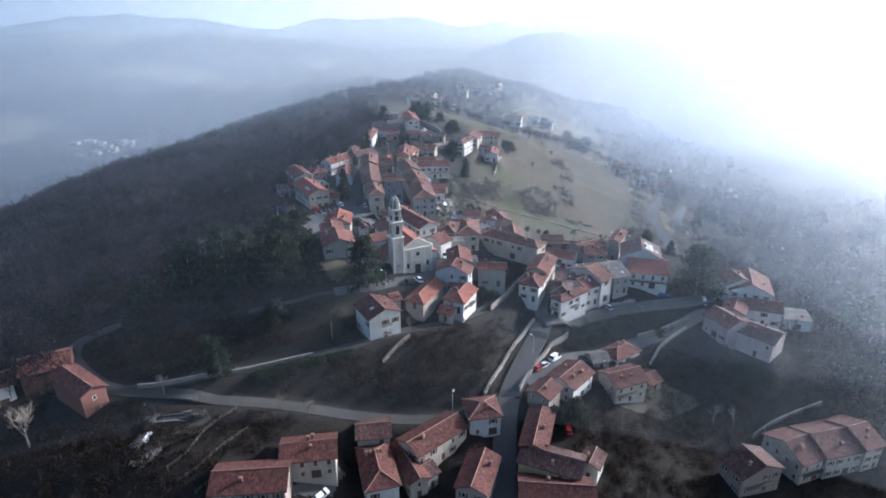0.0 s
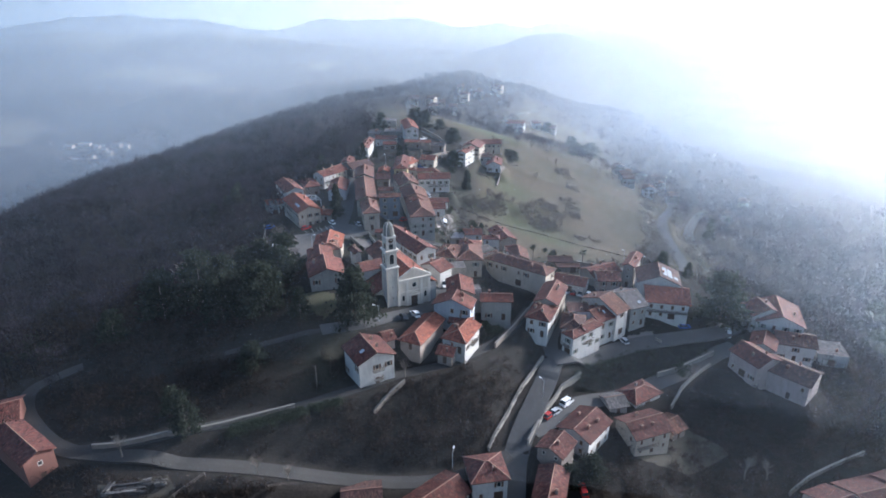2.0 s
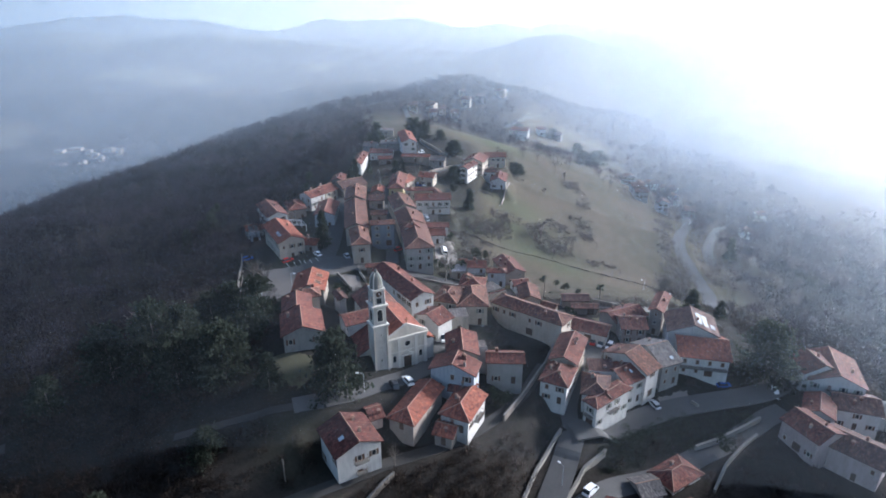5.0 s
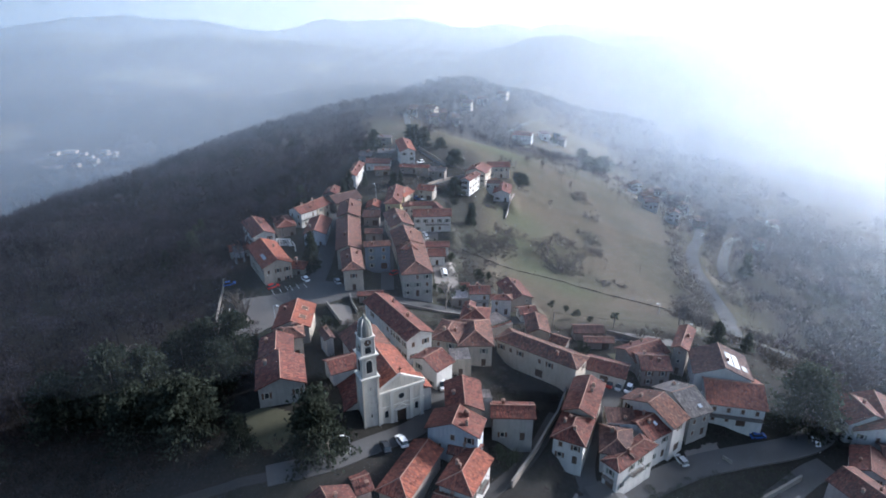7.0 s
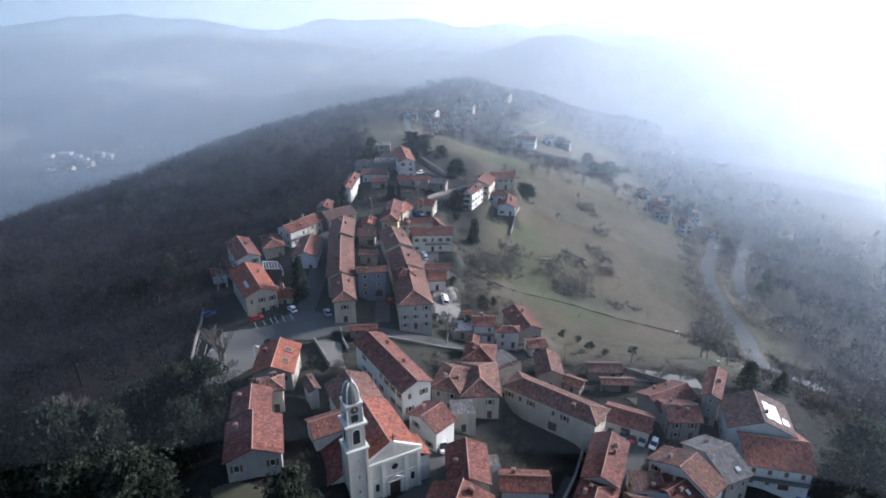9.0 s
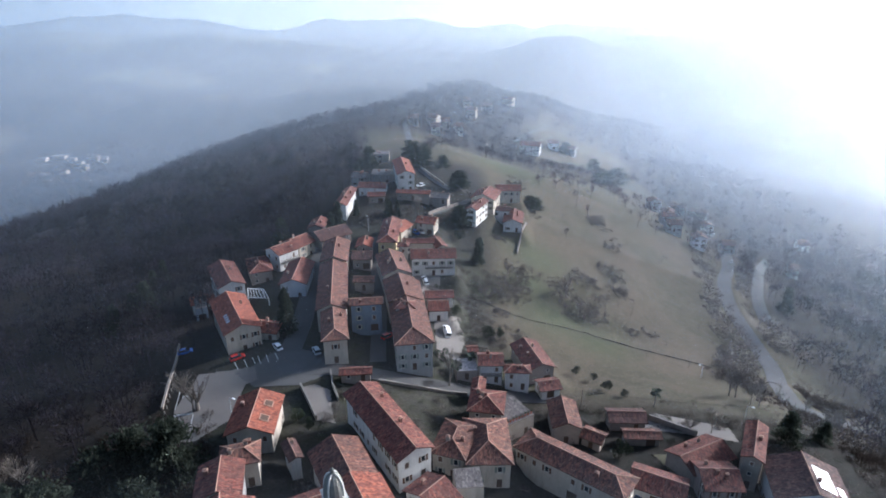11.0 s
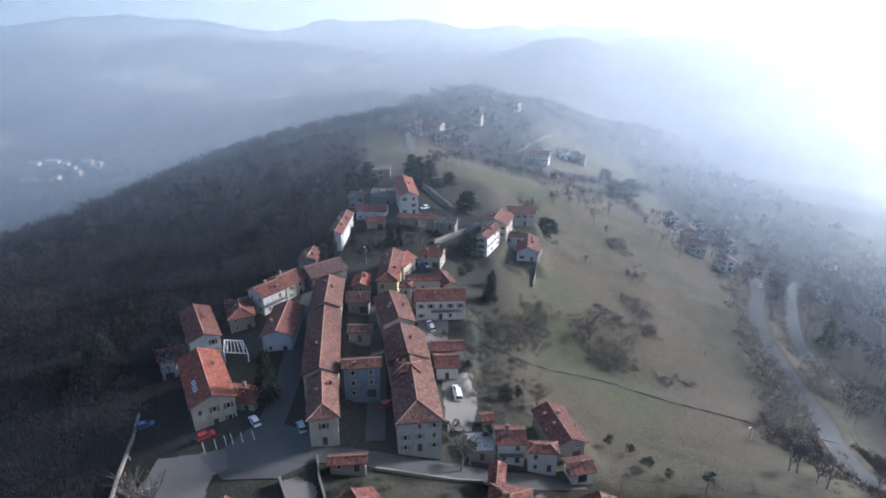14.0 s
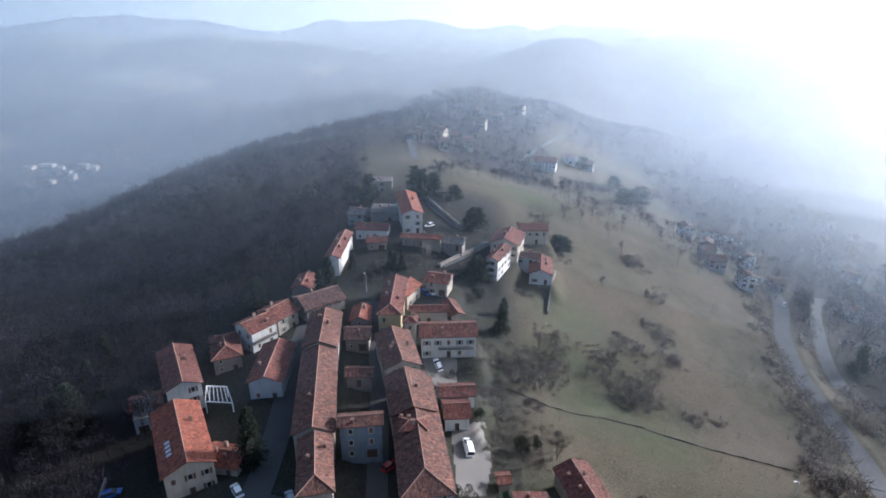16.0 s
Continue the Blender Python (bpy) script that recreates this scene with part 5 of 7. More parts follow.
    box_into(V, F, 0.3, T - 0.3, 0.3, T - 0.3, 19.58, 23.3)
    for k in range(4):
        x = (0.3, T - 0.3)[k % 2]
        y = (0.3, T - 0.3)[k // 2]
        tube_into(V, F, (x, y, 19.5), (x, y, 22.6), 0.28, 0.14, 8)
    clock = simple("clock_stage", V, F, TOWER_WALL, tw)
    for m in (pose(T / 2, 0.29, 22.3), pose(T - 0.29, T / 2, 22.3, 0, 0, 90)):
        V, F = [], []
        tube_into(V, F, (0, 0.02, 0), (0, -0.06, 0), 0.72, 0.72, 20)
        face = simple("clock_face", V, F, DOOR, tw, m, "dark round clock face")
        V, F = [], []
        box_into(V, F, -0.03, 0.03, -0.09, -0.062, 0, 0.5)
        box_into(V, F, 0.0, 0.35, -0.095, -0.063, -0.03, 0.03)
        simple("clock_pointers", V, F, WHITE, face)
    for m in (pose(T / 2, 0.29, 19.8), pose(T - 0.29, T / 2, 19.8, 0, 0, 90), pose(0.29, T / 2, 19.8, 0, 0, -90)):
        V, F = [], []
        box_into(V, F, -0.6, 0.6, -0.05, 0.03, 0.1, 1.5)
        simple("louvre", V, F, GLASS, clock, m)
    V, F = [], []
    prof = ((1.55, 23.68), (1.5, 24.4), (1.42, 25.2), (1.22, 26.1), (0.85, 26.9), (0.4, 27.3), (0.28, 27.6), (0.3, 28.0), (0.1, 28.3))
    n = 16
    for r, z in prof:
        V += [(T / 2 + r * math.cos(2 * math.pi * (k + 0.5) / n), T / 2 + r * math.sin(2 * math.pi * (k + 0.5) / n), z) for k in range(n)]
    F = [(j * n + k, j * n + (k + 1) % n, (j + 1) * n + (k + 1) % n, (j + 1) * n + k) for j in range(len(prof) - 1) for k in range(n)]
    cap = simple("cap", V, F, DOME, tw, label="curved tarnished lead cap")
    V, F = [], []
    for s in range(4):
        t = math.pi / 4 + s * math.pi / 2
        cs, sn = math.cos(t), math.sin(t)
        pts = [(1.58, 23.7), (1.5, 25.2), (1.28, 26.2), (0.9, 27.0), (0.42, 27.4)]
        for (r0, z0), (r1, z1) in zip(pts[:-1], pts[1:]):
            tube_into(V, F, (T / 2 + r0 * cs, T / 2 + r0 * sn, z0), (T / 2 + r1 * cs, T / 2 + r1 * sn, z1), 0.14, 0.12, 5)
    simple("rib", V, F, TRIM, cap)
    V, F = [], []
    tube_into(V, F, (T / 2, T / 2, 28.2), (T / 2, T / 2, 29.6), 0.05, 0.03, 5)
    box_into(V, F, T / 2 - 0.35, T / 2 + 0.35, T / 2 - 0.03, T / 2 + 0.03, 29.0, 29.08)
    simple("finial", V, F, DOOR, cap)
    return ch


build_church()

# ---- trees ----
def bare_tree(seed, height_m, spread, levels=3, kids=5):
    """Trunk, limbs and twigs of a leafless tree, all tapered."""
    rng = random.Random(seed)
    V, F, TV, TF = [], [], [], []

    def grow(p, dirn, length, r, lev):
        q = p + dirn * length
        if lev == 0:
            k = len(TV)
            side = dirn.orthogonal().normalized() * r
            TV.extend([tuple(p - side), tuple(p + side), tuple(q)])
            TF.append((k, k + 1, k + 2))
            return
        tube_into(V, F, p, q, r, r * 0.55, 5 if lev > 1 else 3)
        for i in range(kids if lev > 1 else kids + 2):
            t = rng.uniform(0.45, 1.0)
            base = p.lerp(q, t)
            d = (dirn + Vector((rng.uniform(-1, 1), rng.uniform(-1, 1), rng.uniform(-0.25, 0.6))) * spread).normalized()
            grow(base, d, length * rng.uniform(0.5, 0.8), r * 0.5, lev - 1)

    grow(Vector((0, 0, -0.3)), Vector((rng.uniform(-0.06, 0.06), rng.uniform(-0.06, 0.06), 1)).normalized(), height_m * 0.42, height_m * 0.022, levels)
    return V, F, TV, TF


def forest_template(seed, tall, n_limb, n_twig, width=1.0):
    """A leafless woodland tree: a thin trunk, a few rising limbs and a crown of several rounded lobes of twigs, as triangles."""
    rng = np.random.default_rng(seed)
    tri = []

    def sliver(a, b, r):
        d = b - a
        s = np.cross(d, rng.normal(size=3))
        s = s / max(np.linalg.norm(s), 1e-6) * r
        tri.append((a - s, a + s, b))

    root, top = np.array([0, 0, -1.0]), np.array([rng.normal(0, 0.3), rng.normal(0, 0.3), tall * 0.72])
    sliver(root, top, 0.012 * tall)
    lobes = [(np.array([rng.normal(0, 0.13), rng.normal(0, 0.13), rng.uniform(0.5, 0.8)]) * tall, rng.uniform(0.16, 0.24) * tall) for _ in range(5)]
    for k in range(n_limb):
        sliver(root + (top - root) * rng.uniform(0.3, 0.6), lobes[k % 5][0], 0.006 * tall)
    for k in range(n_twig):
        mid, r = lobes[k % 5]
        d = rng.normal(0, 1, 3)
        d[2] = d[2] if d[2] > -0.3 else -d[2]
        d /= np.linalg.norm(d)
        a = mid + d * r * rng.uniform(0.35, 0.9)
        b = a + (d * 0.7 + rng.normal(0, 0.45, 3) + np.array([0, 0, 0.35])) * tall * 0.085 * width
        sliver(a, b, 0.0085 * tall * width)
    return np.array(tri, np.float32).reshape(-1, 3)


def bush_template(seed, size, n, thin=0.02):
    rng = np.random.default_rng(seed)
    tri = []
    for _ in range(n):
        d = rng.normal(0, 1, 3)
        d[2] = abs(d[2]) * 1.1 + 0.2
        d /= np.linalg.norm(d)
        a = rng.normal(0, 0.25, 3) * size
        a[2] = abs(a[2]) * 0.4 - 0.1
        b = a + d * size * rng.uniform(0.5, 1.0)
        s = np.cross(d, rng.normal(size=3))
        s = s / np.linalg.norm(s) * size * thin
        tri.append((a - s, a + s, b))
    return np.array(tri, np.float32).reshape(-1, 3)


def scatter(name, label, templates, pts, scales, mat, seed):
    """Many small trees or bushes as one mesh of triangles."""
    rng = np.random.default_rng(seed)
    out = []
    pick, spin = rng.integers(0, len(templates), len(pts)), rng.uniform(0, 6.283, len(pts))
    for k, t in enumerate(templates):
        m = pick == k
        if not m.any():
            continue
        c, s = np.cos(spin[m])[:, None], np.sin(spin[m])[:, None]
        sc = scales[m][:, None]
        x = (t[None, :, 0] * c - t[None, :, 1] * s) * sc + pts[m, 0][:, None]
        y = (t[None, :, 0] * s + t[None, :, 1] * c) * sc + pts[m, 1][:, None]
        z = t[None, :, 2] * sc + pts[m, 2][:, None]
        out.append(np.stack([x, y, z], 2).reshape(-1, 3))
    co = np.concatenate(out).astype(np.float32)
    n = len(co)
    me = bpy.data.meshes.new(name)
    me.vertices.add(n)
    me.vertices.foreach_set("co", co.ravel())
    me.loops.add(n)
    me.loops.foreach_set("vertex_index", np.arange(n, dtype=np.int32))
    me.polygons.add(n // 3)
    me.polygons.foreach_set("loop_start", np.arange(0, n, 3, dtype=np.int32))
    me.update(calc_edges=True)
    me.materials.append(mat)
    return tagged(new(name, me), label, name.split("_")[-1], kind="stuff")


def cover_points(x0, x1, y0, y1, n, seed, keep):
    rng = np.random.default_rng(seed)
    x, y = rng.uniform(x0, x1, n), rng.uniform(y0, y1, n)
    k = rng.uniform(0, 1, n) < keep(x, y)
    x, y = x[k], y[k]
    for _, width, p, _z in ROADS:
        ok = np.ones(len(x), bool)
        for a in p[::2]:
            ok &= np.hypot(x - a[0], y - a[1]) > width / 2 + 2.5
        x, y = x[ok], y[ok]
    return np.stack([x, y, height(x, y)], 1)


near_trees = [forest_template(k, 11, 5, 170) for k in range(6)]
far_trees = [forest_template(20 + k, 11, 2, 44, 1.7) for k in range(5)]


def wood_keep(x, y):
    w = wood_cover(x, y)
    return np.where((y < 200) & (x > -95), 0.0, w)


pts = cover_points(-350, -20, 120, 520, 5600, 1, lambda x, y: wood_keep(x, y) * smooth(560, 300, y))
rs = np.random.default_rng(5)
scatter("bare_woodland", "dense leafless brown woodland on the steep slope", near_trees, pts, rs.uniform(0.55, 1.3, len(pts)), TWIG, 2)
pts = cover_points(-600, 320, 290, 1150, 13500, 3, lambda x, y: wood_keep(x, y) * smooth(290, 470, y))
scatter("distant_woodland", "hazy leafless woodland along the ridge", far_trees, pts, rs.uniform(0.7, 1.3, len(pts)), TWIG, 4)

# ---- single trees ----
def leaf_cloud(rng, n, size, place):
    """n small leaf or needle triangles, their middles from place(rng)."""
    tri = np.empty((n, 3, 3), np.float32)
    for k in range(n):
        c, out = place(rng)
        a, b = rng.normal(0, 1, 3), rng.normal(0, 1, 3)
        a = a / np.linalg.norm(a) * size
        b = b / np.linalg.norm(b) * size * 0.6
        tri[k] = (c + out * size * 0.6, c + a * 0.6 - out * size * 0.4, c + b - out * size * 0.4)
    return tri.reshape(-1, 3)


def tri_mesh(name, co, mat):
    n = len(co)
    return raw_mesh(name, [tuple(v) for v in co.tolist()], [(k, k + 1, k + 2) for k in range(0, n, 3)], [mat])


TREES = {}


def conifer_meshes(kind, v):
    key = (kind, v)
    if key in TREES:
        return TREES[key]
    rng = np.random.default_rng(40 + v + (10 if kind == "cedar" else 0))
    tiers = 15 if kind == "spruce" else 11
    boughs = []
    for t in range(tiers):
        z = 0.10 + 0.86 * t / tiers
        r = (1 - z) ** (0.8 if kind == "spruce" else 0.55) * (1.0 if kind == "spruce" else 1.05)
        for j in range(rng.integers(6, 9)):
            an = rng.uniform(0, 6.283)
            rr = r * rng.uniform(0.65, 1.1)
            boughs.append((z + rng.uniform(-0.03, 0.03), an, rr))

    def place(g):
        z, an, rr = boughs[g.integers(len(boughs))]
        u = g.uniform(0.15, 1.0) ** 0.7
        droop = (-0.05 if kind == "spruce" else 0.02) * u
        w = 0.10 * (0.4 + u)
        c = np.array([math.cos(an) * rr * u + g.normal(0, w), math.sin(an) * rr * u + g.normal(0, w), z + droop + g.normal(0, 0.012)])
        out = np.array([math.cos(an), math.sin(an), 0.1])
        return c, out

    co = leaf_cloud(rng, 4200, 0.088, place)
    V, F = [], []
    tube_into(V, F, (0, 0, -0.05), (0, 0, 0.95), 0.028, 0.006, 7)
    for z, an, rr in boughs[::3]:
        tube_into(V, F, (0, 0, z), (math.cos(an) * rr * 0.8, math.sin(an) * rr * 0.8, z), 0.006, 0.002, 3)
    TREES[key] = (raw_mesh("trunk", V, F, [BARK]), tri_mesh("crown", co, NEEDLE))
    return TREES[key]


def conifer(x, y, h, r, kind):
    trunk, crown = conifer_meshes(kind, int(abs(x * 7 + y)) % 3)
    ob = new("conifer_tree")
    ob.matrix_basis = pose(x, y, at(x, y) - 0.1, 0, 0, (x * 37) % 360)
    tagged(ob, "dark green spruce with drooping boughs" if kind == "spruce" else "broad dark green conifer with layered boughs", "tree", "conifers of the village")
    s = Matrix.Diagonal((r, r, h, 1))
    part("trunk", trunk, ob, s)
    part("crown", crown, ob, s)


def evergreen(x, y, h, r):
    key = ("bush", int(abs(x * 3 + y)) % 3)
    if key not in TREES:
        rng = np.random.default_rng(70 + key[1])
        lumps = [(rng.normal(0, 0.4), rng.normal(0, 0.4), rng.uniform(0.3, 0.85), rng.uniform(0.25, 0.5)) for _ in range(9)]

        def place(g):
            a, b, c, q = lumps[g.integers(len(lumps))]
            d = g.normal(0, 1, 3)
            d /= np.linalg.norm(d)
            p = np.array([a + d[0] * q, b + d[1] * q, max(0.02, c + d[2] * q * 0.45)])
            return p, d

        co = leaf_cloud(rng, 1400, 0.085, place)
        V, F = [], []
        tube_into(V, F, (0, 0, -0.1), (0, 0, 0.5), 0.05, 0.02, 6)
        TREES[key] = (raw_mesh("trunk", V, F, [BARK]), tri_mesh("crown", co, LEAF))
    ob = new("evergreen_shrub")
    ob.matrix_basis = pose(x, y, at(x, y) - 0.05, 0, 0, (x * 53) % 360)
    tagged(ob, "rounded dark evergreen garden shrub", "shrub", "evergreen shrubs")
    s = Matrix.Diagonal((r, r, h, 1))
    part("trunk", TREES[key][0], ob, s)
    part("crown", TREES[key][1], ob, s)


def palm(x, y, h):
    rng = random.Random(int(x * 10))
    ob = new("palm_tree")
    ob.matrix_basis = pose(x, y, at(x, y) - 0.1)
    tagged(ob, "fan palm with a shaggy trunk in a garden", "palm")
    V, F = [], []
    for k in range(6):
        tube_into(V, F, (0, 0, h * 0.8 * k / 6), (0, 0, h * 0.8 * (k + 1) / 6), 0.22, 0.17, 8)
    simple("trunk", V, F, BARK, ob)
    V, F = [], []
    for k in range(26):
        an, up = rng.uniform(0, 6.28), rng.uniform(-0.5, 1.1)
        d = Vector((math.cos(an), math.sin(an), up)).normalized()
        a = Vector((0, 0, h * 0.8))
        b = a + d * rng.uniform(0.9, 1.3)
        side = d.cross(Vector((0, 0, 1))).normalized()
        n = len(V)
        V += [tuple(a), tuple(b - side * 0.5 + d * 0.1), tuple(b + d * 0.5 - Vector((0, 0, 0.25))), tuple(b + side * 0.5 + d * 0.1), tuple(b - side * 0.2 + d * 0.45), tuple(b + side * 0.2 + d * 0.45)]
        F += [(n, n + 1, n + 4), (n, n + 4, n + 2), (n, n + 2, n + 5), (n, n + 5, n + 3)]
    simple("crown", V, F, LEAF, ob)


def winter_tree(x, y, h, v):
    key = ("bare", v)
    if key not in TREES:
        V, F, TV, TF = bare_tree(90 + v, 10.0, 0.62 if v else 0.5, 4, 5)
        TREES[key] = (raw_mesh("trunk", V, F, [BARK]), raw_mesh("crown", TV, TF, [BARK]))
    ob = new("bare_tree")
    ob.matrix_basis = pose(x, y, at(x, y) - 0.1, 0, 0, (x * 71) % 360) @ Matrix.Scale(h / 10.0, 4)
    tagged(ob, "leafless grey-barked tree with fine spreading twigs", "tree", "bare trees")
    part("trunk", TREES[key][0], ob)
    part("crown", TREES[key][1], ob)


# ---- street things ----
def lamp_post(x, y, h):
    ob = new("street_lamp")
    ob.matrix_basis = pose(x, y, at(x, y), 0, 0, (x * 31) % 360)
    tagged(ob, "grey steel street lamp with a single arm", "lamp", "street lamps")
    V, F = [], []
    tube_into(V, F, (0, 0, -0.3), (0, 0, h), 0.09, 0.05, 8)
    simple("pole", V, F, STEEL, ob)
    V, F = [], []
    tube_into(V, F, (0, 0, h - 0.05), (1.1, 0, h + 0.25), 0.04, 0.035, 6)
    arm = simple("arm", V, F, STEEL, ob)
    V, F = [], []
    box_into(V, F, 1.0, 1.75, -0.16, 0.16, h + 0.18, h + 0.34)
    simple("lamp_head", V, F, WHITE, ob)


def pole(x, y, h):
    ob = new("utility_pole")
    ob.matrix_basis = pose(x, y, at(x, y), 0, 0, (x * 31) % 360)
    tagged(ob, "weathered wooden utility pole with a crossbar", "pole", "utility poles")
    V, F = [], []
    tube_into(V, F, (0, 0, -0.4), (0, 0, h), 0.15, 0.10, 8)
    simple("post", V, F, BARK, ob)
    V, F = [], []
    box_into(V, F, -0.6, 0.6, -0.05, 0.05, h - 0.5, h - 0.4)
    simple("crossbar", V, F, BARK, ob)


WALL_WORDS = {"retaining_wall": "grey concrete retaining wall beside the road", "stone_wall": "old rubble stone garden wall with coping", "low_wall": "low rendered wall along a yard", "hedge_wall": "dark line of clipped hedge across the meadow", "fence": "weathered wooden post and rail fence"}
ROADWALL = rough_paint("weathered_pale_road_wall", (0.27, 0.25, 0.22), 0.5, 0.6)
HEDGE = rough_paint("brown_hedge", (0.09, 0.078, 0.062), 0.5, 1.0)


def boundary(kind, h, thick, pts):
    """A wall, hedge or fence that follows the ground."""
    p = np.array(pts, float)
    ds = np.concatenate([[0], np.cumsum(np.hypot(*np.diff(p, axis=0).T))])
    n = max(2, int(ds[-1] / (2.0 if kind == "fence" else 1.5)))
    s = np.linspace(0, ds[-1], n + 1)
    x, y = np.interp(s, ds, p[:, 0]), np.interp(s, ds, p[:, 1])
    z = height(x, y)
    for _ in range(3):
        z[1:-1] = 0.25 * z[:-2] + 0.5 * z[1:-1] + 0.25 * z[2:]
    d = np.stack([np.gradient(x), np.gradient(y)], 1)
    d /= np.linalg.norm(d, axis=1)[:, None]
    side = np.stack([d[:, 1], -d[:, 0]], 1)
    if kind == "fence":
        ob = new("fence")
        tagged(ob, WALL_WORDS[kind], "fence")
        for k in range(n + 1):
            V, F = [], []
            box_into(V, F, -0.06, 0.06, -0.06, 0.06, -0.4, h)
            simple("post", V, F, BARK, ob, pose(x[k], y[k], z[k]))
        for k in range(n):
            for hh in (0.5, 0.95):
                V, F = [], []
                tube_into(V, F, (x[k], y[k], z[k] + hh), (x[k + 1], y[k + 1], z[k + 1] + hh), 0.045, 0.045, 5)
                simple("rail", V, F, BARK, ob)
        return
    rng = random.Random(int(p[0, 0] * 10))

    def strip(name, half, lo, hi, mat, parent, rough):
        V, F = [], []
        for k in range(n + 1):
            j = rng.uniform(-rough, rough)
            for f, q in ((-half, lo), (-half, hi + j), (half, hi + j), (half, lo)):
                V.append((x[k] + side[k, 0] * f, y[k] + side[k, 1] * f, z[k] + q))
        for k in range(n):
            a = 4 * k
            F += [(a, a + 4, a + 5, a + 1), (a + 1, a + 5, a + 6, a + 2), (a + 2, a + 6, a + 7, a + 3)]
        F += [(0, 1, 2, 3), (4 * n + 3, 4 * n + 2, 4 * n + 1, 4 * n)]
        return simple(name, V, F, mat, parent)

    if kind == "hedge_wall":
        ob = new("hedge")
        tagged(ob, WALL_WORDS[kind], "hedge")
        strip("body", thick / 2, -0.6, h, HEDGE, ob, 0.2)
        return
    ob = new("wall")
    ob.name = kind
    tagged(ob, WALL_WORDS[kind], "wall")
    strip("body", thick / 2, -1.5, h, WALLS["stone"] if kind == "stone_wall" else ROADWALL, ob, 0.05)
    strip("coping", thick / 2 + 0.06, h + 0.05, h + 0.17, COPING, ob, 0.01)


def inside(px, py, poly):
    hit = np.zeros(px.shape, bool)
    for (x0, y0), (x1, y1) in zip(poly, poly[1:] + poly[:1]):
        c = ((y0 > py) != (y1 > py)) & (px < (x1 - x0) * (py - y0) / (y1 - y0 + 1e-12) + x0)
        hit ^= c
    return hit


def paved(name, mat, poly):
    """A paved place laid over the ground within an outline."""
    xs = [p[0] for p in poly]
    ys = [p[1] for p in poly]
    st = 0.45
    gx, gy = np.meshgrid(np.arange(min(xs), max(xs) + st, st), np.arange(min(ys), max(ys) + st, st))
    ny, nx = gx.shape
    ok = inside(gx[:-1, :-1] + st / 2, gy[:-1, :-1] + st / 2, poly)
    gz = height(gx.ravel(), gy.ravel()) + 0.14
    V = np.stack([gx.ravel(), gy.ravel(), gz], 1)
    j, i = np.nonzero(ok)
    b = j * nx + i
    F = np.stack([b, b + 1, b + nx + 1, b + nx], 1)
    used = np.unique(F)
    remap = np.full(len(V), -1)
    remap[used] = np.arange(len(used))
    ob = mesh_object("pavement", V[used].tolist(), remap[F].tolist(), mat, True)
    tagged(ob, ("pale trodden gravel" if mat is GRAVEL else "short winter grass" if mat is LAWN else "brown trodden earth" if mat is DIRT else "grey worn asphalt") + f" of the {name.replace('_', ' ')}", "pavement", kind="structure")


PAINTS = {"white": (0.75, 0.75, 0.75), "silver": (0.42, 0.43, 0.45), "dark": (0.03, 0.033, 0.04), "red": (0.38, 0.03, 0.025), "blue": (0.03, 0.08, 0.28)}
CAR_PAINT = {}
TYRE = rough_paint("tyre_rubber", (0.02, 0.02, 0.02), 0.7, 3.0)


def loft(V, F, rings):
    k = len(V)
    n = len(rings[0])
    for r in rings:
        V.extend(r)
    for j in range(len(rings) - 1):
        for i in range(n):
            F.append((k + j * n + i, k + j * n + (i + 1) % n, k + (j + 1) * n + (i + 1) % n, k + (j + 1) * n + i))
    F.append(tuple(k + i for i in reversed(range(n))))
    F.append(tuple(k + (len(rings) - 1) * n + i for i in range(n)))


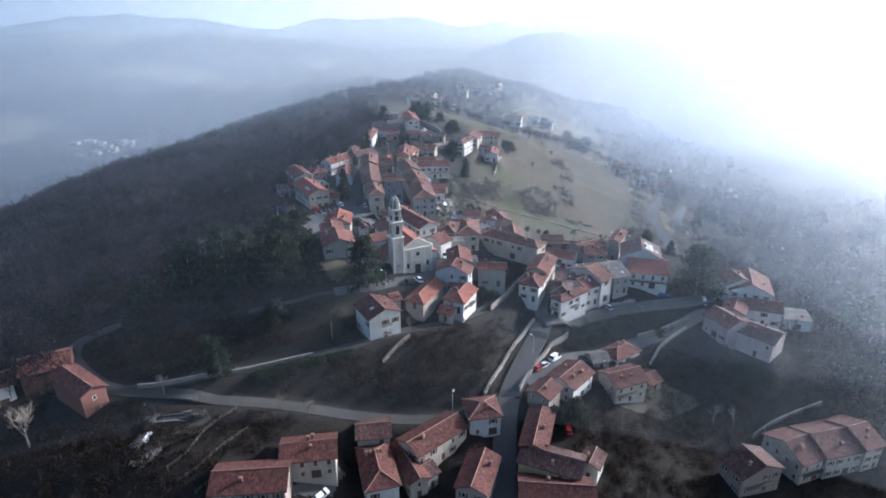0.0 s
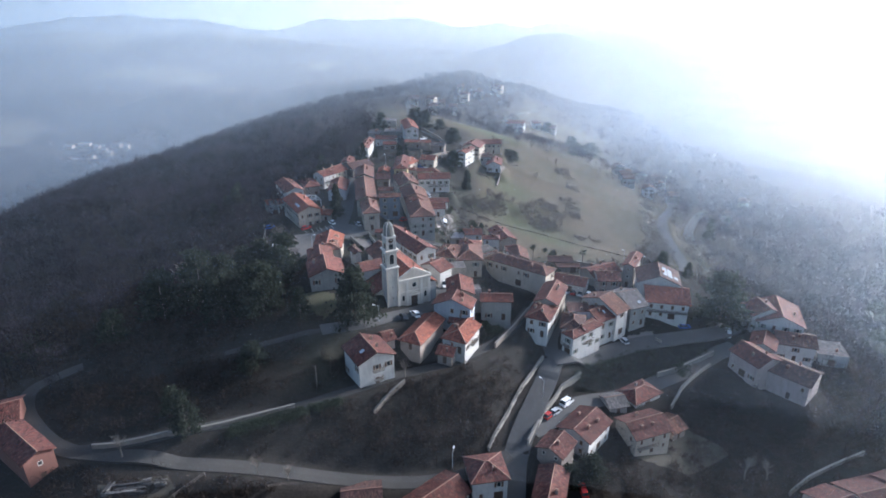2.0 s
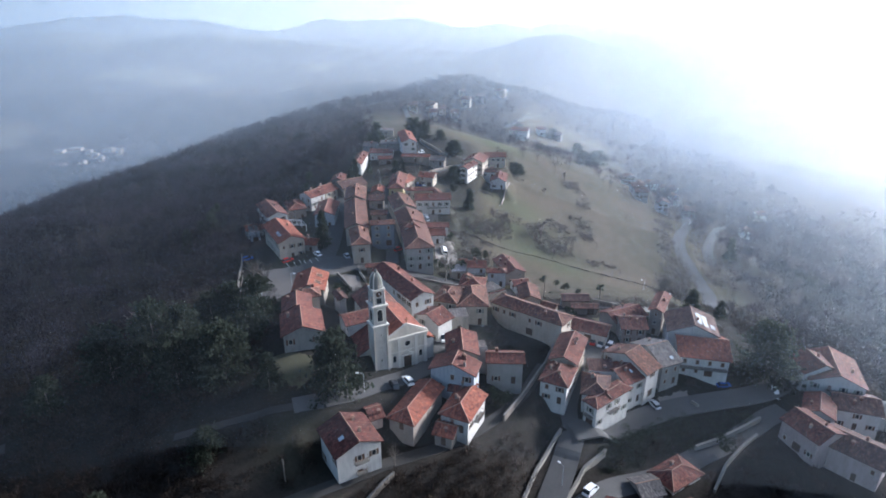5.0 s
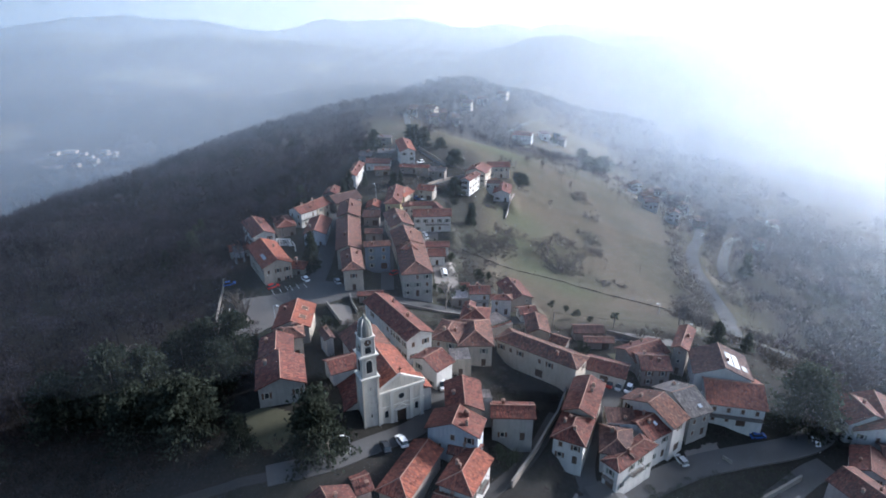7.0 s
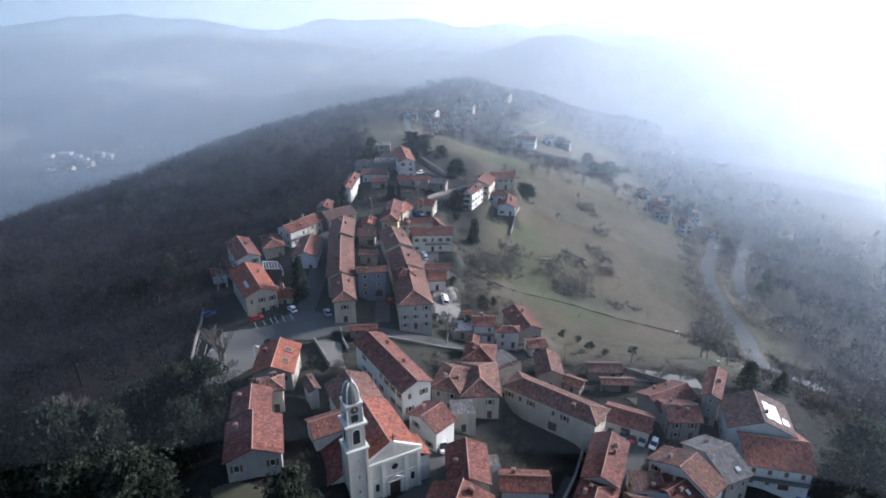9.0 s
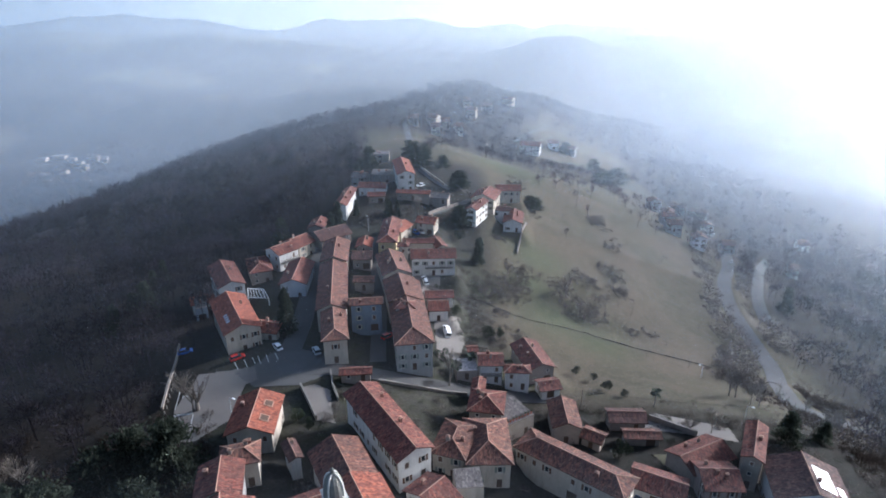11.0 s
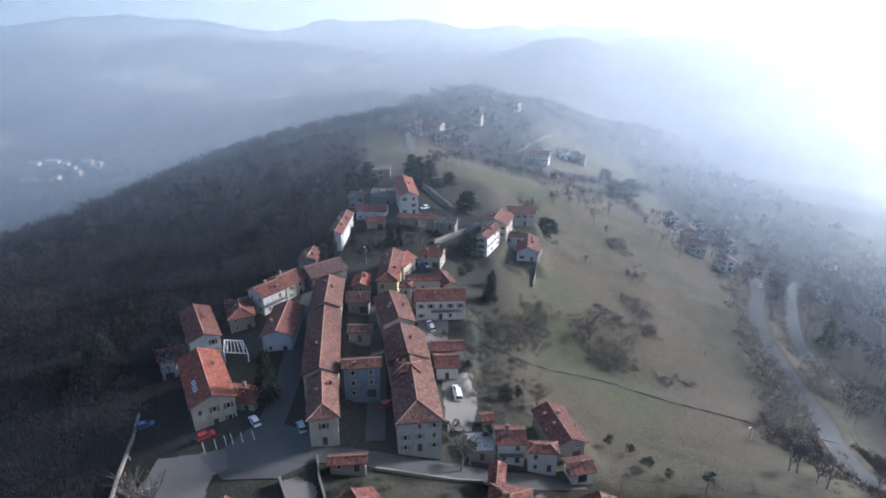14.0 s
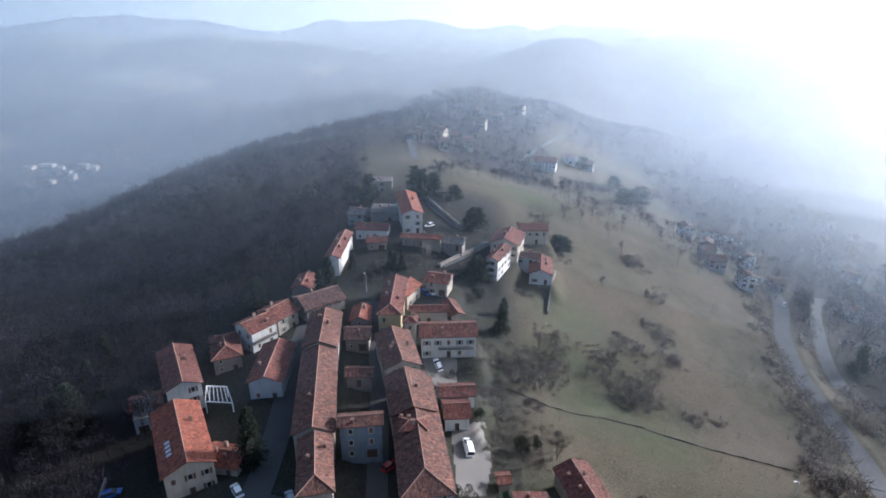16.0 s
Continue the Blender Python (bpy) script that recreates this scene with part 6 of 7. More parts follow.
def car_meshes(colour, kind):
    key = (colour, kind)
    if key in CAR_PAINT:
        return CAR_PAINT[key]
    m, n, l, out = material(colour + "_car_paint")
    finish(n, l, out, PAINTS[colour], 0.25, spec=0.6)
    L, W, H = (4.1, 1.7, 1.45) if kind == "car" else (4.8, 1.85, 1.95)

    def ring(x, half, z0, z1, inset):
        return [(x, -half, z0), (x, half, z0), (x, half, z0 + (z1 - z0) * 0.6), (x, half - inset, z1), (x, -half + inset, z1), (x, -half, z0 + (z1 - z0) * 0.6)]

    V, F = [], []
    hood = 0.82 if kind == "car" else 1.05
    loft(V, F, [ring(-L / 2, W / 2 - 0.1, 0.35, hood * 0.95, 0.08), ring(-L / 2 + 0.3, W / 2, 0.25, hood, 0.06), ring(L / 2 - 0.5, W / 2, 0.25, hood * 0.95, 0.06), ring(L / 2, W / 2 - 0.12, 0.35, hood * 0.75, 0.1)])
    body = raw_mesh("body", V, F, [m])
    V, F = [], []
    x0, x1 = (-L / 2 + 0.25, L / 2 - 1.1) if kind == "car" else (-L / 2 + 0.1, L / 2 - 0.85)
    loft(V, F, [ring(x0, W / 2 - 0.07, hood - 0.03, hood + 0.02, 0.05), ring(x0 + 0.35, W / 2 - 0.1, hood - 0.03, H, 0.16), ring(x1 - 0.65, W / 2 - 0.1, hood - 0.03, H, 0.16), ring(x1 + 0.25, W / 2 - 0.07, hood - 0.03, hood + 0.02, 0.05)])
    cabin = raw_mesh("cabin", V, F, [GLASS])
    V, F = [], []
    box_into(V, F, x0 + 0.33, x1 - 0.63, -W / 2 + 0.22, W / 2 - 0.22, H - 0.02, H + 0.03)
    if kind == "van":
        for s in (-1, 1):
            box_into(V, F, x0 + 0.3, x1 - 1.2, s * (W / 2 - 0.06) - 0.03, s * (W / 2 - 0.06) + 0.03, hood - 0.05, H - 0.15)
    top = raw_mesh("top_panel", V, F, [m])
    V, F = [], []
    tube_into(V, F, (0, -0.11, 0), (0, 0.11, 0), 0.31, 0.31, 12)
    CAR_PAINT[key] = (body, cabin, top, raw_mesh("wheel", V, F, [TYRE]), L, W)
    return CAR_PAINT[key]


def parked(colour, kind, x, y, rot):
    body, cabin, top, wheel, L, W = car_meshes(colour, kind)
    ob = new("parked_van" if kind == "van" else "parked_car")
    c, s = math.cos(radians(rot)), math.sin(radians(rot))
    lift = [at(x + c * a - s * b, y + s * a + c * b) for a, b in ((L / 2, 0), (-L / 2, 0), (0, W / 2), (0, -W / 2))]
    tip = math.degrees(math.atan2(lift[0] - lift[1], L))
    lean = math.degrees(math.atan2(lift[2] - lift[3], W))
    ob.matrix_basis = pose(x, y, sum(lift) / 4 + 0.17, 0, 0, rot) @ pose(0, 0, 0, lean, -tip, 0)
    tagged(ob, f"parked {colour} {'panel van' if kind == 'van' else 'hatchback car'} on the paved ground", kind, "parked vehicles")
    part("body", body, ob)
    part("cabin", cabin, ob, label="dark glazed cabin")
    part("top_panel", top, ob)
    for a in (-L * 0.31, L * 0.31):
        for b in (-W / 2 + 0.1, W / 2 - 0.1):
            part("wheel", wheel, ob, Matrix.Translation((a, b, 0.31)))

# ---- trees, posts, walls, cars and paved places, one by one ----
conifer(-45.0, 258.9, 16.0, 3.5, "spruce")
conifer(-23.5, 162.4, 16.9, 7.1, "cedar")
conifer(-73.7, 182.3, 20.0, 8.0, "cedar")
conifer(-84.2, 178.4, 16.8, 7.6, "cedar")
conifer(-68.9, 187.9, 15.8, 6.3, "cedar")
conifer(-64.7, 197.6, 14.1, 6.3, "cedar")
conifer(-61.3, 202.1, 15.2, 6.1, "cedar")
conifer(-53.2, 202.8, 15.9, 6.4, "cedar")
conifer(-50.1, 167.1, 15.8, 7.9, "cedar")
conifer(-38.5, 162.1, 9.7, 3.9, "spruce")
conifer(-56.6, 170.6, 12.8, 6.4, "cedar")
conifer(-49.4, 182.8, 14.9, 6.0, "cedar")
conifer(-62.7, 169.1, 14.2, 7.1, "cedar")
conifer(93.4, 195.4, 20.0, 10.0, "cedar")
conifer(85.0, 229.7, 10.6, 4.0, "spruce")
conifer(98.0, 235.0, 7.6, 2.9, "spruce")
conifer(12.7, 329.4, 12.2, 3.0, "spruce")
conifer(-23.3, 348.1, 7.7, 1.5, "spruce")
conifer(-20.7, 349.4, 8.3, 1.7, "spruce")
conifer(-38.1, 349.7, 8.1, 1.8, "spruce")
conifer(5.6, 357.5, 9.2, 3.7, "cedar")
conifer(14.2, 339.6, 7.5, 2.2, "spruce")
conifer(4.4, 396.3, 8.0, 4.0, "cedar")
conifer(-20.8, 431.9, 12.8, 4.5, "cedar")
conifer(-13.6, 431.3, 10.5, 4.2, "cedar")
conifer(-56.1, 454.2, 8.1, 2.8, "cedar")
conifer(-48.1, 458.5, 8.0, 2.8, "cedar")
conifer(-49.6, 439.5, 8.4, 3.4, "cedar")
conifer(-64.4, 328.2, 12.6, 4.4, "spruce")
conifer(46.1, 406.8, 8.0, 4.8, "cedar")
conifer(157.2, 647.8, 17.6, 14.1, "cedar")
conifer(138.4, 625.9, 14.5, 11.6, "cedar")
conifer(143.2, 681.0, 13.2, 7.9, "cedar")
conifer(-56.4, 125.9, 12.1, 3.6, "cedar")
conifer(-61.8, 131.3, 8.6, 3.0, "cedar")
conifer(-93.0, 274.7, 16.0, 4.8, "spruce")
conifer(-96.1, 280.7, 11, 3, "spruce")
conifer(-97.5, 275.4, 12.5, 3.6, "spruce")
conifer(-98, 290.5, 14, 3, "spruce")
conifer(-102.3, 271.3, 11, 3.6, "spruce")
conifer(-102.4, 306.2, 12.5, 3, "spruce")
conifer(-42.9, 333.7, 14, 3.6, "spruce")
conifer(-45.3, 330.1, 11, 3, "spruce")
conifer(174.2, 382.4, 16.0, 4.8, "spruce")
conifer(239.2, 309.3, 20.0, 7.0, "cedar")
evergreen(41.4, 221.1, 6.0, 2.4)
evergreen(-0.7, 257.3, 6.0, 2.7)
evergreen(14.4, 278.8, 5.8, 2.6)
evergreen(18.0, 281.6, 4.9, 2.2)
evergreen(5.6, 343.7, 5.9, 2.7)
evergreen(3.3, 282.9, 4.4, 1.8)
evergreen(40.6, 267.7, 3.6, 1.6)
evergreen(45.7, 264.7, 3.5, 1.4)
evergreen(48.6, 257.9, 4.2, 1.7)
evergreen(52.3, 254.7, 3.4, 1.4)
evergreen(47.3, 259.4, 2.7, 1.2)
evergreen(13.0, 172.2, 5.3, 2.1)
evergreen(16.6, 172.1, 4.6, 1.8)
evergreen(14.9, 172.0, 5.4, 2.4)
evergreen(-33.1, 220.1, 4.0, 1.8)
evergreen(-29.3, 215.9, 3.9, 1.8)
evergreen(73.0, 171.8, 6.0, 2.7)
evergreen(187.2, 244.3, 6.0, 3.0)
evergreen(188.8, 237.4, 6.0, 3.0)
evergreen(202.5, 248.4, 5.8, 2.9)
palm(58.9, 248.9, 5.8)
palm(7.5, 255.8, 7.0)
palm(3.3, 247.7, 7.0)
winter_tree(-59.7, 226.8, 13.0, 1)
winter_tree(-93.2, 105.6, 13.0, 2)
winter_tree(1.3, 245.3, 13.0, 0)
winter_tree(49.0, 327.2, 11.3, 3)
winter_tree(23.2, 279.8, 5.1, 3)
winter_tree(27.6, 277.0, 5.9, 1)
winter_tree(25.0, 328.0, 7.6, 0)
winter_tree(59.5, 385.4, 6.4, 0)
winter_tree(53.5, 313.0, 4.7, 0)
winter_tree(88.2, 264.8, 10.5, 3)
winter_tree(93.5, 257.2, 10.9, 4)
winter_tree(91.9, 259.0, 8.7, 2)
winter_tree(112.5, 264.1, 7.6, 0)
winter_tree(112.9, 255.5, 8.6, 1)
winter_tree(118.8, 257.3, 8.0, 4)
winter_tree(61.3, 231.8, 6.6, 4)
winter_tree(67.1, 231.9, 6.3, 2)
winter_tree(73.5, 229.3, 7.3, 2)
winter_tree(97.8, 265.8, 10.0, 1)
winter_tree(90.0, 264.2, 11.8, 0)
winter_tree(66.8, 463.8, 8.0, 2)
winter_tree(80.6, 432.6, 7.5, 1)
winter_tree(-67.8, 119.2, 7.5, 0)
winter_tree(-39.3, 118.6, 5.6, 2)
winter_tree(-32.8, 118.2, 4.9, 2)
winter_tree(79.7, 141.0, 7.7, 1)
winter_tree(85.9, 141.4, 6.3, 1)
winter_tree(-9.4, 148.1, 6.2, 2)
winter_tree(75.3, 170.3, 6.3, 2)
winter_tree(-69.0, 207.5, 7.1, 2)
winter_tree(-87.7, 201.1, 13.0, 0)
winter_tree(-85.5, 203.8, 13.0, 4)
winter_tree(-12.4, 354.0, 11.5, 2)
winter_tree(99.5, 238.5, 7.5, 0)
winter_tree(105.4, 242.2, 8.5, 1)
winter_tree(116.1, 253.2, 9.5, 2)
winter_tree(122.9, 257.6, 8, 3)
winter_tree(131, 263.6, 9, 4)
winter_tree(140.6, 270.6, 7.5, 0)
winter_tree(148.7, 276.1, 8.5, 1)
winter_tree(155.4, 279.2, 9.5, 2)
winter_tree(162, 282.3, 8, 3)
winter_tree(168.5, 284.3, 9, 4)
winter_tree(176.3, 287.7, 7.5, 0)
lamp_post(2.5, 129.1, 5.0)
lamp_post(80.2, 241.0, 5.0)
lamp_post(38.6, 169.9, 6.0)
lamp_post(27.3, 153.2, 7.7)
lamp_post(-47.3, 219.2, 8.0)
lamp_post(-17.4, 163.6, 5.0)
lamp_post(-31.1, 333.9, 5.9)
lamp_post(87.5, 282.6, 5.0)
pole(-56.6, 127.1, 7.3)
pole(-56.3, 126.8, 7.6)
pole(-30.8, 142.1, 6.0)
pole(-20.8, 160.2, 6.8)
pole(37.2, 244.5, 6.2)
pole(-20.4, 367.3, 6.0)
pole(-9.8, 369.7, 6.9)
conifer(6.6, 395.7, 9.7, 5.8, "cedar")
conifer(6.0, 356.3, 9.8, 5.9, "cedar")
conifer(43.3, 406.4, 8.0, 5.6, "cedar")
conifer(-17.2, 428.5, 16.1, 4.8, "cedar")
conifer(-12.5, 431.3, 14.2, 5.0, "cedar")
conifer(-22.6, 450.2, 13.5, 4.7, "cedar")
conifer(-43.0, 436.0, 14.5, 5.1, "cedar")
conifer(-2.7, 431.7, 8.0, 4.8, "cedar")
conifer(-24.8, 350.7, 7.2, 2.2, "spruce")
conifer(121.3, 718.6, 12.6, 7.6, "cedar")
conifer(24.1, 388.0, 5.0, 2.5, "spruce")
conifer(199.4, 255.9, 20.0, 8.0, "cedar")
conifer(237.3, 289.5, 20.0, 8.0, "cedar")
conifer(134.3, 161.9, 10.7, 6.4, "cedar")
conifer(29.9, 129.1, 8.0, 4.0, "cedar")
conifer(35.5, 131.0, 8.0, 4.8, "cedar")
conifer(-46.8, 145.1, 8.0, 4.4, "cedar")
conifer(-125.0, 161.3, 8.9, 4.4, "cedar")
conifer(-114.3, 163.0, 8.8, 4.4, "cedar")
conifer(-93.6, 166.8, 10.7, 4.8, "cedar")
boundary("retaining_wall", 1.3, 0.5, [(11.4, 135.0), (12.9, 138.5), (16.8, 146.0), (22.0, 156.6), (27.6, 165.6), (29.6, 168.4)])
boundary("retaining_wall", 1.4, 0.5, [(21.3, 136.8), (24.0, 142.4), (28.6, 151.5), (33.6, 159.6), (40.0, 164.6)])
boundary("stone_wall", 1.2, 0.4, [(-75.8, 122.2), (-71.6, 122.2), (-65.7, 123.6), (-59.9, 125.5)])
boundary("stone_wall", 1.0, 0.4, [(-60.5, 125.1), (-56.7, 125.8), (-49.8, 128.1), (-41.7, 131.6), (-34.6, 134.9)])
boundary("stone_wall", 1.1, 0.4, [(-16.4, 137.1), (-14.2, 139.9), (-9.4, 145.2)])
boundary("retaining_wall", 1.0, 0.5, [(66.0, 160.3), (70.8, 166.2), (78.0, 172.2), (82.6, 175.2)])
boundary("low_wall", 0.9, 0.3, [(68.0, 183.7), (69.3, 181.8)])
boundary("hedge_wall", 0.3, 0.3, [(8.2, 304.1), (15.5, 304.4), (24.4, 302.7), (32.8, 302.9), (41.6, 304.7), (53.8, 304.8)])
boundary("hedge_wall", 0.3, 0.3, [(53.8, 304.3), (71.4, 300.8), (84.5, 299.4), (99.0, 297.5)])
boundary("stone_wall", 1.6, 0.4, [(53.9, 239.0), (57.4, 235.2), (60.8, 231.8), (62.9, 230.4)])
boundary("stone_wall", 1.2, 0.35, [(31.0, 350.3), (32.9, 358.9), (35.4, 368.8), (37.8, 376.4)])
boundary("stone_wall", 1.4, 0.35, [(-7.6, 356.4), (-2.6, 364.9), (5.4, 375.5)])
boundary("stone_wall", 1.4, 0.35, [(-15.5, 431.2), (-8.6, 412.1), (-1.4, 396.5)])
boundary("stone_wall", 1.3, 0.4, [(-35.5, 233.6), (-32.0, 226.9), (-28.7, 220.0)])
boundary("low_wall", 1.0, 0.3, [(-29.4, 240.8), (-27.8, 234.6), (-25.2, 228.2)])
boundary("stone_wall", 1.7, 0.4, [(15.1, 165.6), (21.9, 176.7), (28.3, 188.1), (33.6, 201.2)])
boundary("stone_wall", 0.7, 0.35, [(-17.0, 239.6), (-8.0, 240.4), (0.5, 241.6), (6.0, 243.0)])
boundary("stone_wall", 1.2, 0.4, [(90.6, 138.2), (97.3, 141.8), (105.9, 145.2), (116.2, 149.2)])
boundary("stone_wall", 0.8, 0.4, [(-68.2, 228.5), (-70.9, 238.1), (-73.2, 248.5), (-76.1, 257.4)])
boundary("fence", 1.1, 0.1, [(-59.6, 99.6), (-57.0, 103.0), (-54.9, 110.2), (-49.4, 115.9)])
boundary("fence", 1.1, 0.1, [(-56.8, 97.5), (-53.7, 99.9), (-50.6, 106.0), (-45.9, 111.7)])
boundary("fence", 1.1, 0.1, [(-52.6, 95.8), (-49.7, 99.1), (-48.9, 101.9)])
boundary("retaining_wall", 1.6, 0.5, [(65.4, 171.8), (71.8, 174.0), (78.6, 177.0), (85.5, 180.1)])
paved("square", GRAVEL, [(-54.6, 215.5), (-48.9, 222.1), (-50.1, 235.8), (-47.6, 237.4), (-49.8, 243.4), (-56.8, 242.3), (-64.4, 241.7), (-64.8, 227.9), (-61.6, 217.2), (-57.0, 215.3)])
paved("square", ASPHALT, [(-47.4, 234.4), (-36.2, 234.5), (-28.8, 240.9), (-31.2, 248.6), (-44.8, 253.0), (-50.4, 243.7), (-54.8, 241.3)])
paved("yard", GRAVEL, [(-35.0, 233.7), (-28.4, 219.7), (-24.2, 218.8), (-26.0, 224.1), (-27.9, 232.4), (-32.1, 235.0)])
paved("parking", ASPHALT, [(38.9, 205.1), (49.1, 201.8), (45.6, 196.1), (41.2, 191.0), (38.0, 186.8), (35.4, 186.2), (42.3, 199.4)])
paved("courtyard", GRAVEL, [(-11.8, 304.4), (-2.5, 308.3), (-1.7, 299.4), (-7.6, 293.5), (-10.7, 299.9)])
paved("courtyard", GRAVEL, [(-3.4, 277.8), (5.3, 284.0), (6.3, 273.1), (4.1, 260.9), (-2.0, 258.6), (-2.7, 267.6)])
paved("forecourt", GRAVEL, [(59.6, 186.1), (68.9, 189.7), (68.6, 185.9), (59.9, 183.3)])
paved("terrace", DIRT, [(50.2, 141.6), (58.4, 147.3), (69.2, 154.8), (76.5, 151.0), (78.9, 148.3), (64.4, 139.8)])
paved("bank", GRAVEL, [(9.2, 165.4), (15.1, 169.8), (13.6, 166.1), (7.1, 160.2)])
paved("yard", DIRT, [(-70.1, 112.8), (-56.5, 115.2), (-53.6, 111.7), (-62.1, 104.6), (-66.2, 103.6)])
paved("yard", ASPHALT, [(-34.3, 101.1), (-24.8, 108.6), (-22.9, 108.9), (-25.0, 101.5), (-33.4, 99.6)])
paved("lay_by", GRAVEL, [(56.8, 243.2), (73.4, 235.1), (72.2, 228.2), (50.4, 233.7)])
paved("garden", LAWN, [(49.3, 222.0), (57.6, 222.0), (54.2, 214.0), (51.3, 215.1)])
paved("garden", LAWN, [(-40.4, 171.8), (-36.7, 173.6), (-30.9, 171.9), (-29.0, 166.2), (-32.6, 162.6), (-37.6, 164.5)])
parked("white", "van", 0.5, 189.3, -77)
parked("silver", "car", -2.8, 196.4, -56)
parked("dark", "car", -5.6, 198.0, 108)
parked("dark", "car", -10.9, 166.6, 111)
parked("white", "car", -7.8, 168.9, 119)
parked("silver", "car", -34.9, 249.7, 117)
parked("red", "car", -55.8, 247.4, 33)
parked("red", "car", -16.7, 261.1, 48)
parked("white", "car", -7.3, 302.3, 116)
parked("white", "van", 0.3, 274.0, 102)
parked("blue", "car", 40.9, 207.0, -111)
parked("silver", "car", 43.7, 205.7, -116)
parked("red", "car", 45.7, 204.8, -116)
parked("silver", "car", 47.7, 203.7, -118)
parked("white", "car", 50.0, 202.8, -120)
parked("blue", "car", 80.0, 191.4, 6)
parked("silver", "car", 57.6, 182.5, 106)
parked("white", "car", 94.2, 190.1, 73)
parked("dark", "car", 102.9, 193.9, 69)
parked("red", "car", 33.6, 127.7, 94)
parked("white", "van", 34.2, 154.3, 46)
parked("silver", "car", 30.4, 149.9, 45)
parked("white", "car", -12.7, 389.0, -140)
parked("white", "car", -46.0, 251.5, 128)
parked("blue", "car", -72.3, 252.8, 20)
parked("white", "car", -27.5, 100.9, 51)
parked("blue", "car", -12.2, 336.4, -54)
parked("white", "car", -9.9, 337.2, -70)
parked("red", "car", 28.3, 148.1, 48)
parked("white", "car", 174.2, 444.6, -122)

# ---- scrub and thickets ----
def away_from_homes(x, y, gap=1.5):
    ok = np.ones(x.shape)
    for hx, hy, r in HOMES:
        ok *= np.hypot(x - hx, y - hy) > r * 0.85 + gap
    ok *= np.hypot(x + 9, y - 183) > 15
    return ok


def clump(x, y, s):
    return 0.5 + 0.5 * np.sin(x / s + 1.7 * np.sin(y / (s * 1.3))) * np.sin(y / (s * 0.9) + 1.1 * np.sin(x / (s * 1.7)))


def scrub_keep(x, y):
    front = smooth(168, 150, y) * (0.25 + 0.75 * clump(x, y, 5.5))
    right = smooth(30, 45, x) * smooth(185, 165, y) * (0.3 + 0.7 * clump(x, y, 6.5))
    left = smooth(-38, -52, x) * smooth(230, 200, y) * (0.3 + 0.7 * clump(x, y, 7.0))
    side = smooth(95, 110, x) * smooth(165, 180, y) * (0.25 + 0.75 * clump(x, y, 7.0))
    bank = (np.hypot((x + 5) / 24, (y - 140) / 13) < 1.0) * 0.95
    k = np.maximum.reduce([front * 0.75, right * 0.8, left * 0.8, side, bank])
    return k * away_from_homes(x, y)


def twig_mound(seed, size, n, thin):
    """A rounded bush of many short fine twigs, close to the ground."""
    rng = np.random.default_rng(seed)
    tri = []
    for _ in range(n):
        d = rng.normal(0, 1, 3)
        d /= np.linalg.norm(d)
        a = d * size * rng.uniform(0.25, 0.95)
        a[2] = abs(a[2]) * 0.8
        b = a + (d * 0.5 + rng.normal(0, 0.5, 3) + np.array([0, 0, 0.5])) * size * 0.42
        s = np.cross(b - a, rng.normal(size=3))
        s = s / np.linalg.norm(s) * size * thin
        tri.append((a - s, a + s, b))
    return np.array(tri, np.float32).reshape(-1, 3)


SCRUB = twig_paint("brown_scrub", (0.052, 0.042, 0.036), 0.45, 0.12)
bushes = [twig_mound(k, 1.25, 54, 0.045) for k in range(5)]
pts = cover_points(-135, 175, 75, 300, 42000, 11, scrub_keep)
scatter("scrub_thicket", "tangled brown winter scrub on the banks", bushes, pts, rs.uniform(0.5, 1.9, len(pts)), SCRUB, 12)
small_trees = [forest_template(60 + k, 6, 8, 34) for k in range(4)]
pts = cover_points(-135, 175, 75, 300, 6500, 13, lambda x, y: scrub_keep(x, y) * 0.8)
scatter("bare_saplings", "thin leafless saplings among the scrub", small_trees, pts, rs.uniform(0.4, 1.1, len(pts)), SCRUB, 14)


fine_bushes = [twig_mound(30 + k, 1.6, 110, 0.024) for k in range(5)]
THICKETS = ((7, 307, 4), (11, 292, 4), (14, 283, 4), (17, 278, 4), (8, 272, 4), (4, 280, 4), (9, 317, 4), (5, 297, 4), (13, 289, 4), (23, 289, 4), (19, 300, 4), (11, 304, 4), (-15, 363, 4), (-19, 359, 4), (-28, 351, 4), (-31, 342, 4), (-20, 354, 4), (-6, 355, 4), (1, 364, 4), (8, 394, 4), (23, 375, 4), (30, 365, 4), (23, 360, 4), (-5, 367, 4), (-25, 342, 4), (-13, 341, 4), (44, 398, 4), (22, 316, 7), (27, 322, 7), (17, 314, 5), (51, 321, 7), (57, 320, 6), (49, 325, 5), (85, 422, 6), (84, 428, 5), (84, 392, 4), (78, 360, 4), (77, 346, 5), (74, 367, 4), (61, 348, 6), (40, 440, 5), (10, 299, 4), (11, 289, 5), (16, 284, 5), (73, 315, 3), (82, 318, 3), (48, 335, 6), (29, 337, 5))
ROADSIDE = ((148, 420, 7), (158, 449, 8), (140, 396, 7), (131, 357, 8), (126, 339, 8), (120, 320, 8), (155, 371, 8), (155, 400, 9), (181, 441, 9), (110, 303, 7), (102, 288, 8), (145, 345, 9), (170, 420, 8), (128, 372, 5))


def thicket_keep(spots):
    def keep(x, y):
        k = np.zeros(x.shape)
        for cx, cy, r in spots:
            k = np.maximum(k, np.exp(-((x - cx) ** 2 + (y - cy) ** 2) / (r * r)))
        return (k > 0.2) * np.minimum(1, 1.8 * k) * away_from_homes(x, y)

    return keep


